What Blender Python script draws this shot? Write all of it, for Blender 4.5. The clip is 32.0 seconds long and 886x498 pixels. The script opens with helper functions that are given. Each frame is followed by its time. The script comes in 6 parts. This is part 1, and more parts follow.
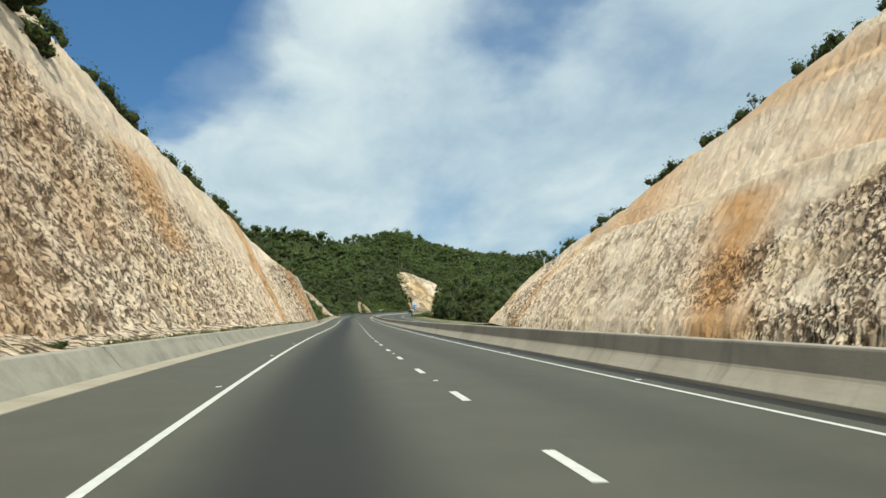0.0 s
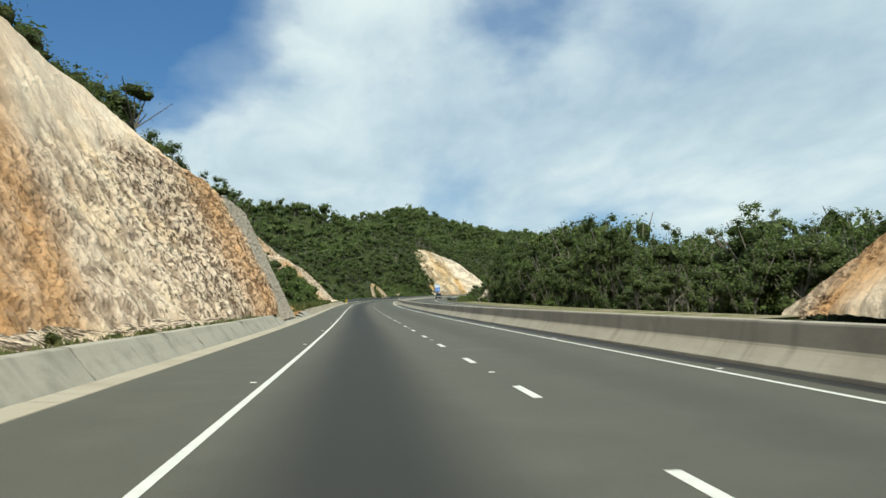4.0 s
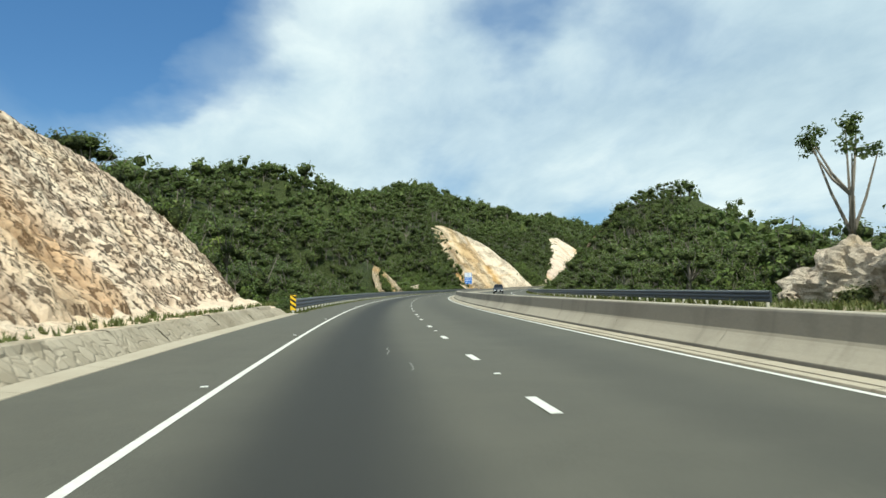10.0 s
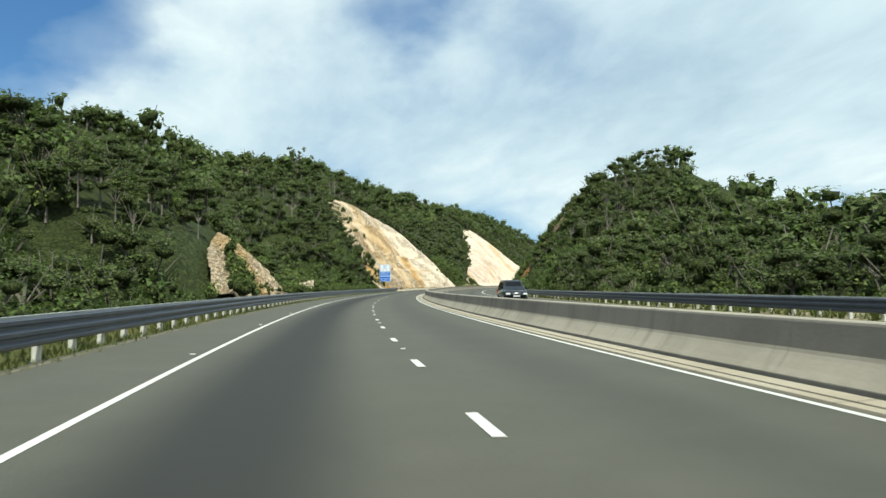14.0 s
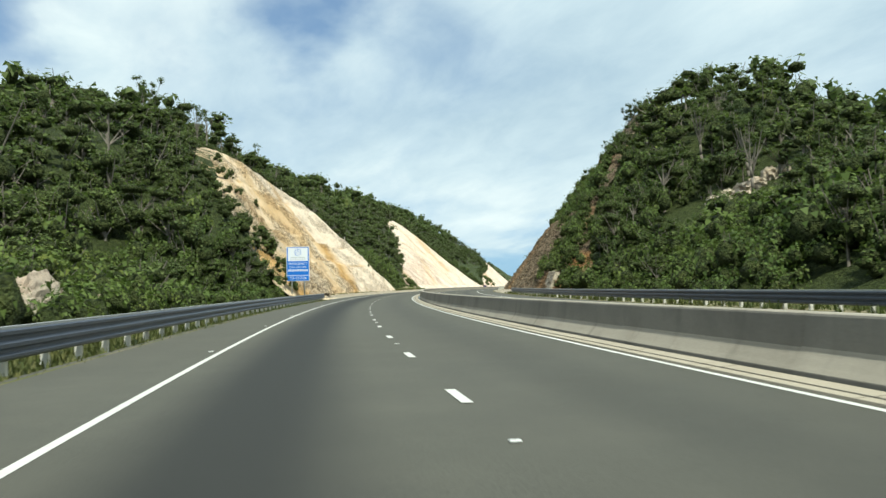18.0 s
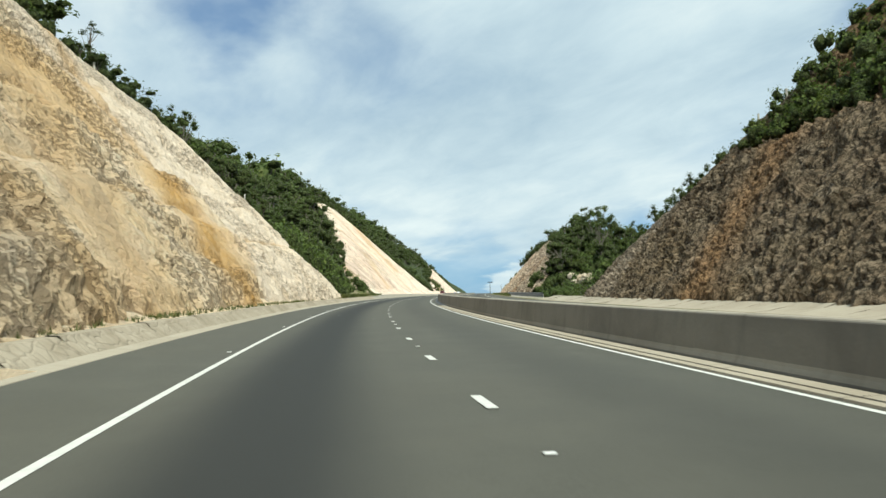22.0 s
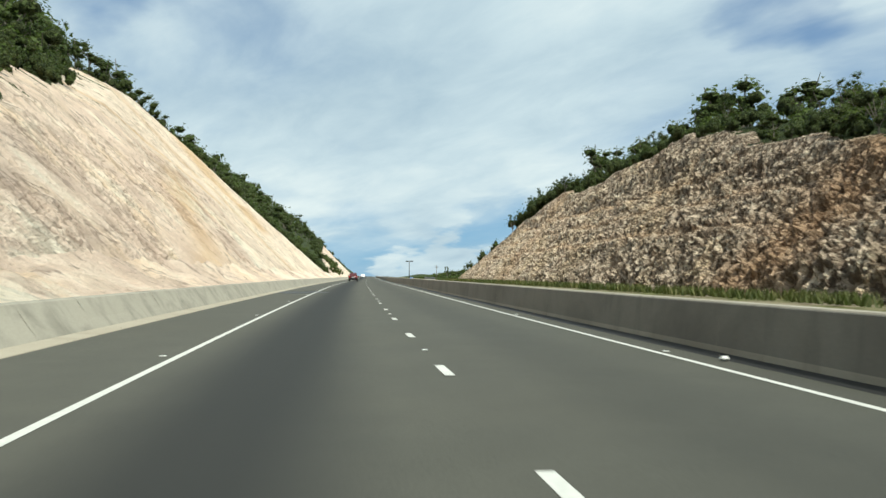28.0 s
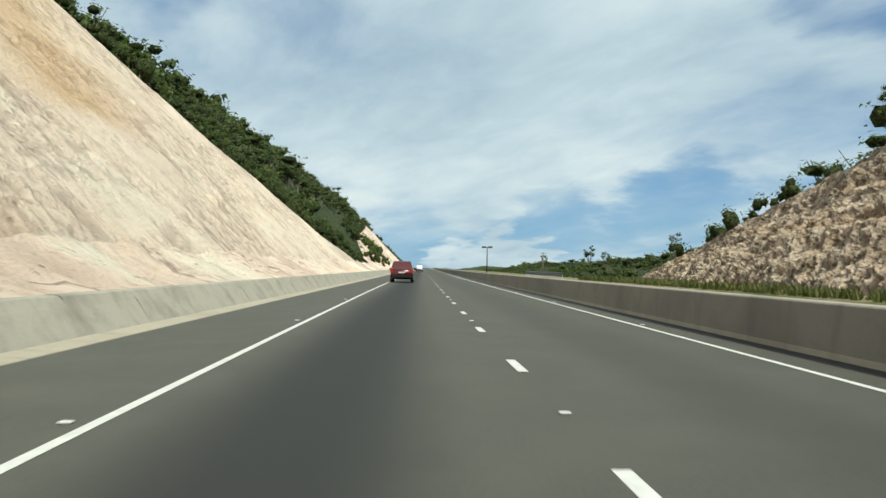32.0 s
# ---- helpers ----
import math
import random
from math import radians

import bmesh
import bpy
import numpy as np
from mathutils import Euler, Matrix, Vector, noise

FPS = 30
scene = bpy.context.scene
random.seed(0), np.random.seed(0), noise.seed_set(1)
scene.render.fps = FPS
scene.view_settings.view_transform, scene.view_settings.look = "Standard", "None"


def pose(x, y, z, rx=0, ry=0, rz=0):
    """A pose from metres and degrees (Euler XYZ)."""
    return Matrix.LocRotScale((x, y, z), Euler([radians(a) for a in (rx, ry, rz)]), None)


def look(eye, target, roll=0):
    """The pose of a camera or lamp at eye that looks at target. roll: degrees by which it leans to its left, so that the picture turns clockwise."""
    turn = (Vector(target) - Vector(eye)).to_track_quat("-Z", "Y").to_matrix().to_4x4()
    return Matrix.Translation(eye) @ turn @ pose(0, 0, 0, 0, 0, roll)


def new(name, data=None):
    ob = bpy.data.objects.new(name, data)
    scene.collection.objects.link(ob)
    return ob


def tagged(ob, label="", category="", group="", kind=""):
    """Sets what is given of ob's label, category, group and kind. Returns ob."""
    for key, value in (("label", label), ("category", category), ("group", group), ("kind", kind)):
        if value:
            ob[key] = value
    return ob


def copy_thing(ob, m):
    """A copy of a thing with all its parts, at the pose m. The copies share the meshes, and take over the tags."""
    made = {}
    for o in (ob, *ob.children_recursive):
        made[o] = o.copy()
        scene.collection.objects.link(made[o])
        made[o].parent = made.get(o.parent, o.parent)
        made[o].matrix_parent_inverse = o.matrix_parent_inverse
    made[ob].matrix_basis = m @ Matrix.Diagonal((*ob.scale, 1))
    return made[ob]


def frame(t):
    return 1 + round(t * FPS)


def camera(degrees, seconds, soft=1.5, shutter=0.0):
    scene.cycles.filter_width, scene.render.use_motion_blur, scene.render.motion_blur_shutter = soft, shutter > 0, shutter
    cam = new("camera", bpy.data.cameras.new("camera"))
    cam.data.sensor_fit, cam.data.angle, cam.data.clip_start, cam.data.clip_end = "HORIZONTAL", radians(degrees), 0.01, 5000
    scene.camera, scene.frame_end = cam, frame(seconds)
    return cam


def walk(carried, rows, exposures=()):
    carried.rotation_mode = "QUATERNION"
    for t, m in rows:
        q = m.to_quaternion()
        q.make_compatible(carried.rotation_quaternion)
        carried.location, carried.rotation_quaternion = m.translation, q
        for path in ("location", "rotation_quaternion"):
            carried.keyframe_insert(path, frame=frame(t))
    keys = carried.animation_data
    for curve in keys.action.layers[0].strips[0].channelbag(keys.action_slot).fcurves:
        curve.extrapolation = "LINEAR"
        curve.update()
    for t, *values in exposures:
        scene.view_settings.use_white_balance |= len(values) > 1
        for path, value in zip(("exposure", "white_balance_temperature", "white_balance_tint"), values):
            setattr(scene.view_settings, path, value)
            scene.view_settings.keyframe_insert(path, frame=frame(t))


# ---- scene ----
cam = camera(61.54, 32.0, shutter=0.12)
# seconds, eye in metres, yaw, pitch, roll in degrees
ROWS = [
    (0.0, 1.676, -0.046, 1.210, -10.512, 5.155, -0.232),
    (0.5, 2.002, 9.338, 1.207, -10.735, 5.155, -0.202),
    (1.0, 2.382, 18.801, 1.198, -9.756, 4.685, -0.098),
    (1.5, 2.802, 28.344, 1.186, -8.873, 3.469, -0.510),
    (2.0, 3.257, 38.011, 1.171, -9.609, 3.750, -1.016),
    (2.5, 3.748, 47.683, 1.154, -10.574, 4.303, -1.488),
    (3.0, 4.285, 57.269, 1.139, -10.867, 4.086, -1.784),
    (3.5, 4.883, 66.892, 1.126, -10.277, 4.047, -1.296),
    (5.5, 7.384, 105.902, 1.131, -9.569, 3.991, -1.075),
    (6.0, 7.958, 115.699, 1.154, -10.479, 4.128, -1.477),
    (6.5, 8.487, 125.480, 1.190, -11.311, 4.191, -1.219),
    (7.0, 9.043, 135.329, 1.241, -11.253, 3.872, -0.981),
    (7.5, 9.657, 145.165, 1.305, -10.354, 3.994, -0.379),
    (8.0, 10.277, 155.248, 1.384, -9.519, 3.732, -0.641),
    (8.5, 10.939, 165.804, 1.476, -9.172, 3.857, -0.841),
    (9.0, 11.658, 176.525, 1.579, -9.225, 4.112, -1.061),
    (9.5, 12.444, 186.740, 1.689, -9.896, 3.974, -1.019),
    (10.0, 13.265, 196.782, 1.803, -10.314, 3.649, -1.038),
    (10.5, 14.072, 206.851, 1.916, -10.814, 3.295, -0.938),
    (11.0, 14.975, 216.731, 2.029, -11.783, 3.266, -1.290),
    (11.5, 16.061, 226.693, 2.146, -12.947, 3.241, -1.709),
    (12.0, 17.305, 236.823, 2.263, -13.743, 3.141, -1.442),
    (12.5, 18.647, 246.973, 2.380, -15.453, 3.095, -1.269),
    (13.0, 20.120, 257.188, 2.494, -17.539, 3.651, -1.269),
    (13.5, 21.743, 267.444, 2.603, -18.765, 3.672, -0.819),
    (14.0, 23.478, 277.635, 2.710, -19.122, 3.526, -0.250),
    (14.5, 25.385, 287.849, 2.818, -19.412, 3.406, -0.304),
    (16.5, 34.620, 328.594, 3.256, -23.340, 3.119, -1.417),
    (17.0, 37.293, 338.775, 3.372, -24.501, 3.295, -0.988),
    (17.5, 40.177, 348.999, 3.492, -25.647, 3.575, -0.911),
    (18.0, 43.246, 359.164, 3.615, -26.757, 3.705, -1.355),
    (18.5, 46.383, 369.238, 3.743, -27.450, 3.788, -1.759),
    (19.0, 49.757, 379.339, 3.877, -27.499, 3.922, -1.350),
    (19.5, 53.473, 389.451, 4.018, -27.967, 3.491, -1.107),
    (20.0, 57.382, 399.568, 4.167, -29.044, 3.253, -1.206),
    (20.5, 61.278, 409.555, 4.325, -30.319, 3.155, -1.117),
    (21.0, 65.310, 419.580, 4.490, -31.001, 3.207, -0.941),
    (21.5, 69.588, 429.750, 4.656, -31.730, 3.653, -0.889),
    (22.0, 73.943, 439.537, 4.820, -32.705, 4.077, -0.721),
    (22.5, 78.414, 449.216, 4.988, -33.858, 3.718, -0.557),
    (23.0, 83.155, 459.022, 5.160, -35.211, 3.288, -0.280),
    (23.5, 88.182, 468.935, 5.334, -36.268, 2.913, -0.353),
    (24.0, 93.432, 478.932, 5.508, -37.396, 2.905, -0.594),
    (24.5, 98.829, 488.704, 5.680, -38.323, 2.893, -0.615),
    (25.0, 104.248, 498.197, 5.844, -39.385, 2.873, -0.672),
    (25.5, 109.855, 507.650, 6.002, -40.418, 3.194, -0.210),
    (27.5, 134.230, 545.169, 6.640, -42.390, 2.553, -0.486),
    (28.0, 140.575, 554.476, 6.797, -41.711, 2.711, 0.125),
    (28.5, 146.980, 563.787, 6.952, -41.080, 2.564, -0.657),
    (29.0, 153.461, 573.167, 7.107, -40.773, 2.424, -1.109),
    (29.5, 159.944, 582.559, 7.258, -40.982, 2.599, -0.989),
    (30.0, 166.436, 591.962, 7.406, -40.893, 2.712, -0.840),
    (30.5, 173.056, 601.436, 7.553, -39.444, 2.270, -0.053),
    (31.0, 179.772, 610.912, 7.695, -38.090, 2.152, 0.436),
    (31.5, 186.489, 620.240, 7.830, -37.588, 2.209, 0.702),
    (32.0, 193.172, 629.422, 7.958, -37.595, 2.038, 0.873),
]
walk(cam, [(t, pose(x, y, z, 90 + pitch, 0, yaw) @ pose(0, 0, 0, 0, 0, roll)) for t, x, y, z, yaw, pitch, roll in ROWS],
     exposures=((0.0, -0.2, 6200.0, -1.0), (4.0, -0.12, 6200.0, -1.0), (6.0, 0.10, 6170.0, -2.0), (8.0, 0.22, 6170.0, -2.0), (10.0, 0.02, 6170.0, -2.0), (12.0, 0.07, 6170.0, -2.0), (20.0, 0.05, 6170.0, -2.0), (23.0, -0.10, 6200.0, -1.0), (29.5, -0.12, 6200.0, -1.0), (32.0, -0.2, 6200.0, -1.0)))

# ---- alignment of the road: curvature per km at every 67 m, height at every 130 m ----
CURVE = [-0.890, -0.731, 0.283, -0.150, -1.258, -1.535, -1.473, -1.467, -1.556, -0.867, -0.130, -0.141, -0.013, 0.003, 0.001, 0.000, -0.000, -0.000, 0.000, 0.000, -0.000]
RISE = [-0.00, 0.00, 1.30, 2.74, 4.69, 6.46, 7.85, 9.40, 11.01, 12.64, 14.28]
THETA = -0.02751
STATION = np.arange(-40.0, 1300.1, 2.0)
_k = np.interp(STATION, -40.0 + 67.0 * np.arange(len(CURVE)), CURVE) * 1e-3
_th = np.concatenate([[0.0], np.cumsum(_k[1:] + _k[:-1])])
_th = _th - np.interp(0.0, STATION, _th) + THETA
_hx, _hy = -np.sin(_th), np.cos(_th)
_X = np.concatenate([[0.0], np.cumsum(_hx[1:] + _hx[:-1])])
_Y = np.concatenate([[0.0], np.cumsum(_hy[1:] + _hy[:-1])])
_X -= np.interp(0.0, STATION, _X)
_Y -= np.interp(0.0, STATION, _Y)


def heading(s):
    return np.interp(s, STATION, _th)


def level(s):
    """Height of the carriageway at station s."""
    s = np.asarray(s, float)
    u = np.clip(s / 130.0, 0, len(RISE) - 1.001)
    i = u.astype(int)
    q = u - i
    r = np.array([2 * RISE[0] - RISE[1]] + RISE + [2 * RISE[-1] - RISE[-2]])
    a, b, c, d = r[i], r[i + 1], r[i + 2], r[i + 3]
    return 0.5 * (2 * b + (c - a) * q + (2 * a - 5 * b + 4 * c - d) * q * q + (3 * b - a - 3 * c + d) * q ** 3)


def place(s, e, h):
    """World points from station, offset to the right of the left edge line, and height over the road."""
    s, e, h = np.broadcast_arrays(np.asarray(s, float), np.asarray(e, float), np.asarray(h, float))
    t = heading(s)
    over = np.where(s > 1300, s - 1300, np.where(s < -40, s + 40, 0.0))
    x = np.interp(s, STATION, _X) + e * np.cos(t) - over * np.sin(t)
    y = np.interp(s, STATION, _Y) + e * np.sin(t) + over * np.cos(t)
    return np.stack([x, y, level(s) + h], -1)


def stand(s, e, h=0.0, turn=0.0):
    """Pose of a thing that stands beside the road and faces along it."""
    p = place(s, e, h)
    return pose(float(p[0]), float(p[1]), float(p[2]), 0, 0, math.degrees(float(heading(s))) + turn)


random.seed(11)


# ---- noise ----
def _hash(i, j, k, seed):
    n = (i * 374761393 + j * 668265263 + k * 2147483647 + seed * 1274126177) & 0xFFFFFFFF
    n = ((n ^ (n >> 13)) * 1274126177) & 0xFFFFFFFF
    n = (n ^ (n >> 16)) & 0xFFFFFFFF
    return n / 4294967295.0


def vnoise(x, y, z, seed=0):
    """Smooth value noise, 0 to 1."""
    x, y, z = np.broadcast_arrays(np.asarray(x, float), np.asarray(y, float), np.asarray(z, float))
    i, j, k = np.floor(x).astype(np.int64), np.floor(y).astype(np.int64), np.floor(z).astype(np.int64)
    u, v, w = x - i, y - j, z - k
    u, v, w = u * u * (3 - 2 * u), v * v * (3 - 2 * v), w * w * (3 - 2 * w)
    out = 0.0
    for a in (0, 1):
        for b in (0, 1):
            for c in (0, 1):
                f = (u if a else 1 - u) * (v if b else 1 - v) * (w if c else 1 - w)
                out = out + f * _hash(i + a, j + b, k + c, seed)
    return out


def fbm(x, y, z, octaves=4, seed=0, gain=0.5):
    out, amp, tot = 0.0, 1.0, 0.0
    for o in range(octaves):
        f = 2.03 ** o
        out = out + amp * vnoise(x * f, y * f, z * f, seed + o)
        tot += amp
        amp *= gain
    return out / tot - 0.5


def sstep(a, b, x):
    t = np.clip((np.asarray(x, float) - a) / (b - a), 0, 1)
    return t * t * (3 - 2 * t)


# ---- world and sun ----
SUN_AZ, SUN_EL = 181.0, 57.0      # degrees clockwise from +y, and above the horizon
world = bpy.data.worlds.new("sky")
scene.world = world
world.use_nodes = True


class Net:
    """A node tree, written shortly."""

    def __init__(self, tree):
        self.t = tree
        tree.nodes.clear()

    def __call__(self, kind, ins=None):
        n = self.t.nodes.new(kind)
        for key, v in (ins or {}).items():
            if hasattr(v, "is_output"):
                self.t.links.new(v, n.inputs[key])
            else:
                n.inputs[key].default_value = v
        return n

    def math(self, op, a, b=0.0, clamp=False):
        n = self.t.nodes.new("ShaderNodeMath")
        n.operation, n.use_clamp = op, clamp
        for i, v in enumerate((a, b)):
            if hasattr(v, "is_output"):
                self.t.links.new(v, n.inputs[i])
            else:
                n.inputs[i].default_value = v
        return n.outputs[0]

    def vmath(self, op, a, b=(0, 0, 0)):
        n = self.t.nodes.new("ShaderNodeVectorMath")
        n.operation = op
        for i, v in enumerate((a, b)):
            if hasattr(v, "is_output"):
                self.t.links.new(v, n.inputs[i])
            else:
                n.inputs[i].default_value = v
        return n

    def mix(self, fac, a, b, blend="MIX"):
        n = self.t.nodes.new("ShaderNodeMix")
        n.data_type, n.blend_type = "RGBA", blend
        for i, v in ((0, fac), (6, a), (7, b)):
            if hasattr(v, "is_output"):
                self.t.links.new(v, n.inputs[i])
            else:
                n.inputs[i].default_value = v if i == 0 else (*v[:3], 1.0)
        return n.outputs[2]

    def noise(self, vec, scale, detail=4.0, rough=0.55, distortion=0.0):
        return self("ShaderNodeTexNoise", {"Vector": vec, "Scale": scale, "Detail": detail, "Roughness": rough, "Distortion": distortion}).outputs[0]

    def smooth(self, v, a, b, c, d):
        n = self("ShaderNodeMapRange", {"Value": v, "From Min": a, "From Max": b, "To Min": c, "To Max": d})
        n.interpolation_type = "SMOOTHSTEP"
        return n.outputs[0]

    def attribute(self, key):
        n = self("ShaderNodeAttribute")
        n.attribute_name = key
        return n.outputs["Fac"]

    def ramp(self, fac, *stops):
        n = self("ShaderNodeValToRGB", {"Fac": fac})
        els = n.color_ramp.elements
        while len(els) < len(stops):
            els.new(0.5)
        for el, (p, c) in zip(els, stops):
            el.position = p
            el.color = (c, c, c, 1) if isinstance(c, (int, float)) else (*c[:3], 1)
        return n.outputs[0]


def bearing(az, el):
    a, b = radians(az), radians(el)
    return (math.sin(a) * math.cos(b), math.cos(a) * math.cos(b), math.sin(b))


w = Net(world.node_tree)
ray_dir = w("ShaderNodeTexCoord").outputs["Generated"]
sky = w("ShaderNodeTexSky")
sky.sky_type, sky.sun_disc = "NISHITA", False
sky.sun_elevation, sky.sun_rotation = radians(SUN_EL), radians(SUN_AZ)
sky.altitude, sky.air_density, sky.dust_density, sky.ozone_density = 300.0, 1.0, 0.6, 1.6
sep = w("ShaderNodeSeparateXYZ", {0: ray_dir})
up = w.math("MAXIMUM", sep.outputs[2], 0.0)
den = w.math("ADD", up, 0.22)
flat = w("ShaderNodeCombineXYZ", {0: w.math("DIVIDE", sep.outputs[0], den), 1: w.math("DIVIDE", sep.outputs[1], den), 2: 0.0}).outputs[0]
streak = w("ShaderNodeMapping", {"Vector": flat, "Rotation": (0, 0, radians(-28)), "Scale": (1.0, 0.55, 1.0), "Location": (3.1, 1.7, 0.0)}).outputs[0]
big = w.noise(streak, 1.3, 6.0, 0.48, 0.6)
fine = w.noise(streak, 5.0, 6.0, 0.6, 0.3)
soft = w.noise(flat, 0.9, 3.0, 0.5, 0.2)
warp = w.vmath("SCALE", w("ShaderNodeTexNoise", {"Vector": flat, "Scale": 2.2, "Detail": 5.0}).outputs["Color"])
warp.inputs["Scale"].default_value = 0.22
bent = w.vmath("ADD", ray_dir, w.vmath("SUBTRACT", warp.outputs[0], (0.11, 0.11, 0.11)).outputs[0]).outputs[0]
bent = w.vmath("NORMALIZE", bent).outputs[0]
gap = 0.0
for az, el, rad, depth in ((-21, 18, 14, 0.75), (-9, 21, 10, 0.5), (-14, 27, 12, 0.5), (17, 25, 9, 0.42), (20, 32, 12, 0.3), (67, 19, 6, 0.28), (73, 13, 7, 0.28),
                                                  (46, 2.5, 6.5, 0.5), (55, 3, 6.5, 0.5), (35, 2.5, 6.5, 0.45), (63, 4, 5, 0.3), (24, 4, 7, 0.3), (43, 0.8, 3.4, -0.9), (38, 0.5, 2.6, -0.6)):
    c = bearing(az, el)
    dot = w.vmath("DOT_PRODUCT", bent, c).outputs["Value"]
    lobe = w.smooth(dot, math.cos(radians(rad)), math.cos(radians(rad * 0.25)), 0.0, depth)
    gap = w.math("ADD", gap, lobe)
cover = w.math("SUBTRACT", w.math("ADD", w.math("MULTIPLY", big, 1.55), w.math("MULTIPLY", fine, 0.2)), gap)
cover = w.ramp(w.math("SUBTRACT", cover, 0.12, True), (0.0, 0.0), (0.32, 0.25), (0.62, 0.85), (0.85, 1.0))
shade = w.ramp(w.math("ADD", w.math("MULTIPLY", soft, 0.8), w.math("MULTIPLY", fine, 0.35)), (0.38, (0.50, 0.61, 0.72)), (0.56, (0.70, 0.79, 0.86)), (0.72, (0.92, 0.96, 0.97)))
deep = w("ShaderNodeHueSaturation", {"Saturation": 1.25, "Color": sky.outputs[0]}).outputs[0]
deep = w.mix(w.smooth(sep.outputs[2], 0.0, 0.35, 0.8, 0.35), deep, w.mix(w.smooth(sep.outputs[2], 0.0, 0.3, 0.0, 1.0), (2.3, 4.8, 7.8), (1.25, 2.7, 6.1)))
blue = w("ShaderNodeBackground", {"Color": deep, "Strength": 0.10})
white = w("ShaderNodeBackground", {"Color": shade, "Strength": 1.0})
both = w("ShaderNodeMixShader", {0: cover, 1: blue.outputs[0], 2: white.outputs[0]})
w("ShaderNodeOutputWorld", {0: both.outputs[0]})

sun = new("sun", bpy.data.lights.new("sun", "SUN"))
sun.data.energy, sun.data.angle, sun.data.color = 5.0, radians(0.55), (1.0, 0.93, 0.82)
sun.matrix_world = look(Vector(bearing(SUN_AZ, SUN_EL)) * 100, (0, 0, 0))


# ---- materials ----
def material(name):
    m = bpy.data.materials.new(name)
    m.use_nodes = True
    return m, Net(m.node_tree)


def finish(n, colour, rough=0.8, bump=None, strength=0.3, dist=0.05, metal=0.0, spec=0.3, **more):
    ins = {"Base Color": colour if hasattr(colour, "is_output") else (*colour, 1), "Roughness": rough, "Metallic": metal, "Specular IOR Level": spec, **more}
    if bump is not None:
        ins["Normal"] = n("ShaderNodeBump", {"Height": bump, "Strength": strength, "Distance": dist}).outputs[0]
    b = n("ShaderNodeBsdfPrincipled", ins)
    n("ShaderNodeOutputMaterial", {0: b.outputs[0]})


def uv_of(n):
    u = n("ShaderNodeUVMap")
    u.uv_map = "metres"
    return u.outputs[0]


def pos_of(n):
    return n("ShaderNodeNewGeometry").outputs["Position"]


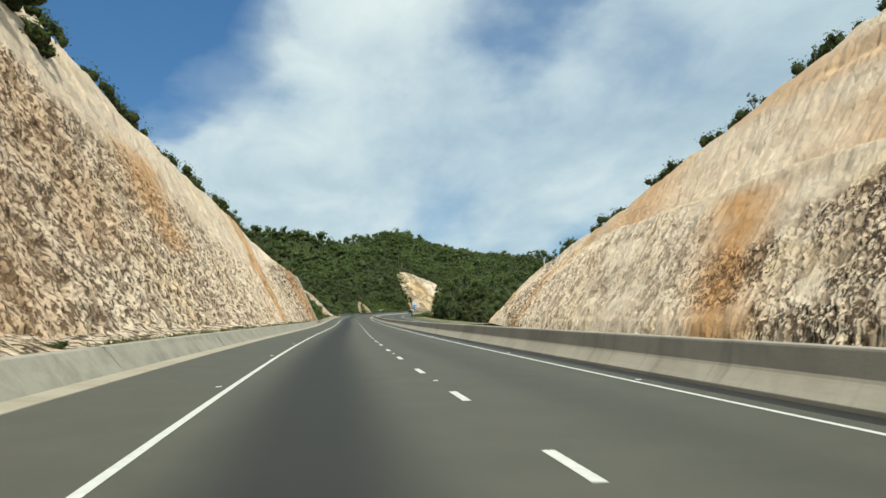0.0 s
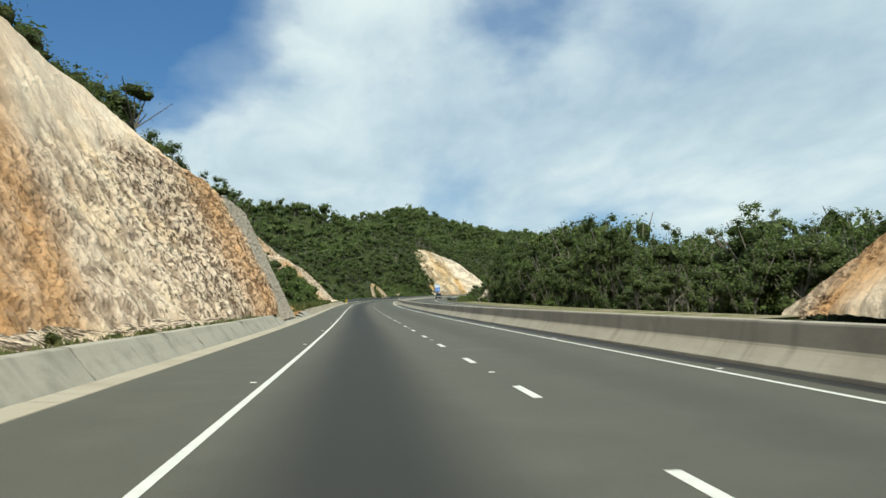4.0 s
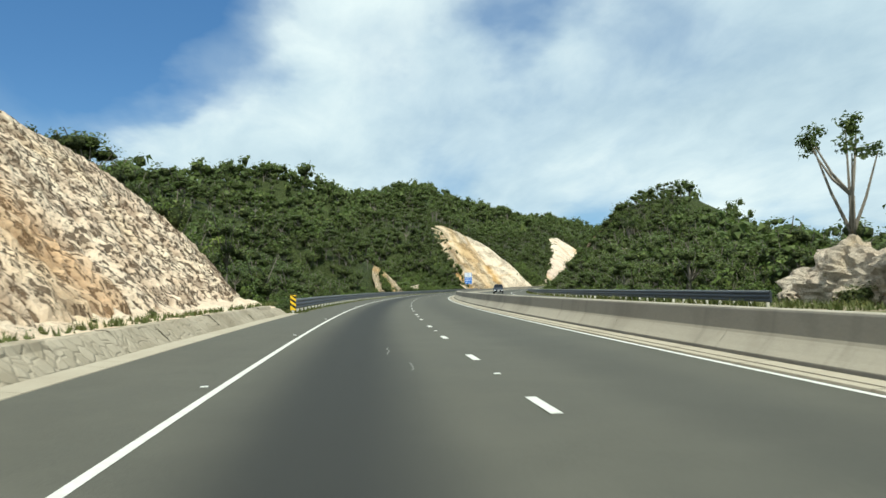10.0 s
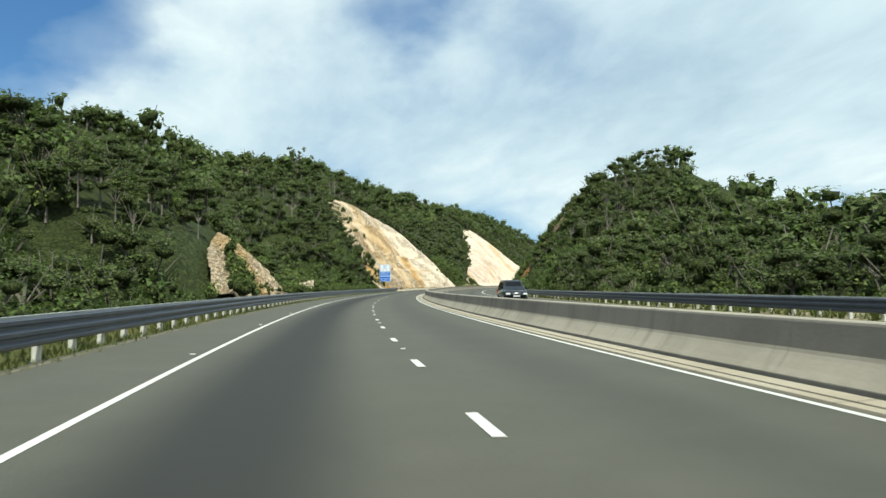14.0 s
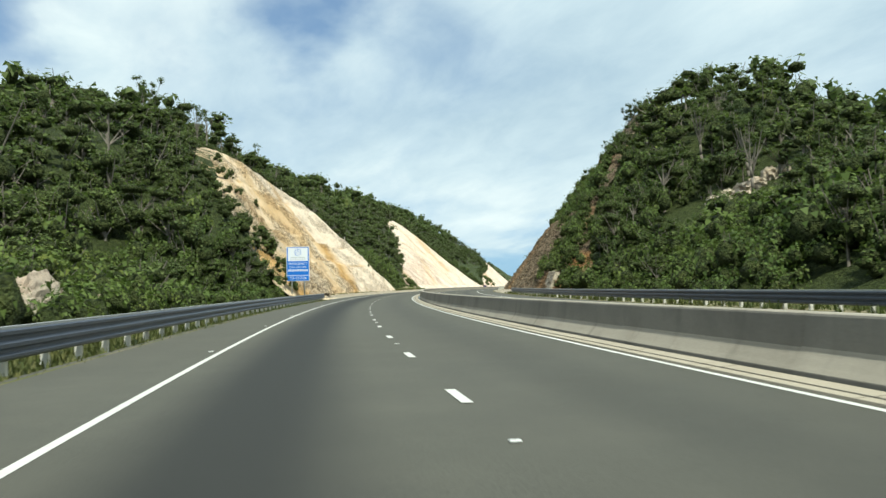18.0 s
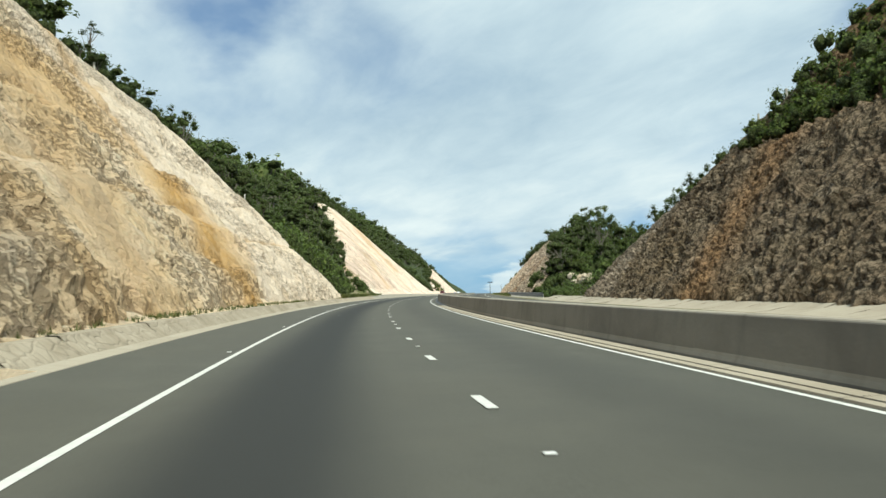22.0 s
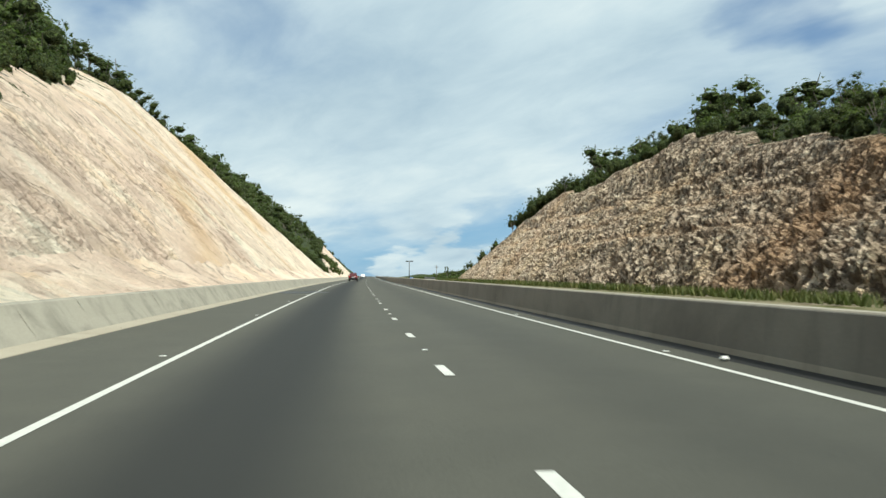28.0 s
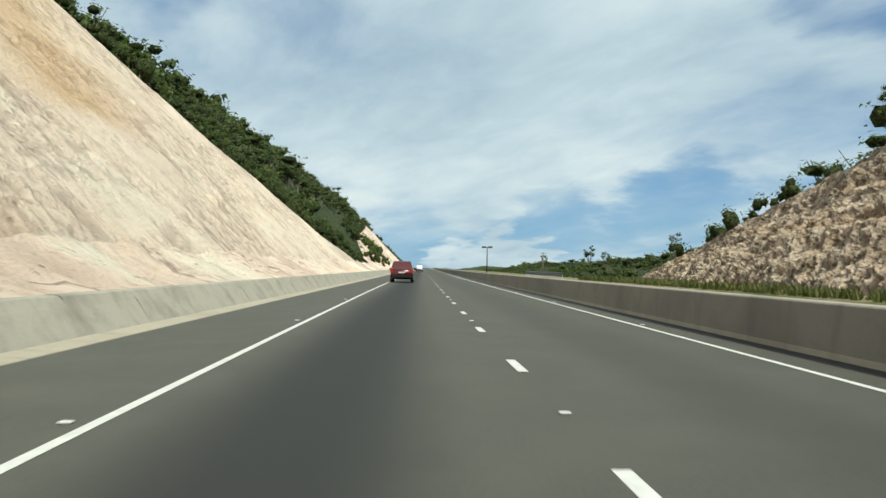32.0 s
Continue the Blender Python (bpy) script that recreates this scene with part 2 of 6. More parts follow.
def rock_material(name, light, mid, dark, stain, pit=0.5, pit_scale=1.0, shape=(1.0, 0.45, 1.0), strata=0.0, fine=1.0, tint=None, wash_amount=0.32, relief=0.45, hollows=0.5):
    m, n = material(name)
    p, uv = pos_of(n), uv_of(n)
    tall = n("ShaderNodeMapping", {"Vector": uv, "Scale": shape}).outputs[0]
    wash = n("ShaderNodeMapping", {"Vector": uv, "Scale": (1.0, 0.16, 1.0)}).outputs[0]
    layer = n("ShaderNodeMapping", {"Vector": uv, "Scale": (0.12, 1.0, 1.0)}).outputs[0]
    broad = n.noise(p, 0.10, 5.0, 0.6, 0.4)
    patch = n.noise(p, 0.5, 7.0, 0.66, 0.2)
    grain = n.noise(p, 2.6, 8.0, 0.74)
    speck = n.noise(p, 9.0, 4.0, 0.7)
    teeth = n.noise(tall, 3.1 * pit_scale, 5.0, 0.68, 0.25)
    run = n.noise(wash, 0.7, 5.0, 0.62)
    bed = n.noise(layer, 0.6, 6.0, 0.62, 0.2)
    c = n.mix(n.ramp(patch, (0.38, 0.0), (0.60, 1.0)), mid, light)
    c = n.mix(n.math("MULTIPLY", n.ramp(broad, (0.46, 0.0), (0.64, 1.0)), 0.22), c, dark)
    c = n.mix(n.math("MULTIPLY", n.ramp(run, (0.52, 0.0), (0.66, 1.0)), wash_amount), c, [v * 0.75 for v in mid])
    hue = n.noise(p, 0.16, 4.0, 0.6, 0.6)
    c = n.mix(n.ramp(hue, (0.52, 0.0), (0.66, 0.5)), c, [light[0] * 0.92, light[1] * 0.82, light[2] * 0.64])
    c = n.mix(n.ramp(hue, (0.34, 0.5), (0.47, 0.0)), c, [light[0] * 0.94, light[1] * 0.86, light[2] * 0.84])
    c = n.mix(n.math("MULTIPLY", n.ramp(bed, (0.52, 0.0), (0.66, 1.0)), min(wash_amount, 0.32)), c, [v * 0.72 for v in mid])
    c = n.mix(n.math("MULTIPLY", n.ramp(grain, (0.54, 0.0), (0.66, 1.0)), 0.45 * fine), c, [min(v * 1.16, 0.82) for v in light])
    if tint is not None:
        slant = n("ShaderNodeMapping", {"Vector": uv, "Scale": (1.0, 0.9, 1.0), "Rotation": (0, 0, 0.6)}).outputs[0]
        sweep_of = n.noise(slant, 0.085, 6.0, 0.62, 1.4)
        scar = n.noise(slant, 0.55, 7.0, 0.7, 0.8)
        c = n.mix(n.ramp(scar, (0.53, 0.0), (0.60, 0.6)), c, [v * 0.78 for v in mid])
        crack = n.math("ABSOLUTE", n.math("SUBTRACT", n.noise(slant, 0.16, 5.0, 0.6, 0.9), 0.5))
        crack = n.math("MULTIPLY", n.ramp(crack, (0.006, 1.0), (0.024, 0.0)), n.ramp(patch, (0.40, 0.0), (0.54, 0.9)))
        c = n.mix(n.ramp(sweep_of, (0.46, 0.0), (0.60, 0.75)), c, tint)
        c = n.mix(crack, c, [v * 0.62 for v in tint])
        c = n.mix(n.ramp(sweep_of, (0.36, 0.6), (0.46, 0.0)), c, [min(v * 1.08, 0.84) for v in light])
    if strata:
        thin = n.noise(layer, 2.3, 6.0, 0.7, 0.35)
        c = n.mix(n.math("MULTIPLY", n.ramp(thin, (0.42, 1.0), (0.52, 0.0)), strata), c, [v * 0.55 for v in dark])
        c = n.mix(n.math("MULTIPLY", n.ramp(thin, (0.54, 0.0), (0.62, 1.0)), strata * 0.7), c, [min(v * 1.15, 0.8) for v in light])
    pale = n.attribute("pale")
    c = n.mix(n.math("MULTIPLY", pale, n.ramp(patch, (0.3, 0.55), (0.6, 1.0))), c, (0.78, 0.665, 0.53))
    sn = n.math("MULTIPLY", n.attribute("stain"), n.ramp(n.math("ADD", n.math("MULTIPLY", grain, 0.5), n.math("MULTIPLY", patch, 0.5)), (0.36, 0.45), (0.54, 1.0)), True)
    c = n.mix(sn, c, stain)
    c = n.mix(n.math("MULTIPLY", n.attribute("grey"), n.ramp(patch, (0.35, 0.3), (0.6, 0.9))), c, (0.24, 0.205, 0.17))
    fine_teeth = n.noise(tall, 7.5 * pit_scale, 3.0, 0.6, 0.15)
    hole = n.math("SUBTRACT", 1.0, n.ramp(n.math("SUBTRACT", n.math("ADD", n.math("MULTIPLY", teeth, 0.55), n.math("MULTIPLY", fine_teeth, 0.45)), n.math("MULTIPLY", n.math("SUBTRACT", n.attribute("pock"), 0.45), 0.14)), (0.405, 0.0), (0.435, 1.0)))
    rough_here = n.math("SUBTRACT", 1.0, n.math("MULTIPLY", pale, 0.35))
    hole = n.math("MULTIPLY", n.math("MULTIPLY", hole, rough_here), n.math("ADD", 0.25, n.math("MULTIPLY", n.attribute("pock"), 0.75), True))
    # shade inside pits and hollows is painted into the colour here
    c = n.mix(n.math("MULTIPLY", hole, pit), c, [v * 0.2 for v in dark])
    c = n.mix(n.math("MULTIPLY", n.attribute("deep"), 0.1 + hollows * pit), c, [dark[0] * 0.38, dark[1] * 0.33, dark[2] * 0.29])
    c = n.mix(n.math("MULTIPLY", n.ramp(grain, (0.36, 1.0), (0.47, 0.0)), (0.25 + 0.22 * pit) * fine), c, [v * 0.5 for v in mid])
    c = n.mix(n.math("MULTIPLY", n.ramp(speck, (0.36, 1.0), (0.48, 0.0)), 0.25 * fine), c, [v * 0.5 for v in mid])
    c = n.mix(n.math("MULTIPLY", sn, 0.45), c, [v * 0.85 for v in stain])
    h = n.math("ADD", n.math("MULTIPLY", n.math("SUBTRACT", teeth, n.math("MULTIPLY", hole, 0.5)), 0.2 + 1.0 * pit), n.math("ADD", n.math("MULTIPLY", grain, 0.8), n.math("MULTIPLY", patch, 0.6)))
    finish(n, c, 0.92, h, 1.0, relief * (0.3 + 0.7 * fine), spec=0.1)
    return m


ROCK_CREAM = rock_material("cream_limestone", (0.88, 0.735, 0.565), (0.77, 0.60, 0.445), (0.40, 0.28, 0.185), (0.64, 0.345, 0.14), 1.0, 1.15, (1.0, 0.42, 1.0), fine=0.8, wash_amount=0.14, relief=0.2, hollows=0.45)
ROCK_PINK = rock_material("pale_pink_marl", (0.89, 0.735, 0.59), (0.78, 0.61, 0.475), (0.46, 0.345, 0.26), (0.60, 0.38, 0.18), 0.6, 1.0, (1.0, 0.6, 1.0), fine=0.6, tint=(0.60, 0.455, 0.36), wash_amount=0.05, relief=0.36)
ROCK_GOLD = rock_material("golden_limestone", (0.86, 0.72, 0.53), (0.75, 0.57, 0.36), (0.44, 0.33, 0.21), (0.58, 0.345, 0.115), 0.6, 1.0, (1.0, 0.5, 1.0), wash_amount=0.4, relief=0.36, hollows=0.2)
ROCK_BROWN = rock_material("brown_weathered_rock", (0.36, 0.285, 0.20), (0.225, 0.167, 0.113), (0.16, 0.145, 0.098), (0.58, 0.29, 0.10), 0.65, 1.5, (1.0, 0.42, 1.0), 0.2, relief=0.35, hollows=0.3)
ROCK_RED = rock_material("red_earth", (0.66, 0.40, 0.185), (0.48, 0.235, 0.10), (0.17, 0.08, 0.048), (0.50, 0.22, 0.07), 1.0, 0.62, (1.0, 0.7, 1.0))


def asphalt_material(name, lane_dark):
    m, n = material(name)
    uv, p = uv_of(n), pos_of(n)
    s = n("ShaderNodeSeparateXYZ", {0: uv})
    e = s.outputs[1]
    along = n("ShaderNodeMapping", {"Vector": uv, "Scale": (0.035, 1.0, 1.0)}).outputs[0]
    grain = n.noise(p, 55.0, 3.0, 0.7)
    mott = n.noise(p, 0.9, 6.0, 0.6)
    smear = n.noise(along, 1.1, 5.0, 0.6)
    c = n.mix(n.ramp(grain, (0.3, 0.0), (0.7, 1.0)), (0.0487, 0.0475, 0.0390), (0.0926, 0.0908, 0.0734))
    c = n.mix(n.math("MULTIPLY", n.ramp(mott, (0.4, 0.0), (0.7, 1.0)), 0.35), c, (0.1109, 0.1067, 0.0848))
    c = n.mix(n.math("MULTIPLY", n.ramp(smear, (0.4, 0.0), (0.65, 1.0)), 0.3), c, (0.0646, 0.0628, 0.0515))
    worn = n.noise(p, 0.13, 4.0, 0.6)
    c = n.mix(n.ramp(worn, (0.38, 0.0), (0.64, 0.30)), c, (0.0707, 0.0658, 0.0493))
    wide = n.math("ADD", e, n.math("MULTIPLY", n.math("SUBTRACT", smear, 0.5), 0.35))
    for mid, half, depth in lane_dark:
        d = n.math("ABSOLUTE", n.math("SUBTRACT", wide, mid))
        f = n.smooth(d, half * 0.15, half, depth, 0.0)
        c = n.mix(f, c, (0.022, 0.0225, 0.0205))
    h = n.math("ADD", grain, n.math("MULTIPLY", mott, 0.2))
    finish(n, c, 0.78, h, 0.25, 0.01, spec=0.3, **{"Diffuse Roughness": 1.0})
    return m


ASPHALT = asphalt_material("worn_asphalt", ((1.5, 1.5, 0.95), (5.45, 1.2, 0.25)))
ASPHALT_FAR = asphalt_material("worn_asphalt_opposite", ((11.2, 0.9, 0.35), (14.9, 0.9, 0.5)))


def concrete_material(name, light, dark, streaks=0.5, blotch_scale=0.35):
    m, n = material(name)
    p, uv = pos_of(n), uv_of(n)
    run = n.noise(n("ShaderNodeMapping", {"Vector": uv, "Scale": (1.0, 0.15, 1.0)}).outputs[0], 1.6, 5.0, 0.65)
    stain = n.noise(p, blotch_scale, 6.0, 0.65, 0.4)
    grain = n.noise(p, 22.0, 5.0, 0.65)
    c = n.mix(n.ramp(grain, (0.3, 0.0), (0.7, 1.0)), [v * 0.86 for v in light], light)
    c = n.mix(n.math("MULTIPLY", n.ramp(stain, (0.45, 0.0), (0.7, 1.0)), 0.6), c, dark)
    c = n.mix(n.math("MULTIPLY", n.ramp(run, (0.55, 0.0), (0.7, 1.0)), streaks), c, [v * 0.6 for v in dark])
    rnd = n("ShaderNodeObjectInfo").outputs["Random"]
    c = n.mix(n.math("MULTIPLY", rnd, 0.08), c, dark)
    finish(n, c, 0.85, grain, 0.25, 0.02, spec=0.25)
    return m


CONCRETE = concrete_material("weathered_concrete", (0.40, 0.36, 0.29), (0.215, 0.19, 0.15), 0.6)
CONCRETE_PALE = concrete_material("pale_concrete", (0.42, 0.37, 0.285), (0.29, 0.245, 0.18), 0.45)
GRIMY_SHADED = concrete_material("grimy_shaded_concrete", (0.265, 0.245, 0.208), (0.125, 0.112, 0.095), 0.35)
LINING = concrete_material("stained_concrete_lining", (0.40, 0.37, 0.30), (0.17, 0.16, 0.13), 0.3, 1.1)
STONE = concrete_material("grey_facing_stone", (0.43, 0.372, 0.295), (0.265, 0.228, 0.18), 0.25)


def rubble_material(name, gain, size):
    m, n = material(name)
    p = pos_of(n)
    edge = n("ShaderNodeTexVoronoi", {"Vector": p, "Scale": size})
    edge.feature = "DISTANCE_TO_EDGE"
    cell = n("ShaderNodeTexVoronoi", {"Vector": p, "Scale": size})
    tone = n("ShaderNodeSeparateColor", {0: cell.outputs["Color"]}).outputs[0]
    dirt, grain = n.noise(p, 0.5, 6.0, 0.65), n.noise(p, 14.0, 5.0, 0.65)
    c = n.mix(tone, [v * gain for v in (0.34, 0.295, 0.22)], [v * gain for v in (0.41, 0.355, 0.27)])
    c = n.mix(n.math("MULTIPLY", n.ramp(dirt, (0.45, 0.0), (0.65, 1.0)), 0.6), c, (0.22, 0.18, 0.12))
    c = n.mix(n.ramp(edge.outputs["Distance"], (0.01, 0.4), (0.05, 0.0)), c, (0.20, 0.17, 0.125))
    h = n.math("ADD", n.math("MULTIPLY", n.ramp(edge.outputs["Distance"], (0.0, 0.0), (0.12, 1.0)), 0.7), n.math("MULTIPLY", grain, 0.4))
    finish(n, c, 0.9, h, 0.6, 0.06, spec=0.15)
    return m


RUBBLE = rubble_material("mortared_rubble", 1.0, 3.2)
RUBBLE_PALE = rubble_material("pale_mortared_rubble", 1.45, 4.2)


def plain(name, colour, rough=0.5, metal=0.0, spec=0.4, vary=0.25, scale=6.0, **more):
    m, n = material(name)
    v = n.noise(pos_of(n), scale, 5.0, 0.6)
    c = n.mix(n.math("MULTIPLY", n.ramp(v, (0.35, 0.0), (0.7, 1.0)), vary), colour, [x * 0.55 for x in colour])
    finish(n, c, rough, v, 0.05, 0.01, metal, spec, **more)
    return m


PAINT = plain("worn_white_road_paint", (0.64, 0.63, 0.58), 0.7, vary=0.4, scale=9.0)
PAINT_STUD = plain("white_stud", (0.80, 0.80, 0.76), 0.35)
STEEL = plain("dull_galvanised_steel", (0.13, 0.145, 0.175), 0.42, 0.75, vary=0.3, scale=2.0)
STEEL_SKYLIT = plain("skylit_galvanised_edge", (0.50, 0.51, 0.50), 0.5, 0.3, vary=0.3, scale=2.0)
POST_WHITE = plain("whitewashed_concrete_post", (0.62, 0.60, 0.53), 0.8, vary=0.4, scale=4.0)
POLE = plain("grey_painted_steel", (0.45, 0.46, 0.46), 0.45, 0.4)
BLACK = plain("black_paint", (0.012, 0.012, 0.012), 0.5)
YELLOW = plain("yellow_reflective_paint", (0.80, 0.52, 0.02), 0.4)
SIGN_BLUE = plain("blue_sign_sheeting", (0.012, 0.16, 0.62), 0.35, vary=0.12)
SIGN_WHITE = plain("white_sign_sheeting", (0.80, 0.82, 0.84), 0.4, vary=0.08)
CAR_RED = plain("dark_red_car_paint", (0.085, 0.006, 0.008), 0.25, 0.2, 0.6, vary=0.1, **{"Coat Weight": 0.6})
CAR_DARK = plain("black_car_paint", (0.014, 0.015, 0.02), 0.25, 0.2, 0.6, vary=0.1, **{"Coat Weight": 0.6})
GLASS_DARK = plain("tinted_car_glass", (0.012, 0.014, 0.016), 0.06, 0.0, 0.8, vary=0.0)
RUBBER = plain("tyre_rubber", (0.018, 0.018, 0.018), 0.85)
TAIL_LIGHT = plain("red_lamp_lens", (0.45, 0.02, 0.015), 0.2)
PLATE_GREY = plain("plate_white", (0.6, 0.6, 0.58), 0.5)
STAIN_AND_STRIP = plain("oily_stain_and_foot_strip", (0.022, 0.022, 0.021), 0.5, vary=0.5, scale=3.0)


def leaf_material(name, a, b, c3):
    m, n = material(name)
    p = pos_of(n)
    r = n("ShaderNodeNewGeometry").outputs["Random Per Island"]
    crown = n.noise(p, 0.28, 3.0, 0.6)
    broad = n.noise(p, 0.06, 3.0, 0.6)
    col = n.mix(n.ramp(r, (0.15, 0.0), (0.85, 1.0)), a, b)
    col = n.mix(n.ramp(crown, (0.40, 0.0), (0.52, 0.75)), col, c3)
    col = n.mix(n.ramp(crown, (0.56, 0.0), (0.66, 0.7)), col, [c3[0] * 1.9, c3[1] * 1.55, c3[2] * 1.5])
    col = n.mix(n.ramp(broad, (0.48, 0.0), (0.62, 0.45)), col, [a[0] * 0.75, a[1] * 0.85, a[2] * 1.1])
    ins = {"Base Color": col, "Roughness": 0.65, "Specular IOR Level": 0.22}
    d = n("ShaderNodeBsdfPrincipled", ins)
    t = n("ShaderNodeBsdfTranslucent", {"Color": n.mix(0.5, col, (0.10, 0.16, 0.02))})
    s = n("ShaderNodeMixShader", {0: 0.33, 1: d.outputs[0], 2: t.outputs[0]})
    n("ShaderNodeOutputMaterial", {0: s.outputs[0]})
    return m


LEAF = leaf_material("hill_forest_leaves", (0.079, 0.109, 0.033), (0.152, 0.189, 0.061), (0.104, 0.143, 0.043))
LEAF_BRIGHT = leaf_material("roadside_leaves", (0.084, 0.129, 0.030), (0.177, 0.230, 0.060), (0.120, 0.166, 0.040))
LEAF_DARK = leaf_material("dark_leaves", (0.039, 0.060, 0.020), (0.113, 0.139, 0.047), (0.067, 0.092, 0.030))


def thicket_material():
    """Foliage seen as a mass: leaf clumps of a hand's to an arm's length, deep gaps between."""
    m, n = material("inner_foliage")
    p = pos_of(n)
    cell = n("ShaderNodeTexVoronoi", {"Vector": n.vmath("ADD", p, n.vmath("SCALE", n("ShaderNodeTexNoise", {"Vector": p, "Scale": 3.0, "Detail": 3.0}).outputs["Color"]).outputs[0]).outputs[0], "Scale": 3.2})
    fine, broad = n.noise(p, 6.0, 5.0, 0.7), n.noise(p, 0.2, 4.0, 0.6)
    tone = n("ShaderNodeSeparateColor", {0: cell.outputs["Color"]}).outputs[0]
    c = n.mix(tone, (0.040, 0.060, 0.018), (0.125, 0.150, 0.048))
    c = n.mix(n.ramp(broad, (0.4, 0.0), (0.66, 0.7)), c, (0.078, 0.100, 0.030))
    # gaps between clumps: their shade is put into the colour
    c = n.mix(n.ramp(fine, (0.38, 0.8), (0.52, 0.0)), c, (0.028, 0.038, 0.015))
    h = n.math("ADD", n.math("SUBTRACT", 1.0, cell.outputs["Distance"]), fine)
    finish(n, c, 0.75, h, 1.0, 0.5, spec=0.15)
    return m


LEAF_CORE = thicket_material()
GRASS = leaf_material("verge_grass", (0.075, 0.100, 0.025), (0.19, 0.18, 0.07), (0.12, 0.13, 0.045))
BARK = plain("pale_bark", (0.22, 0.195, 0.16), 0.9, vary=0.5, scale=3.0, spec=0.1)


def soil_material():
    m, n = material("shaded_forest_floor")
    p = pos_of(n)
    a, b, g = n.noise(p, 0.12, 6.0, 0.62), n.noise(p, 0.8, 6.0, 0.65), n.noise(p, 5.0, 4.0, 0.6)
    c = n.mix(n.ramp(a, (0.35, 0.0), (0.65, 1.0)), (0.055, 0.066, 0.024), (0.095, 0.100, 0.038))
    c = n.mix(n.math("MULTIPLY", n.ramp(b, (0.5, 0.0), (0.72, 1.0)), 0.5), c, (0.11, 0.085, 0.05))
    finish(n, c, 0.95, n.math("ADD", b, n.math("MULTIPLY", g, 0.3)), 0.8, 0.4, spec=0.05)
    return m


SOIL = soil_material()


def verge_material():
    """Trodden pale earth with thin grass growing through it."""
    m, n = material("verge_earth_and_grass")
    p = pos_of(n)
    a, b, g = n.noise(p, 0.35, 6.0, 0.65, 0.4), n.noise(p, 3.0, 6.0, 0.7), n.noise(p, 20.0, 4.0, 0.7)
    c = n.mix(n.ramp(b, (0.35, 0.0), (0.65, 1.0)), (0.20, 0.165, 0.11), (0.36, 0.305, 0.22))
    c = n.mix(n.ramp(n.math("ADD", n.math("MULTIPLY", a, 0.7), n.math("MULTIPLY", b, 0.3)), (0.44, 0.0), (0.56, 0.9)), c, (0.115, 0.13, 0.042))
    c = n.mix(n.ramp(g, (0.35, 0.5), (0.5, 0.0)), c, (0.08, 0.075, 0.03))
    finish(n, c, 0.95, n.math("ADD", b, n.math("MULTIPLY", g, 0.4)), 0.8, 0.08, spec=0.05)
    return m


VERGE = verge_material()


# ---- mesh helpers ----
def mesh_object(name, verts, faces, mats, parent=None, label="", uv=None, smooth=False, index=None, attrs=None):
    me = bpy.data.meshes.new(name)
    verts = np.asarray(verts, np.float32)
    faces = np.asarray(faces, np.int32)
    k = faces.shape[1]
    me.vertices.add(len(verts))
    me.vertices.foreach_set("co", verts.ravel())
    me.loops.add(faces.size)
    me.loops.foreach_set("vertex_index", faces.ravel())
    me.polygons.add(len(faces))
    me.polygons.foreach_set("loop_start", np.arange(0, faces.size, k, dtype=np.int32))
    for m in (mats if isinstance(mats, (list, tuple)) else [mats]):
        me.materials.append(m)
    if index is not None:
        me.polygons.foreach_set("material_index", np.asarray(index, np.int32))
    me.polygons.foreach_set("use_smooth", np.full(len(faces), smooth) if isinstance(smooth, bool) else smooth)
    if uv is not None:
        layer = me.uv_layers.new(name="metres")
        layer.data.foreach_set("uv", np.asarray(uv, np.float32)[faces.ravel()].ravel())
    for key, vals in (attrs or {}).items():
        me.attributes.new(key, "FLOAT", "POINT").data.foreach_set("value", np.asarray(vals, np.float32))
    me.update(calc_edges=True)
    me.validate()
    ob = new(name, me)
    if parent:
        ob.parent = parent
    if label:
        tagged(ob, label)
    return ob


def grid_faces(n, m, keep=None):
    i, j = np.meshgrid(np.arange(n - 1), np.arange(m - 1), indexing="ij")
    a = i * m + j
    f = np.stack([a, a + m, a + m + 1, a + 1], -1).reshape(-1, 4)
    return f if keep is None else f[keep.reshape(-1)]


def part(name, bm, mat, parent, label="", smooth=False):
    me = bpy.data.meshes.new(name)
    bm.to_mesh(me)
    bm.free()
    me.materials.append(mat)
    if smooth:
        me.polygons.foreach_set("use_smooth", np.full(len(me.polygons), True))
    ob = new(name, me)
    if parent:
        ob.parent = parent
    if label:
        tagged(ob, label)
    return ob


def piece(name, mesh, parent, m=None):
    """A further object on a mesh that others share."""
    ob = new(name, mesh)
    ob.parent = parent
    if m is not None:
        ob.matrix_basis = m
    return ob


def box(bm, x0, x1, y0, y1, z0, z1, bevel=0.0, m=None):
    r = bmesh.ops.create_cube(bm, size=1.0, matrix=Matrix.Translation(((x0 + x1) / 2, (y0 + y1) / 2, (z0 + z1) / 2)) @ Matrix.Diagonal((x1 - x0, y1 - y0, z1 - z0, 1)))
    vs = r["verts"]
    if bevel:
        es = {e for v in vs for e in v.link_edges}
        out = bmesh.ops.bevel(bm, geom=list(es), offset=bevel, segments=2, affect="EDGES")
        vs = list({v for v in out["verts"]} | {v for v in vs if v.is_valid})
    if m is not None:
        bmesh.ops.transform(bm, matrix=m, verts=[v for v in vs if v.is_valid])
    return bm


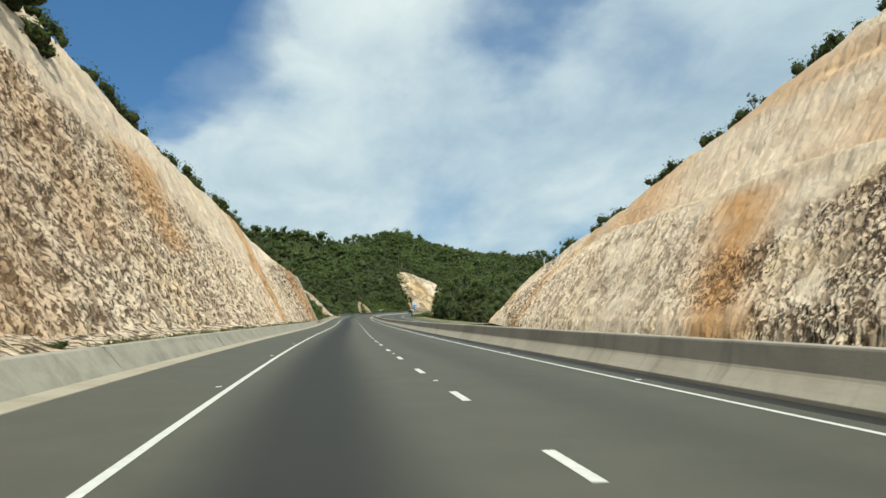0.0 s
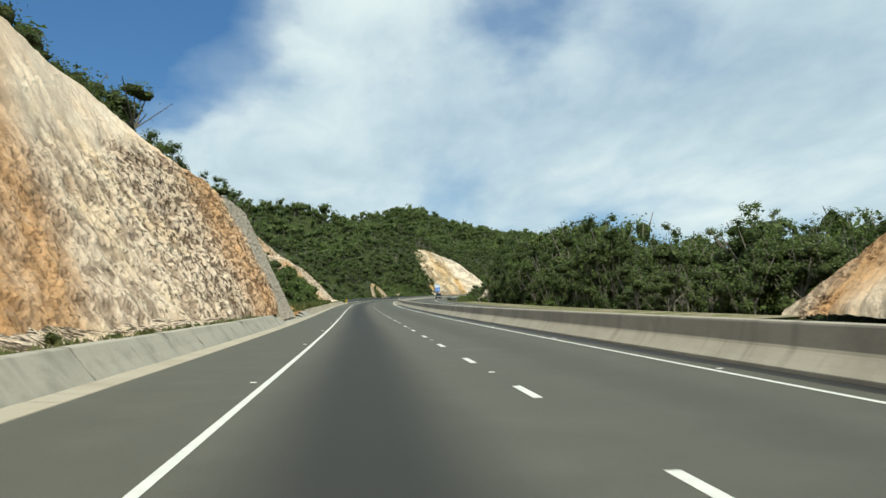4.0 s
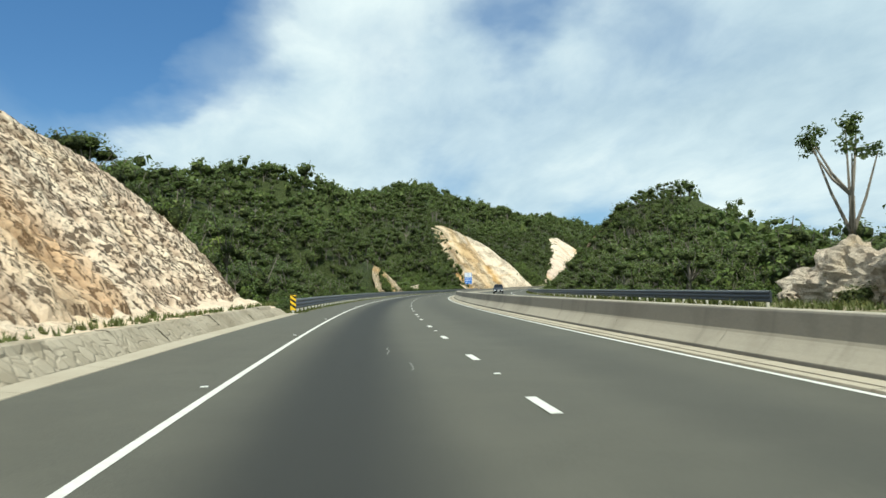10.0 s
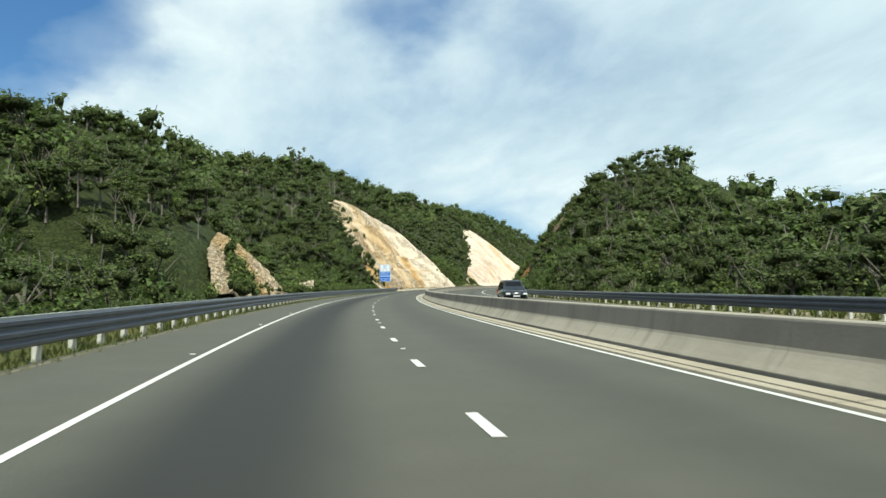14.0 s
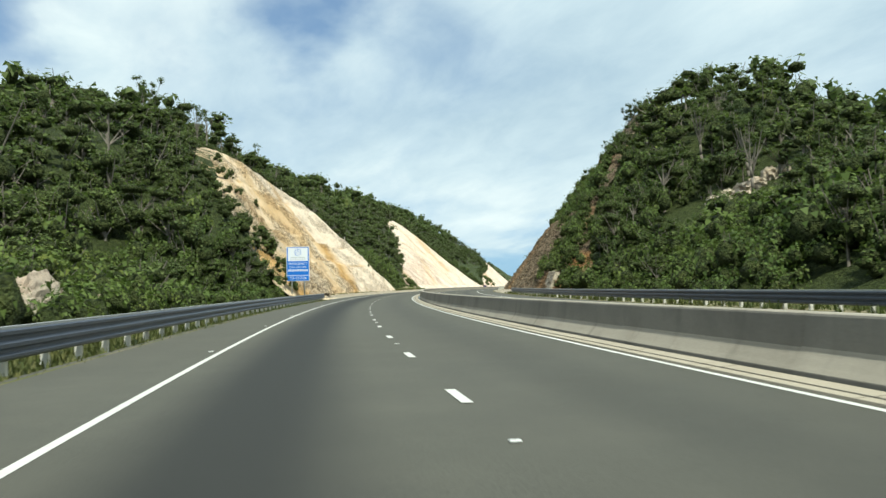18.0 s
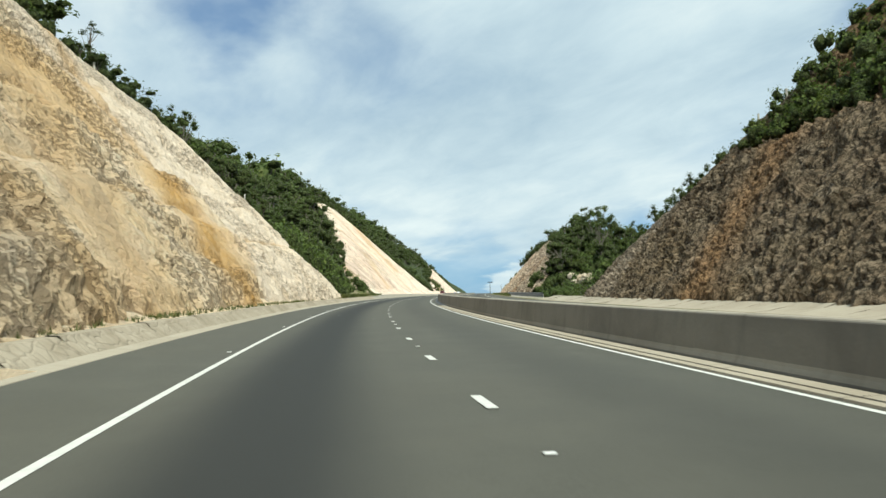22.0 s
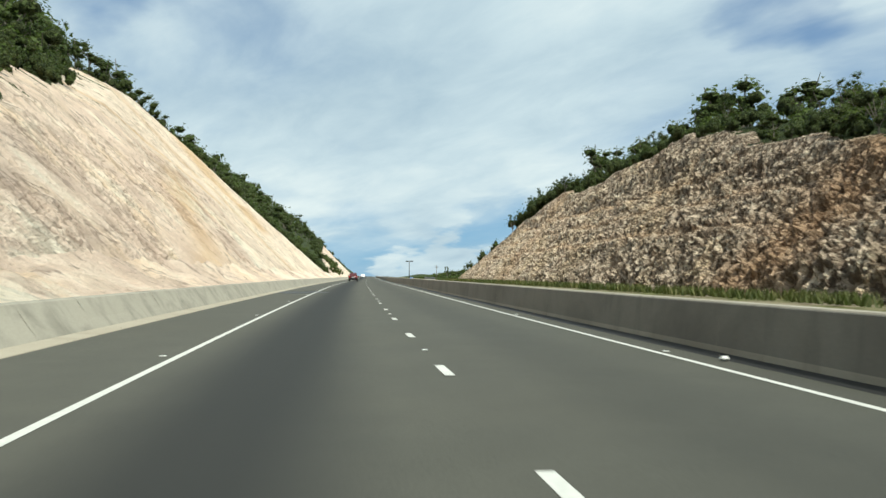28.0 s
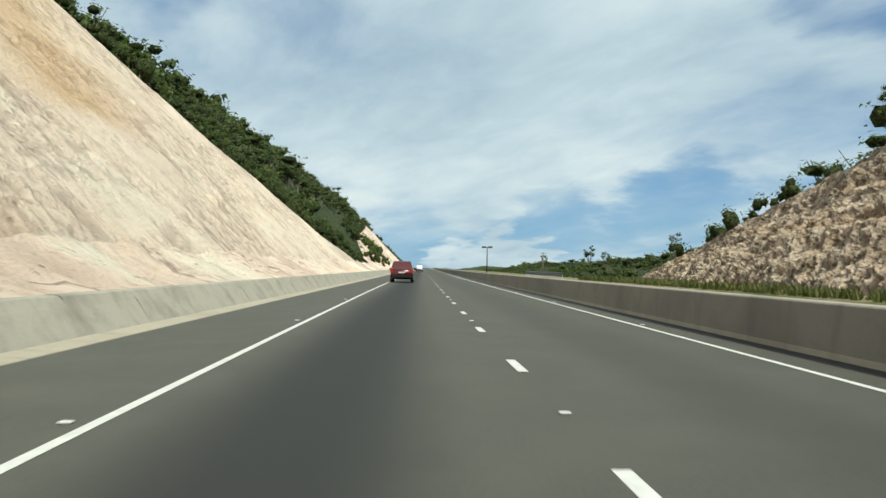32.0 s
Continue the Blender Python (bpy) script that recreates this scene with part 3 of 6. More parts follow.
def tube(bm, a, b, r0, r1=None, n=8):
    a, b = Vector(a), Vector(b)
    d = b - a
    m = Matrix.Translation((a + b) / 2) @ d.to_track_quat("Z", "Y").to_matrix().to_4x4()
    bmesh.ops.create_cone(bm, cap_ends=True, segments=n, radius1=r0, radius2=r0 if r1 is None else r1, depth=d.length, matrix=m)
    return bm


def sweep(name, mat, s0, s1, step, profile, parent=None, label="", smooth=False):
    """A band along the road: profile points (offset, height)."""
    s = np.append(np.arange(s0, s1 - 0.01, step), s1)
    pr = np.array(profile, float)
    S, E = np.meshgrid(s, pr[:, 0], indexing="ij")
    H = np.broadcast_to(pr[:, 1], S.shape)
    run = np.concatenate([[0], np.cumsum(np.hypot(*np.diff(pr, axis=0).T))])
    V = place(S, E, H).reshape(-1, 3)
    flat = np.stack([S, E], -1) if len(pr) == 2 else np.stack([S, np.broadcast_to(run, S.shape)], -1)
    return mesh_object(name, V, grid_faces(len(s), len(pr)), mat, parent, label, uv=flat.reshape(-1, 2), smooth=smooth)


# ---- the lie of the land ----
# left of the road: station, height of the cut's top edge (below zero: no cut), steepness of the cut
LEFT = np.array([(-140, 22, 1.75), (0, 21, 1.75), (44.5, 19.2, 1.75), (59.3, 16.6, 1.75), (79.1, 15.2, 1.75), (98.9, 14.8, 1.75), (106.8, 13.5, 1.75), (118.5, 10.8, 1.75), (124, 9.3, 1.75), (131, 8.5, 1.75), (135.5, 8.0, 1.75), (139, 6.6, 1.7), (143, 5.3, 1.7), (146, 4.7, 1.7), (148, 4.0, 1.7), (150.5, 2.7, 1.6), (152.5, 1.1, 1.4), (158, 0.9, 1.2), (184.4, 2.6, 1), 
    (195.8, 7, 1), (205.6, 13, 1), (215.6, 15, 1), (221.7, 14.5, 1), (224.8, 10.4, 1), (229.3, 8.5, 1.1), (232.8, 7.7, 1.2), (235.8, 6.1, 1.3), (238.8, 3.2, 1.4), (240.8, -0.3, 1.4), (270.1, -1.5, 1.2), (326.7, -1.5, 1.6), (336.3, 3.5, 1.7), (344.3, 5.3, 1.7), (351, 3.6, 1.7), 
    (356.5, -0.5, 1.7), (378.9, -1.2, 1.2), (441.4, -1, 1.2), (449.3, 3, 1.2), (457.1, 9, 1.2), (466.8, 17, 1.2), (476.3, 23.5, 1.2), (487.5, 27.5, 1.2), (499.6, 27.5, 1.2), (509.8, 24.2, 1.2), (535, 18.5, 1.2), (541, 15, 1.2), (546, 12.5, 1.2), (549, 9.2, 1.2), 
    (550.8, 4.4, 1.2), (552.5, 1.8, 1.2), (555, 0.2, 1.2), (574, -0.4, 1.1), (577.5, 0.5, 1), (584.8, 2, 1), (616.3, 9, 1), (637, 15, 1), (654.7, 18, 1), (688.6, 31, 1), (703.6, 34, 1), (716.6, 33, 1), (728.6, 28, 1), (738.6, 21, 1), 
    (748.6, 15, 1), (760.6, 10.5, 1), (772.6, 5, 1), (793.6, 1, 1), (818.6, 2, 1.1), (848.6, 7, 1.1), (898.6, 10, 1.1), (958.6, 16, 1.1), (988.6, 20, 1.1), (1013.6, 11, 1.1), (1038.6, 4, 1.1), (1068.6, 0, 1.1), (1498.6, -1, 1.1)])
LEFT_HILL = np.array([(-140, 40), (60, 30), (138, 24), (167, 18), (200, 11), (225, 7), (265, 4), (300, 6), (330, 10), (365, 12), (400, 16), (440, 25), (475, 38.5), (510, 47), (540, 45), (567, 39), (600, 44), (640, 58), (680, 82), (720, 97), (760, 97), (800, 88), (860, 74), (950, 64), (1000, 52), (1060, 36), (1500, 23)])
RIGHT = np.array([(-140, 25, 1.6), (29.7, 23.8, 1.6), (45.5, 20.4, 1.6), (62.3, 16.3, 1.6), (75.2, 12.2, 1.7), (96.9, 8.3, 1.8), (107.7, 4.4, 1.8), (112.6, 1, 1.8), (117.5, -1.5, 1.6), (137.6, -2.5, 1.4), (223.7, -2.2, 1.4), (254.5, -1.5, 1.4), (427.5, -1, 1.4), (438.5, -0.5, 1.6), (441, 2.6, 1.6), (445, 3.6, 1.6), 
    (453.2, 6.5, 1.6), (466.8, 17.5, 1.5), (480, 27, 1.4), (491.2, 29, 1.4), (498.6, 24.5, 1.4), (506.1, 15.5, 1.4), (514.4, 10.4, 1.4), (525, 5, 1.4), (530, 0.5, 1.4), (535.2, -1.2, 1.4), (574.3, -1.2, 1.3), (582.7, 1.5, 1.3), (592.2, 7, 1.3), (621.5, 9, 1.3), 
    (637, 11.5, 1.3), (651.6, 14.8, 1.3), (668.3, 13.8, 1.3), (683.6, 12.8, 1.3), (695.6, 13.6, 1.3), (703, 13.2, 1.3), (707, 12.2, 1.3), (716.6, 9.4, 1.3), (728.6, 5.8, 1.3), (738.6, 2.8, 1.3), (748.6, 0, 1.3), (756.6, -1.2, 1.3), (1498.6, -2, 1.3)])
# station, height of the hill behind, slope at its foot
RIGHT_HILL = np.array([(-140, 27, 0.76), (60, 22, 0.51), (106, 16.5, 0.28), (120, 13, 0.08), (230, 11.4, 0.06), (268, 12, 0.06), (338, 17, 0.09), (385, 19.3, 0.28), (410, 22, 0.5), (435, 22.5, 0.62), (455, 21.5, 0.67), (476, 18.5, 0.67), (502, 9.3, 0.62), (524, 2.5, 0.54), (538, 2.5, 0.48), (572, 2.5, 0.44), (594, 3, 0.41), (646, 8, 0.36),
                       (716, 11, 0.31), (748, 11, 0.25), (820, 10, 0.18), (1500, 9, 0.11)])
FOOT_L, FOOT_R = -5.7, 23.5


def col(tab, s, k):
    v = np.interp(s, tab[:, 0], tab[:, k])
    if k == 1 and tab.shape[1] == 3:
        v = np.where(v > 3, v + fbm(np.asarray(s, float) / 6.0, 0.5, 3.5, 3, 61) * np.minimum(v, 12) * 0.22, v)
    return v


def lobes(s, e, seed):
    p = place(s, e, 0.0)
    return fbm(p[..., 0] / 38.0, p[..., 1] / 38.0, 0.0, 4, seed)


# broad knolls and hollows of the left hillside: station, distance from the foot, reach along and across, height
KNOLLS = ((482, 56, 28, 27, -9), (527, 50, 16, 20, 4), (492, 150, 55, 26, 2), (347, 50, 32, 20, 4), (675, 62, 32, 26, -11), (722, 105, 42, 30, -8), (960, 85, 110, 42, 11), (850, 66, 40, 22, 5), (1130, 34, 60, 20, 4))


def left_land(s, d):
    """Heights of the natural hill and of the cut, d metres beyond the foot on the left."""
    H, sl, top = col(LEFT, s, 1), col(LEFT, s, 2), col(LEFT_HILL, s, 1)
    g = 0.86
    back = np.interp(s, (252, 266, 322, 332, 364, 378, 430, 446), (0, 13, 12, 0, 0, 9, 9, 0))
    rise = lambda q: top * (1 - np.exp(-np.maximum(q - back, 0) * g / top))
    z0 = np.where(H > 0, H - rise(np.maximum(H, 0) / sl), H)
    nat = z0 + rise(d) + lobes(s, FOOT_L - d, 11) * np.clip((d - np.maximum(H, 0) / sl) * 0.45, 0, 11)
    nat = nat + 6.0 * sstep(26, 62, d) * np.interp(s, (270, 305, 345, 385), (0, 1, 1, 0))
    for ks, kd, ws, wd, dz in KNOLLS:
        nat = nat + dz * np.exp(-((s - ks) / ws) ** 2 - ((d - kd) / wd) ** 2)
    nat = nat * (1 - 0.3 * sstep(120, 240, d))
    return nat, 0.5 + sl * d


def right_land(s, d):
    H, sl, top, g = col(RIGHT, s, 1), col(RIGHT, s, 2), np.interp(s, RIGHT_HILL[:, 0], RIGHT_HILL[:, 1]), np.interp(s, RIGHT_HILL[:, 0], RIGHT_HILL[:, 2])
    rise = lambda q: top * (1 - np.exp(-q * g / top))
    z0 = np.where(H > 0, H - rise(np.maximum(H, 0) / sl), H)
    nat = z0 + rise(d) + lobes(s, FOOT_R + d, 23) * np.clip((d - np.maximum(H, 0) / sl) * 0.4, 0, 8) * np.clip(top / 25, 0.15, 1)
    nat = nat - 6.0 * np.exp(-((s - 470) / 26) ** 2 - ((d - 54) / 15) ** 2)
    nat = nat + 2.0 * np.exp(-((s - 487) / 14) ** 2 - ((d - 41) / 14) ** 2)
    near = np.interp(s, (500, 545), (42, 17))
    fall = np.clip((d - near) / np.interp(s, (500, 545), (55, 32)), 0, 1)
    nat = np.where(nat > 0, nat * (1 - 0.85 * fall * fall * (3 - 2 * fall)), nat)
    return nat, 0.2 + sl * d


def left_ground(s, e):
    d = FOOT_L - np.asarray(e, float)
    nat, cut = left_land(s, np.maximum(d, 0))
    z = np.minimum(nat, np.where(nat > cut, cut - 2.4, nat))
    return np.where(d < 0, -0.12, np.where(nat > cut, z, -0.12 + (z + 0.12) * sstep(0, 4.5, d)))


def right_ground(s, e):
    d = np.asarray(e, float) - FOOT_R
    nat, cut = right_land(s, np.maximum(d, 0))
    z = np.where(nat > cut, cut - 2.4, nat)
    return np.where(d < 0, -0.12, np.where(nat > cut, z, -0.12 + (z + 0.12) * sstep(0, 4.5, d)))


def land_sheet(name, ground, offsets, label):
    s = np.arange(-130, 1481, 3.5)
    S, E = np.meshgrid(s, offsets, indexing="ij")
    V = place(S, E, ground(S, E))
    f = grid_faces(len(s), len(offsets))
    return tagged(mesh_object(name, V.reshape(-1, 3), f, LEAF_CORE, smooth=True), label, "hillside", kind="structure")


off = np.concatenate([np.arange(2.4, 46, 1.6), np.arange(47, 130, 4.0), np.arange(132, 330, 16.0)])
land_sheet("ground_left", left_ground, -off, "wooded limestone hillside cut by the road")
off = np.concatenate([np.arange(19.5, 62, 1.6), np.arange(63, 140, 4.0), np.arange(142, 300, 16.0)])
land_sheet("ground_right", right_ground, off, "wooded low hills beyond the opposite carriageway")

# the plain far below, out to the horizon
bm = bmesh.new()
bmesh.ops.create_circle(bm, cap_ends=True, segments=64, radius=4200, matrix=Matrix.Translation((150, 400, -9.0)))
tagged(part("ground", bm, SOIL, None), "dark green plain out to the horizon", "ground", kind="structure")


# ---- carriageways ----
S_END = 1250.0
road = tagged(new("road"), "grey asphalt carriageway with worn white lines", "road", kind="structure")
sweep("asphalt", ASPHALT, -40, S_END, 2.5, [(-2.5, 0), (-1.0, 0.0), (0.6, 0.0), (2.2, 0.0), (3.65, 0.0), (5.5, 0.0), (8.0, 0.0)], road)
# across the road the second coordinate is the offset itself
for ob in road.children:
    uvs = ob.data.uv_layers["metres"].data
    raw = np.empty(len(uvs) * 2, np.float32)
    uvs.foreach_get("uv", raw)
    raw[1::2] -= 2.5
    uvs.foreach_set("uv", raw)
far_road = tagged(new("road_opposite"), "grey asphalt carriageway for oncoming traffic", "road", kind="structure")
sweep("asphalt", ASPHALT_FAR, -40, S_END, 4.0, [(8.6, -0.004), (20.0, -0.004)], far_road)
sweep("edge_line", PAINT, -40, S_END, 4.0, [(9.5, 0.002), (9.65, 0.002)], far_road)
sweep("edge_line", PAINT, -40, S_END, 4.0, [(16.9, 0.002), (17.05, 0.002)], far_road)
sweep("edge_line", PAINT, -40, S_END, 2.0, [(-0.053, 0.005), (0.053, 0.005)], road, "worn white edge line")
sweep("edge_line", PAINT, -40, S_END, 2.0, [(7.19, 0.005), (7.30, 0.005)], road, "worn white edge line")
PITCH = 5.3776
dash_mesh = None
for k in range(-4, 150):
    m = stand(0.6 + k * PITCH + float(np.interp(k * PITCH, (420, 520, 670), (0.0, 0.3, 0.42))), 3.65)
    if dash_mesh is None:
        bm = bmesh.new()
        box(bm, -0.062, 0.062, -0.66, 0.66, 0.001, 0.006)
        ob = part("lane_dash", bm, PAINT, road)
        dash_mesh = ob.data
        ob.matrix_basis = m
    else:
        piece("lane_dash", dash_mesh, road, m)
    if k < 60:
        piece("lane_dash", dash_mesh, far_road, stand(0.6 + k * PITCH * 2, 13.3))


# ---- verges ----
verge = tagged(new("verge"), "verge of pale earth and thin grass beside the road", "verge", kind="structure")
sweep("verge_left", VERGE, 236.5, 452, 2.0, [(-2.18, -0.03), (-2.30, 0.008), (-2.7, -0.06), (-3.1, -0.15), (-3.8, -0.18), (-4.8, -0.22), (-5.6, -0.4)], verge)
sweep("verge_right", VERGE, 112, 1000, 2.0, [(19.9, -0.05), (20.1, 0.02), (21.4, 0.03), (22.6, 0.06), (23.6, 0.10), (24.4, -0.1)], verge)
for ob in verge.children:
    ob.name = "earth_strip"

# ---- median barrier, cast in lengths ----
barrier = tagged(new("median_barrier"), "weathered concrete median barrier with a sloped toe", "barrier", kind="structure")
TOE = [(7.93, -0.05), (7.945, 0.085), (7.95, 0.10), (8.02, 0.18), (8.13, 0.32), (8.165, 0.37), (8.185, 0.42), (8.24, 0.76), (8.255, 0.79), (8.28, 0.805), (8.48, 0.805), (8.505, 0.79), (8.52, 0.76), (8.58, 0.42), (8.65, 0.33), (8.83, 0.10), (8.85, -0.05)]
WALL = [(8.10, -0.05), (8.103, 0.02), (8.106, 0.04), (8.109, 0.06), (8.112, 0.08), (8.115, 0.10), (8.12, 0.12), (8.19, 0.77), (8.20, 0.785), (8.22, 0.805), (8.50, 0.805), (8.515, 0.785), (8.53, 0.77), (8.56, 0.5), (8.58, 0.3), (8.6, 0.10), (8.61, -0.05)]
for i, s in enumerate(np.arange(-30.0, 1020.0, 6.0)):
    q = float(np.interp(s, (345, 480), (0.0, 1.0)))
    shape = [(a[0] + (b[0] - a[0]) * q, a[1] + (b[1] - a[1]) * q) for a, b in zip(TOE, WALL)]
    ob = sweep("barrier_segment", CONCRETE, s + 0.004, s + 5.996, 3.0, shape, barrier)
    # grime plus the painted shade of steep faces and foot; top and toe stay pale
    ob.data.materials.append(GRIMY_SHADED)
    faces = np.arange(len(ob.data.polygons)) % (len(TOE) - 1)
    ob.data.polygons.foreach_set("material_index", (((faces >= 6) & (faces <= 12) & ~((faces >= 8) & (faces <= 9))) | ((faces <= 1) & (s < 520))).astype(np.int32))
# narrow dark strip along the foot of the barrier
dirt = tagged(new("dirt_strip"), "narrow dark strip along the foot of the barrier", "dirt", kind="structure")
for s0, s1, e0, e1 in ((-30, 198, 7.68, 7.94), (508, 1000, 7.84, 8.11)):
    for s in np.arange(s0, s1, 12.0):
        j = random.uniform(-0.05, 0.05)
        sweep("dirt_patch", STAIN_AND_STRIP, s, min(s + 12.0, s1), 3.0, [(e0 + j, 0.001), (e0 + j + 0.06, 0.008), (e1, 0.03)], dirt)
# concrete channel beside the edge line along the bend
channel = tagged(new("drain_channel"), "narrow pale concrete drain channel along the median", "drain", kind="structure")
for s in np.arange(199.0, 507.0, 3.0):
    sweep("channel_slab", CONCRETE_PALE, s + 0.01, s + 2.99, 3.0, [(7.36, 0.0), (7.37, 0.03), (7.53, 0.035), (7.545, -0.02), (7.60, -0.02), (7.615, 0.035), (7.86, 0.05), (7.87, 0.0)], channel)


# ---- ditch lining on the left ----
gutter = tagged(new("roadside_gutter"), "pale concrete kerb strip and sloped ditch lining, stained", "gutter", kind="structure")
rng = np.random.default_rng(5)


def lining(s0, s1, top, mat, uneven=1.0, ends=(False, False), climb=0.0):
    """Kerb strip, narrow channel and a steep lining of cast slabs with a lip along its top."""
    for s in np.arange(s0, s1 - 0.1, 3.0):
        j = rng.uniform(-0.03, 0.03, 5) * uneven
        h = top * min(1.0, 0.25 + (s - s0) / 9.0 if ends[0] else 1.0, 0.35 + (s1 - s) / 9.0 if ends[1] else 1.0, 0.62 + (s - s0) / climb * 0.38 if climb else 1.0)
        sweep("kerb_strip", CONCRETE_PALE, s + 0.008, s + 2.992, 3.0, [(-2.36, -0.03), (-2.38, 0.012), (-2.84 + j[4] * 0.5, 0.04), (-2.85, -0.06)], gutter)
        sweep("lining_slab", mat, s + 0.004, s + 2.996, 1.5, [(-2.93 + j[0] * 0.3, -0.06), (-2.98 + j[0] * 0.5, 0.0), (-3.14 + j[1] * 0.7, 0.34 * h), (-3.30 + j[2] * 0.7, 0.70 * h), (-3.42 + j[3], 0.97 * h + j[3] * 0.5), (-3.45 + j[3], h + j[3] * 0.6), (-3.66 + j[2], h + 0.01 + j[3] * 0.6), (-3.70, h - 0.06), (-3.72, -0.1)], gutter)


lining(-36, 123, 0.56, LINING, 0.5, (False, True))
lining(123, 135, 0.05, LINING, 0.5)
lining(135, 147, 0.40, LINING, 0.5, (True, False))
lining(147, 237, 0.47, RUBBLE, 1.1, (False, True))
lining(453, 576, 0.40, RUBBLE, 0.8, (True, False))
lining(576, 1000, 0.66, LINING, 0.4, climb=18.0)
# talus of earth and broken rock behind the lining, up to the foot of the face
def talus(s0, s1, h, mat, seed, high=1.0, pock=0.35):
    s = np.arange(s0, s1 + 0.2, 0.4)
    e = np.array([-3.58, -3.7, -3.95, -4.3, -4.7, -5.1, -5.5, -5.9, -6.3])
    z = np.array([-0.14, 0.02, 0.08, 0.2, 0.38, 0.6, 0.85, 1.15, 1.5]) * np.array([1, 1] + [high] * 7)
    S, E = np.meshgrid(s, e, indexing="ij")
    grow = np.clip((-E - 3.7) / 1.2, 0, 1)
    Z = np.interp(s, (s0, s1), h)[:, None] + z + grow * (fbm(S / 2.2, E / 1.2, seed, 4, seed, 0.6) * 0.9 + np.random.default_rng(seed).normal(0, 0.04, S.shape))
    uv = np.stack([S, -E], -1).reshape(-1, 2)
    full = {"stain": np.zeros(S.size), "grey": np.zeros(S.size), "pale": np.zeros(S.size), "pock": np.full(S.size, pock), "deep": np.zeros(S.size)}
    mesh_object("talus", place(S, E, Z).reshape(-1, 3), grid_faces(len(s), len(e)), mat, gutter, "strip of earth and broken rock behind the lining", uv=uv, smooth=True, attrs=full)


talus(-40, 124.5, (0.40, 0.36), ROCK_CREAM, 21, 0.3, 0.95)
talus(134.2, 152, (0.2, 0.42), ROCK_RED, 22, 0.6)
talus(152, 203, (0.36, 0.36), RUBBLE, 23, 0.25)
talus(203, 237.5, (0.38, 0.38), ROCK_CREAM, 24, 0.5)
talus(456, 548, (0.33, 0.33), ROCK_GOLD, 25, 0.7)
talus(548, 594, (0.33, 0.58), VERGE, 27, 0.7)
talus(594, 1000, (0.58, 0.58), ROCK_PINK, 26, 0.8)
for s in np.arange(474.0, 541.0, 3.0):
    j = rng.uniform(-0.03, 0.03, 3)
    sweep("far_lining_slab", CONCRETE_PALE, s + 0.01, s + 2.99, 3.0, [(20.25, -0.05), (20.3, 0.03), (21.2, 0.10 + j[0]), (22.0, 0.26 + j[1]), (22.6, 0.44 + j[2]), (22.9, 0.46 + j[2]), (23.0, 0.1)], gutter)
sweep("earth_apron", ROCK_GOLD, 449.8, 462, 1.5, [(-2.36, -0.04), (-2.55, 0.02), (-2.95, 0.06), (-3.6, 0.16), (-4.4, 0.34), (-6.2, 0.6)], gutter, "pale trampled earth where the gutter begins")


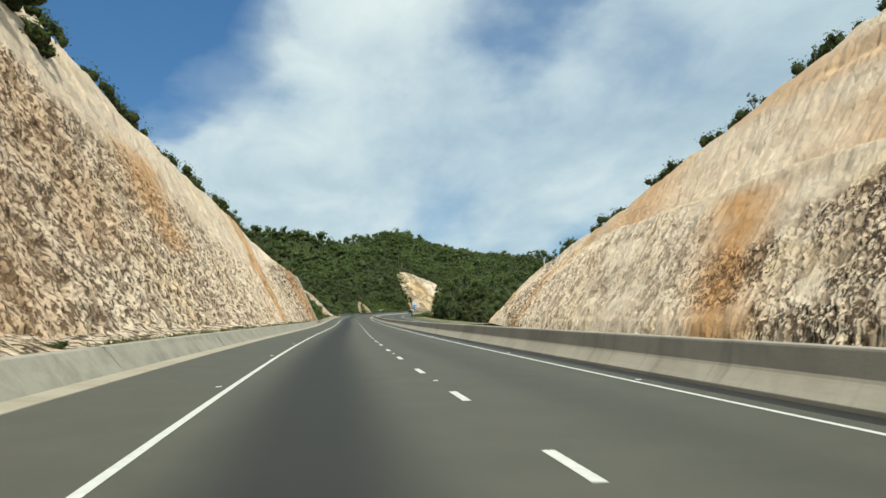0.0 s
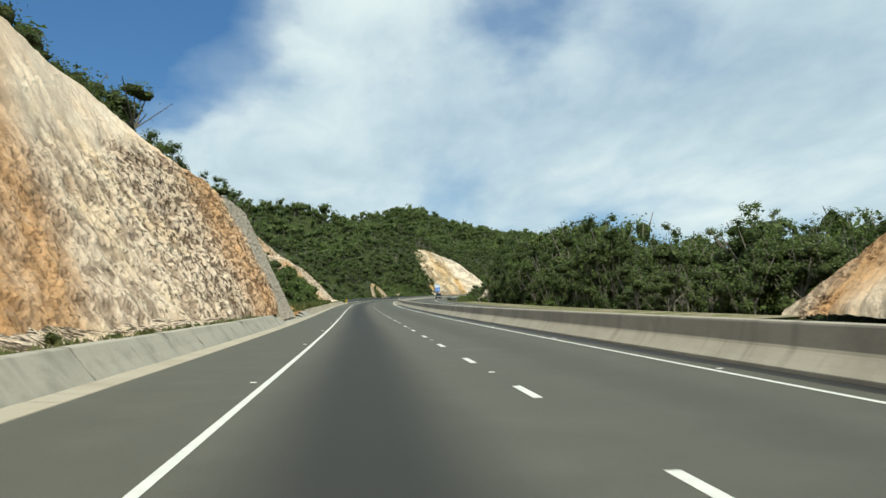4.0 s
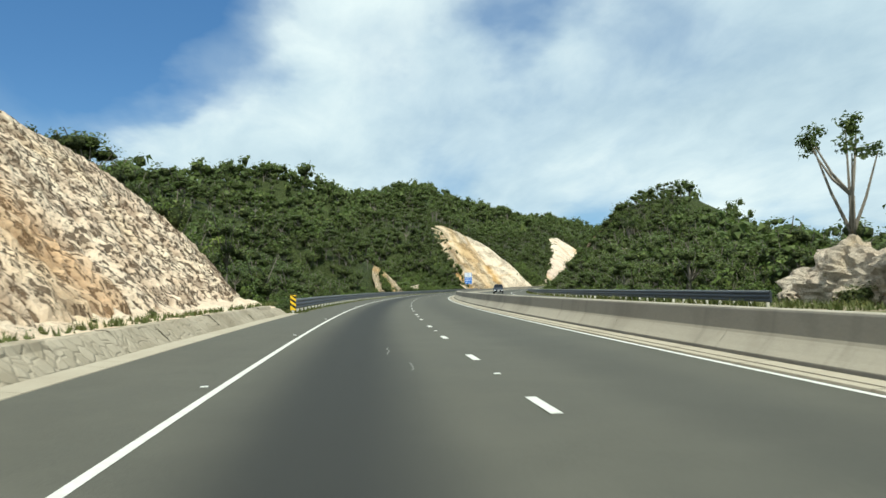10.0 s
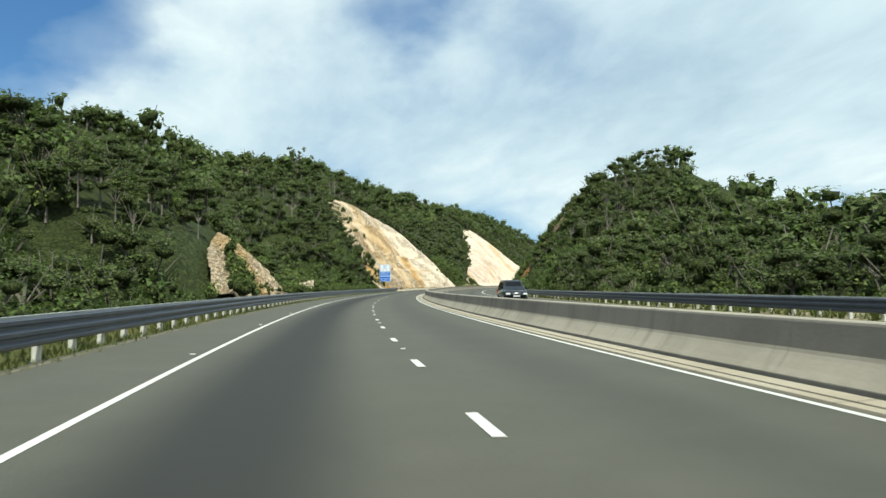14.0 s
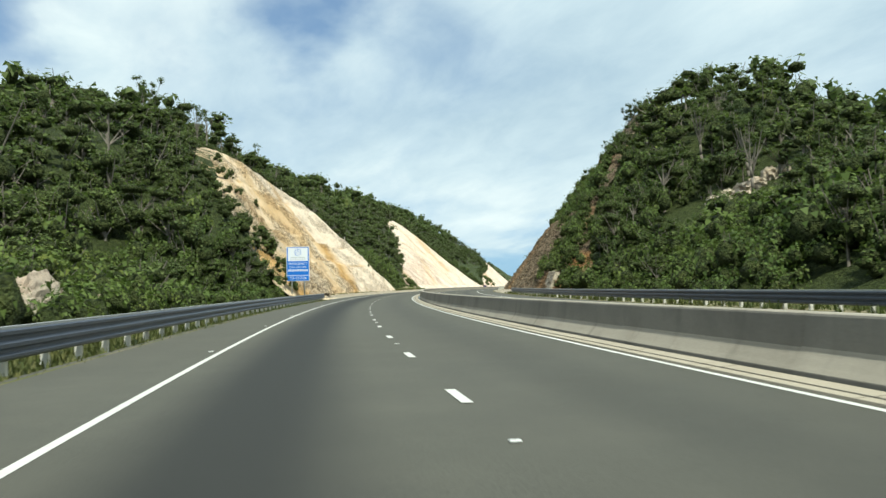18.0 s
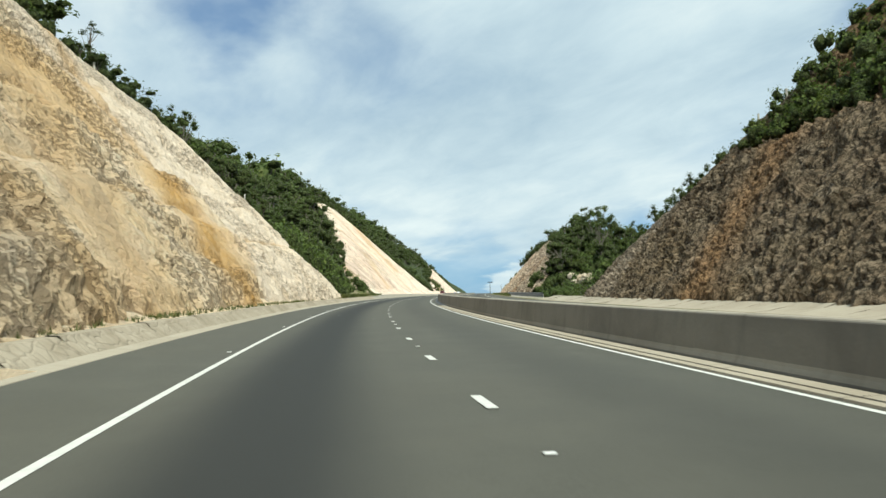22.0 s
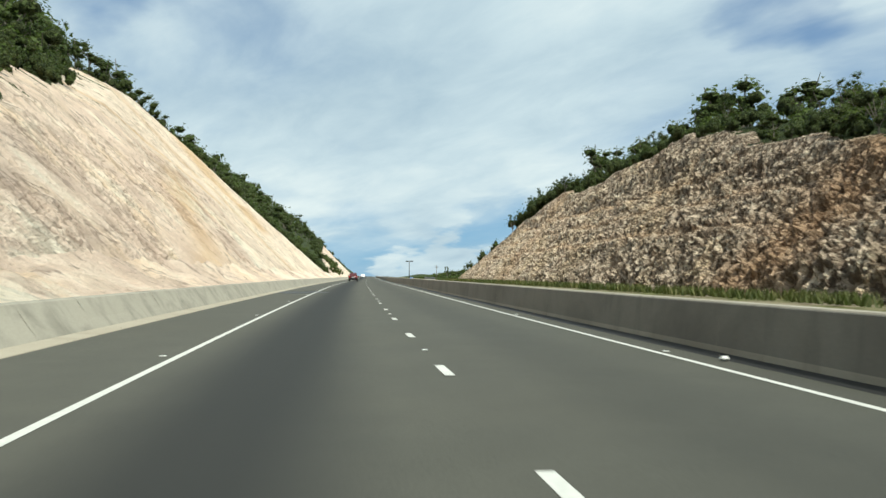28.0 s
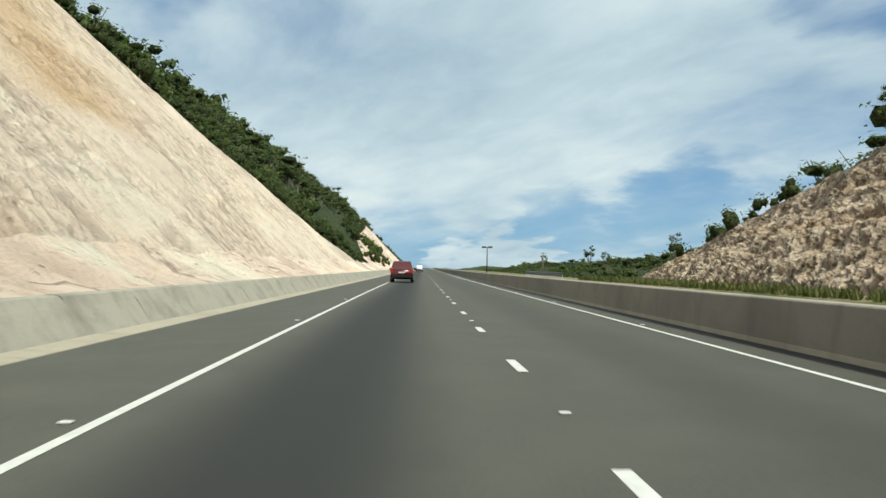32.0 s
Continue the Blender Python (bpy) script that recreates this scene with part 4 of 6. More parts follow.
# ---- rock faces ----
def rock_face(name, label, side, s0, s1, mat, rough, flute, step, bands=(), greys=(), seed=1, benches=(), over=1.2, pale=None, pits=None, beds=0.0, even=False, pit_top=None, bulges=(), dig=1.0, fresh=1.0):
    """The face of a cut: bands of stain as (station at foot, station at top, half width, strength)."""
    land, foot, sign = (left_land, FOOT_L, -1) if side == "left" else (right_land, FOOT_R, 1)
    tab = LEFT if side == "left" else RIGHT
    s = np.arange(s0, s1 + step / 2, step)
    H, sl = col(tab, s, 1), col(tab, s, 2)
    high = max(H.max(), 1.0)
    n = int(high * math.hypot(1, 1 / sl.min()) / step) + 6
    v = np.linspace(-0.04, 1.0, n)
    D = np.outer(np.maximum(H, 0.4) / sl + over, v)
    S = np.repeat(s[:, None], n, 1)
    nat, cut = land(S, np.maximum(D, 0))
    cut = np.where(D < 0, cut[:, :1] + sl[:, None] * D * 2, cut)
    Z = np.where(cut < nat, cut, nat + 0.05)
    k = np.clip((nat - cut) / 1.5, 0, 1)
    # relief: broad bulges, vertical flutes left by the digger, broken lumps, and pockets picked out of the rock
    a = fbm(S / 9.0, Z / 7.0, seed, 3, seed) * 0.9 * rough
    ridge = 1 - np.abs(2 * vnoise(S / 0.62 + fbm(S / 3, Z / 3.0, 3.0, 2, seed + 3) * 0.9, Z / 2.6, seed, seed + 5) - 1)
    b = (ridge - 0.5) * flute
    c = fbm(S / 1.5, Z / 1.3, seed + 9, 3, seed + 7, 0.55) * 0.5 * rough + fbm(S / 0.45, Z / 0.4, seed + 4, 2, seed + 8) * 0.14 * rough
    if beds:
        c = c + beds * (vnoise(S / 7.0, Z / 0.75 + fbm(S / 9, 0.0, 2.0, 2, seed) * 1.5, seed, seed + 41) - 0.5) + beds * 0.7 * (vnoise(S / 0.6, Z / 0.36, seed, seed + 43) - 0.5)
    pock, deep = np.full(S.shape, 0.3), np.zeros(S.shape)
    if pits is not None:
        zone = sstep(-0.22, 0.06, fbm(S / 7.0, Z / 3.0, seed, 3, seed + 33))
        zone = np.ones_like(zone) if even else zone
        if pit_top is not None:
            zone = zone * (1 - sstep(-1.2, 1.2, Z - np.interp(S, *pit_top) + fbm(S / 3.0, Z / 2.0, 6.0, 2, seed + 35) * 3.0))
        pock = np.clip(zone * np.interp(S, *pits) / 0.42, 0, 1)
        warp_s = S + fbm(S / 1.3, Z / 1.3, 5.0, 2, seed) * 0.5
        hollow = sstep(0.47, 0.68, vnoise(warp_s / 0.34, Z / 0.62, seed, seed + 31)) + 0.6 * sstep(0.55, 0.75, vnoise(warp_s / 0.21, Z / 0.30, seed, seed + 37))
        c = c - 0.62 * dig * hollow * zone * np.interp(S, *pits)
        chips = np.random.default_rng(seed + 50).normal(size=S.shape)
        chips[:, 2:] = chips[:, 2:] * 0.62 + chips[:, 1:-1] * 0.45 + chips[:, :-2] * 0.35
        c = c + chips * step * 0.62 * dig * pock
        # marks the hollows whose shade the rock material paints in dark
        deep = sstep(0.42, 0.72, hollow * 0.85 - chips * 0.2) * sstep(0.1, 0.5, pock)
    for bs, bw, amount in bulges:
        a = a + amount * np.exp(-((S - bs) / bw) ** 2)
    steps = sum(amp * (sstep(h - 0.35, h + 0.35, Z + fbm(S / 14, 0.0, 1.0, 2, seed) * 1.2) - 0.5) for h, amp in benches) if benches else 0.0
    if benches:
        steps = steps * sstep(0.5, 4.5, nat - cut)
    edge = np.clip(np.minimum(S - s0, s1 - S) / (0.6 if bulges else 3.0), 0, 1)
    push = (a + b + c + steps) * (0.35 + 0.65 * k) * (0.3 + 0.7 * edge)
    nrm = 1 / np.sqrt(1 + sl ** 2)[:, None]
    E = foot + sign * (D + push * sl[:, None] * nrm * -1.0)
    Zz = Z + push * nrm
    P = place(S, E, Zz)
    stain = np.zeros_like(S)
    for f0, f1, wd, st, *cap in bands:
        mid = f0 + (f1 - f0) * np.clip(Z / high, 0, 1) + fbm(Z / 3.0, S / 9.0, 2.0, 3, seed + 20) * wd * 1.4
        amount = st * np.exp(-((S - mid) / wd) ** 2 * 1.4)
        if cap:
            amount = amount * sstep(cap[0] - 0.8, cap[0] + 0.8, Z) * (1 - sstep(cap[1] - 1.2, cap[1] + 0.6, Z))
        stain = np.maximum(stain, amount)
    for bh, amp in benches:
        stain = np.maximum(stain, 0.75 * np.clip(abs(amp), 0, 1) * np.exp(-((Z + fbm(S / 14, 0.0, 1.0, 2, seed) * 1.2 - bh - 0.25) / 0.38) ** 2) * sstep(0.5, 3, nat - cut))
    grey = np.zeros_like(S)
    for gs, gz, gw, gh, st in greys:
        grey = np.maximum(grey, st * np.exp(-((S - gs) / gw) ** 2 - ((Z - gz) / gh) ** 2))
    light = np.zeros_like(S) if pale is None else sstep(-1.0, 1.0, S - np.interp(Z, pale[0], pale[1]) + fbm(Z / 2.5, S / 5.0, 4.0, 3, seed) * 3.0)
    ok = (H > 0.35)
    keep = (ok[:-1] & ok[1:])[:, None] & np.ones(n - 1, bool)[None, :]
    uv = np.stack([S, D * np.hypot(1, sl)[:, None]], -1)
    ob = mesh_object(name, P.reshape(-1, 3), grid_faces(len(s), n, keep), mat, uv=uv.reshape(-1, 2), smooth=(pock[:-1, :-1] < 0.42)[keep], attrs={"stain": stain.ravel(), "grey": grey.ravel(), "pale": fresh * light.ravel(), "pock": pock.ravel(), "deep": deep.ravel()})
    return tagged(ob, label, "rock face", kind="structure")


rock_face("rock_face", "cream limestone road cut beyond the view", "left", -60, 6, ROCK_CREAM, 0.6, 0.3, 1.2, seed=2)
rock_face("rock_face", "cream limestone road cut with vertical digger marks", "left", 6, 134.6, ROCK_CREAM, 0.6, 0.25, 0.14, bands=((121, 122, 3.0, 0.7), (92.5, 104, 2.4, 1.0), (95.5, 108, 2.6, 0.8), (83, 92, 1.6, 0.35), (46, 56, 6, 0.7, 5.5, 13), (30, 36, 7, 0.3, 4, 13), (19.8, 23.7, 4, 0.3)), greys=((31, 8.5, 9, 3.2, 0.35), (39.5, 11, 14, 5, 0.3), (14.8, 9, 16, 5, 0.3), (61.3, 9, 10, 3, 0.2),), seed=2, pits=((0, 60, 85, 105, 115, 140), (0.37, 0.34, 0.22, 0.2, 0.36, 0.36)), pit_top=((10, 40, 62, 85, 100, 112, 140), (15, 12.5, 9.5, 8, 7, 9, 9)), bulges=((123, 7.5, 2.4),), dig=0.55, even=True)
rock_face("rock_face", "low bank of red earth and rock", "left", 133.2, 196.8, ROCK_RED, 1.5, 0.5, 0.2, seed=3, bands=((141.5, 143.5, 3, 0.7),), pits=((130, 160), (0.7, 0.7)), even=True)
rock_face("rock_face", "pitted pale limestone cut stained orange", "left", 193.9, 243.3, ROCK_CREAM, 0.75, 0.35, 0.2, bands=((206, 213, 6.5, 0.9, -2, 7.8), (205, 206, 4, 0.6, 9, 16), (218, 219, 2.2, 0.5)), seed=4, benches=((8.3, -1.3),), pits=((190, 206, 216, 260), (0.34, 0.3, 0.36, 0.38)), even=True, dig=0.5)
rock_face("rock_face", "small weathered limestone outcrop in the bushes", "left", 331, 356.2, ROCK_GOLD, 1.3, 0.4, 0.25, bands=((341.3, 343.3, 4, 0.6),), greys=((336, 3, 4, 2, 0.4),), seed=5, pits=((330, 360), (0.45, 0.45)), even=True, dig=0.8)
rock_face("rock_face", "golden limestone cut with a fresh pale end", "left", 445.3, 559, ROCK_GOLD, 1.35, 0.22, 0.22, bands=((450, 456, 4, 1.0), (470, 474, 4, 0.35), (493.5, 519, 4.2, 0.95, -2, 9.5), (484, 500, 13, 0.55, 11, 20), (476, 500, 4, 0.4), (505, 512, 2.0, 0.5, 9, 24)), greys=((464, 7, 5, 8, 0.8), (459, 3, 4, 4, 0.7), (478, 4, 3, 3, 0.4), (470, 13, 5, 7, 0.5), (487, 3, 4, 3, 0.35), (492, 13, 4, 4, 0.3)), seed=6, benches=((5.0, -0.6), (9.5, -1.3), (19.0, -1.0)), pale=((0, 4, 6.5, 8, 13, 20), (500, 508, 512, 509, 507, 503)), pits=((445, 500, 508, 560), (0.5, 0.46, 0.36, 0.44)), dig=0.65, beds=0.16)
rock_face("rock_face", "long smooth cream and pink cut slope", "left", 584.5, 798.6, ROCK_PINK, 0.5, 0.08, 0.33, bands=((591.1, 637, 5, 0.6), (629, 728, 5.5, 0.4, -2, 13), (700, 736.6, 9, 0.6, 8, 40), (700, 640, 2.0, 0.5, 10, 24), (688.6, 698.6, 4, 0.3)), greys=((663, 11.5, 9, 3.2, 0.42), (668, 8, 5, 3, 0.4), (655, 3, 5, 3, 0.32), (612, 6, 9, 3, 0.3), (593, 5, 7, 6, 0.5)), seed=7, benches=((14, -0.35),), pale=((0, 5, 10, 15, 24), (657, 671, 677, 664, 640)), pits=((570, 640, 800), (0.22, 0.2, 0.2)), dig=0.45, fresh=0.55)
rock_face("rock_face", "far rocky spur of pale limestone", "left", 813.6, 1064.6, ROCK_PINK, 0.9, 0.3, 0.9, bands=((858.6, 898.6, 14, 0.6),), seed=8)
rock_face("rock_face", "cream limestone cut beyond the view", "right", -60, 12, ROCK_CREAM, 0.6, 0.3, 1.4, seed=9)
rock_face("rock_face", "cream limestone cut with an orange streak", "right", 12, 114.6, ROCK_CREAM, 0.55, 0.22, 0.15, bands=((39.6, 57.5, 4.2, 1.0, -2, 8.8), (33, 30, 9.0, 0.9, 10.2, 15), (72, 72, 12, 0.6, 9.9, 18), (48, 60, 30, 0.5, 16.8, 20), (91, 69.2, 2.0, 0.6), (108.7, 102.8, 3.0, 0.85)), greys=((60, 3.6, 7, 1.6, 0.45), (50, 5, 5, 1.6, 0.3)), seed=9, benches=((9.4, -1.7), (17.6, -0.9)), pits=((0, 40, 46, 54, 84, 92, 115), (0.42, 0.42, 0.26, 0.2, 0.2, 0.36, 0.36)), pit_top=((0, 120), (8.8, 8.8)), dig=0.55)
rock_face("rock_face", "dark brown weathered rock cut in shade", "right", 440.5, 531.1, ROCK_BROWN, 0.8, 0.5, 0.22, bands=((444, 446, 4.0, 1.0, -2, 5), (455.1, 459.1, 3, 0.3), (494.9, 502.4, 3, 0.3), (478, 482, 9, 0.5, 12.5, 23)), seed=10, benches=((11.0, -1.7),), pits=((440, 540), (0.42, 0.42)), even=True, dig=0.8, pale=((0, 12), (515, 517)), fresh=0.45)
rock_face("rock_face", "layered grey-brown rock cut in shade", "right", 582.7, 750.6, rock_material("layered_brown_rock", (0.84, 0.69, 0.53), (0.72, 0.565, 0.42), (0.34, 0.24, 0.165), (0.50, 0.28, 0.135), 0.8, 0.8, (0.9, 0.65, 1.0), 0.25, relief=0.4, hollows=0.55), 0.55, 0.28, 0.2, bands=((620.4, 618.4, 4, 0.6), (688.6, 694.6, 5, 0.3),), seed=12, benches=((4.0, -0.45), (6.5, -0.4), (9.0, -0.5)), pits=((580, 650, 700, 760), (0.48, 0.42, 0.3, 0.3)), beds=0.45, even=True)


# ---- woods ----
def ball(level):
    """A sphere of triangles: 20 faces, or 80 at level one."""
    t = (1 + 5 ** 0.5) / 2
    v = [np.array(q) / math.hypot(1, t) for q in ((-1, t, 0), (1, t, 0), (-1, -t, 0), (1, -t, 0), (0, -1, t), (0, 1, t), (0, -1, -t), (0, 1, -t), (t, 0, -1), (t, 0, 1), (-t, 0, -1), (-t, 0, 1))]
    f = [(0, 11, 5), (0, 5, 1), (0, 1, 7), (0, 7, 10), (0, 10, 11), (1, 5, 9), (5, 11, 4), (11, 10, 2), (10, 7, 6), (7, 1, 8), (3, 9, 4), (3, 4, 2), (3, 2, 6), (3, 6, 8), (3, 8, 9), (4, 9, 5), (2, 4, 11), (6, 2, 10), (8, 6, 7), (9, 8, 1)]
    for _ in range(level):
        mids, out = {}, []
        for a, b, c in f:
            w = []
            for p, q in ((a, b), (b, c), (c, a)):
                key = (min(p, q), max(p, q))
                if key not in mids:
                    m = v[p] + v[q]
                    mids[key] = len(v)
                    v.append(m / np.linalg.norm(m))
                w.append(mids[key])
            out += [(a, w[0], w[2]), (b, w[1], w[0]), (c, w[2], w[1]), (w[0], w[1], w[2])]
        f = out
    return np.array(v), f


BALLS = (ball(0), ball(1))


def crown_template(rng, lobes_n, leaves, leaf, trunk, flat=0.8, fine=0, airy=False, sticks=0):
    """One tree about 1 m in radius at the crown, as corners and triangles with a material index."""
    V, F, M = [], [], []

    def add(v, f, m):
        o = sum(len(q) for q in V)
        V.append(np.asarray(v, float))
        F.append(np.asarray(f, int) + o)
        M.append(np.full(len(f), m))
    cs = []
    for i in range(lobes_n):
        a, r = rng.uniform(0, 6.283), rng.uniform(0.15, 0.62) if i else 0.0
        cs.append((r * math.cos(a), r * math.sin(a), trunk + rng.uniform(0.15, 1.05) * flat, rng.uniform(0.30, 0.54)))
    for x, y, z, r in cs:
        n = int(leaves / lobes_n)
        d = rng.normal(size=(n, 3))
        d /= np.linalg.norm(d, axis=1)[:, None]
        d[:, 2] = np.where(d[:, 2] < -0.35, -d[:, 2], d[:, 2])
        rad = r * (rng.uniform(0.35, 1.3, n) if airy else rng.uniform(0.55, 1.25, n))[:, None]
        c = np.array([x, y, z]) + d * rad * np.array([1, 1, 1.0])
        t1 = np.cross(d + rng.normal(size=(n, 3)) * 0.5, [0.3, 0.2, 1.0])
        t1 /= np.linalg.norm(t1, axis=1)[:, None] + 1e-6
        t2 = np.cross(d, t1) + d * rng.uniform(-0.6, 0.6, n)[:, None]
        sz = leaf * rng.uniform(0.55, 1.25, n)[:, None]
        v = np.stack([c - t1 * sz * 0.5, c + t1 * sz * 0.5 - t2 * sz * 0.15, c + t2 * sz * 0.8 + t1 * sz * 0.1], 1).reshape(-1, 3)
        add(v, np.arange(n * 3).reshape(-1, 3), 0)
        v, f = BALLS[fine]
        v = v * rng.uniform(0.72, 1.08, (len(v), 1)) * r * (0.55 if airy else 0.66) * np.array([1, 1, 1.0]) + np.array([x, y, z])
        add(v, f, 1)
    if trunk > 0.05:
        a = np.arange(3) * math.pi * 2 / 3
        ends = [(0, 0, cs[0][2])] + [(c[0] * 1.5, c[1] * 1.5, c[2] + c[3] * 1.05) for c in cs[1:]] + [(rng.uniform(-0.8, 0.8), rng.uniform(-0.8, 0.8), trunk + rng.uniform(0.5, 1.3) * flat) for _ in range(sticks)]
        for k, (ex, ey, ez) in enumerate(ends):
            zb = 0.0 if k == 0 else trunk * 0.8
            r0 = 0.055 if k == 0 else 0.03
            lo = np.stack([np.cos(a) * r0, np.sin(a) * r0, np.full(3, zb - (0.15 if k == 0 else 0))], 1)
            hi = np.stack([ex + np.cos(a) * 0.012, ey + np.sin(a) * 0.012, np.full(3, ez)], 1)
            f = []
            for i in range(3):
                j = (i + 1) % 3
                f += [(i, j, 3 + j), (i, 3 + j, 3 + i)]
            add(np.concatenate([lo, hi]), f, 2)
    return np.concatenate(V), np.concatenate(F), np.concatenate(M)


wood_rng = np.random.default_rng(77)
FAR_TREES = [crown_template(wood_rng, 2, 30, 0.24, wood_rng.choice([0.0, 0.15, 0.3]), 1.0) for _ in range(9)]
MID_TREES = [crown_template(wood_rng, 4, 90, 0.15, wood_rng.choice([0.1, 0.2, 0.5, 1.2]), 1.2, sticks=1) for _ in range(10)]
NEAR_TREES = [crown_template(wood_rng, 6, 350, 0.088, wood_rng.choice([0.1, 0.3, 0.6, 1.2, 1.8]), 1.3, sticks=3) for _ in range(14)]
BUSHES = [crown_template(wood_rng, 3, 84, 0.125, 0.0, 0.8) for _ in range(6)]


def plant(name, label, category, templates, spots, mats, kind="stuff"):
    """Joins many trees into one mesh: spots are rows of x, y, z, width, height."""
    V, F, M, o = [], [], [], 0
    for x, y, z, wd, ht in spots:
        v, f, m = templates[wood_rng.integers(len(templates))]
        a = wood_rng.uniform(0, 6.283)
        c, sn = math.cos(a), math.sin(a)
        top = v[:, 2].max()
        q = np.stack([(v[:, 0] * c - v[:, 1] * sn) * wd + x, (v[:, 0] * sn + v[:, 1] * c) * wd + y, v[:, 2] / top * ht + z], 1)
        V.append(q)
        F.append(f + o)
        M.append(m)
        o += len(v)
    return tagged(mesh_object(name, np.concatenate(V), np.concatenate(F), mats, index=np.concatenate(M), smooth=np.concatenate(M) > 0), label, category, kind=kind)


def forest_spots(side, n, s_range, d_range, size, keep_off=1.0, power=1.4, seed=0, spread=(0.52, 0.8)):
    r = np.random.default_rng(seed)
    s = r.uniform(*s_range, n)
    d = d_range[0] + (d_range[1] - d_range[0]) * r.uniform(0, 1, n) ** power
    land, foot, sign, ground = (left_land, FOOT_L, -1, left_ground) if side == "left" else (right_land, FOOT_R, 1, right_ground)
    nat, cut = land(s, d)
    ok = (nat < cut - 0.6)
    tab = LEFT if side == "left" else RIGHT
    H = col(tab, s, 1)
    gap = d - np.maximum(H, 0) / col(tab, s, 2)
    ok &= gap > keep_off
    if side == "right":
        ok &= ~((s > 430) & (s < 445) & (d > 10) & (d < 24))      # open rock on the hillside
    s, d, gap = s[ok], d[ok], gap[ok]
    e = foot + sign * d
    p = place(s, e, ground(s, e))
    ht = r.uniform(*size, len(s)) * (1 + 0.45 * (r.uniform(0, 1, len(s)) > 0.9)) * (0.55 + 0.45 * np.clip(gap / 7.0, 0, 1))
    wd = ht * r.uniform(*spread, len(s))
    return np.column_stack([p, wd, ht]), s, e


def short(rows, s, stretches):
    """Lower growth along some stretches."""
    for s0, s1, k in stretches:
        m = (s > s0) & (s < s1)
        rows[m, 3] *= math.sqrt(k)
        rows[m, 4] *= k
    return rows


LOW_R = ((226, 262, 0.6), (504, 518, 0.35), (533, 584, 0.4), (150, 226, 1.45), (622, 665, 0.6), (742, 1200, 0.28))
far_l, _, _ = forest_spots("left", 4600, (130, 1150), (46, 225), (4.5, 8.0), power=1.15, seed=1, spread=(0.55, 0.85))
mid_l, s_at, _ = forest_spots("left", 2000, (100, 1050), (16, 50), (3.8, 6.8), 3.0, 1.0, seed=2, spread=(0.5, 0.75))
mid_l = short(mid_l, s_at, ((-60, 130, 0.6), (325, 425, 0.72), (526, 545, 0.6), (560, 600, 0.7), (740, 1050, 0.7)))
near_l, s_at, _ = forest_spots("left", 900, (130, 620), (2.6, 22), (2.8, 5.6), 0.6, 1.0, seed=8, spread=(0.42, 0.66))
far_m, _, _ = forest_spots("left", 1500, (240, 720), (46, 150), (4.5, 8.0), power=1.0, seed=22, spread=(0.55, 0.85))
near_l = short(near_l, s_at, ((325, 425, 0.75), (526, 545, 0.6), (552, 592, 0.62)))
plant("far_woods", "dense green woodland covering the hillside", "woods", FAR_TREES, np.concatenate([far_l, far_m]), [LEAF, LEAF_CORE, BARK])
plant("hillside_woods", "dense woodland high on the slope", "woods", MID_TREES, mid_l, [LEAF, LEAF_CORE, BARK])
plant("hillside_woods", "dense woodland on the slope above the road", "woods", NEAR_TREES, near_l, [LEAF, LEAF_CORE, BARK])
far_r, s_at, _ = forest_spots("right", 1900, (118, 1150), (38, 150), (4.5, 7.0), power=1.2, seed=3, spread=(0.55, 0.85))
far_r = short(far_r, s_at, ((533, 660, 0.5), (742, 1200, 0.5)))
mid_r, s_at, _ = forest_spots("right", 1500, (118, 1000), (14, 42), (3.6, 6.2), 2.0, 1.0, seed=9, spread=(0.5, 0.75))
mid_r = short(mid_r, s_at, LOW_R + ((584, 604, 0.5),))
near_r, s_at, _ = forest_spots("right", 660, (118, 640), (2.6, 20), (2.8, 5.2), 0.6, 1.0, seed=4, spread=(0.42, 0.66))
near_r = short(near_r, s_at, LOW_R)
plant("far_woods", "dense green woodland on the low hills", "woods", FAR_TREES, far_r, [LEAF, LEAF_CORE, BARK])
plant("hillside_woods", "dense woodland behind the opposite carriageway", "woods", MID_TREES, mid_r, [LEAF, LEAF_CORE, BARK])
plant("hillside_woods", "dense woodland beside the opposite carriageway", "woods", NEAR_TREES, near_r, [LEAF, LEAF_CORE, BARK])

edge_r, s_at, _ = forest_spots("right", 290, (119, 229), (2.2, 13), (6.0, 10.0), 0.5, 1.0, seed=18, spread=(0.26, 0.4))
edge_r = short(edge_r, s_at, ((110, 150, 0.66),))
plant("roadside_woods", "leafy edge of the wood beside the opposite carriageway", "woods", NEAR_TREES, edge_r, [LEAF, LEAF_CORE, BARK])

# low scrub that covers the foot of the slopes and the banks
scrub_l, _, _ = forest_spots("left", 1500, (140, 800), (0.6, 24), (1.4, 3.2), 0.3, 1.1, seed=5)
scrub_r, s_at, _ = forest_spots("right", 1250, (112, 1000), (0.8, 22), (1.3, 3.0), 0.3, 1.1, seed=6)
scrub_r = short(scrub_r, s_at, ((745, 1000, 0.5),))
for rows in (scrub_l, scrub_r):
    rows[:, 3] *= 1.25
plant("scrub", "tangled green scrub on the banks", "scrub", BUSHES, scrub_l, [LEAF_BRIGHT, LEAF_CORE, BARK])
plant("scrub", "tangled green scrub on the verge", "scrub", BUSHES, scrub_r, [LEAF_BRIGHT, LEAF_CORE, BARK])


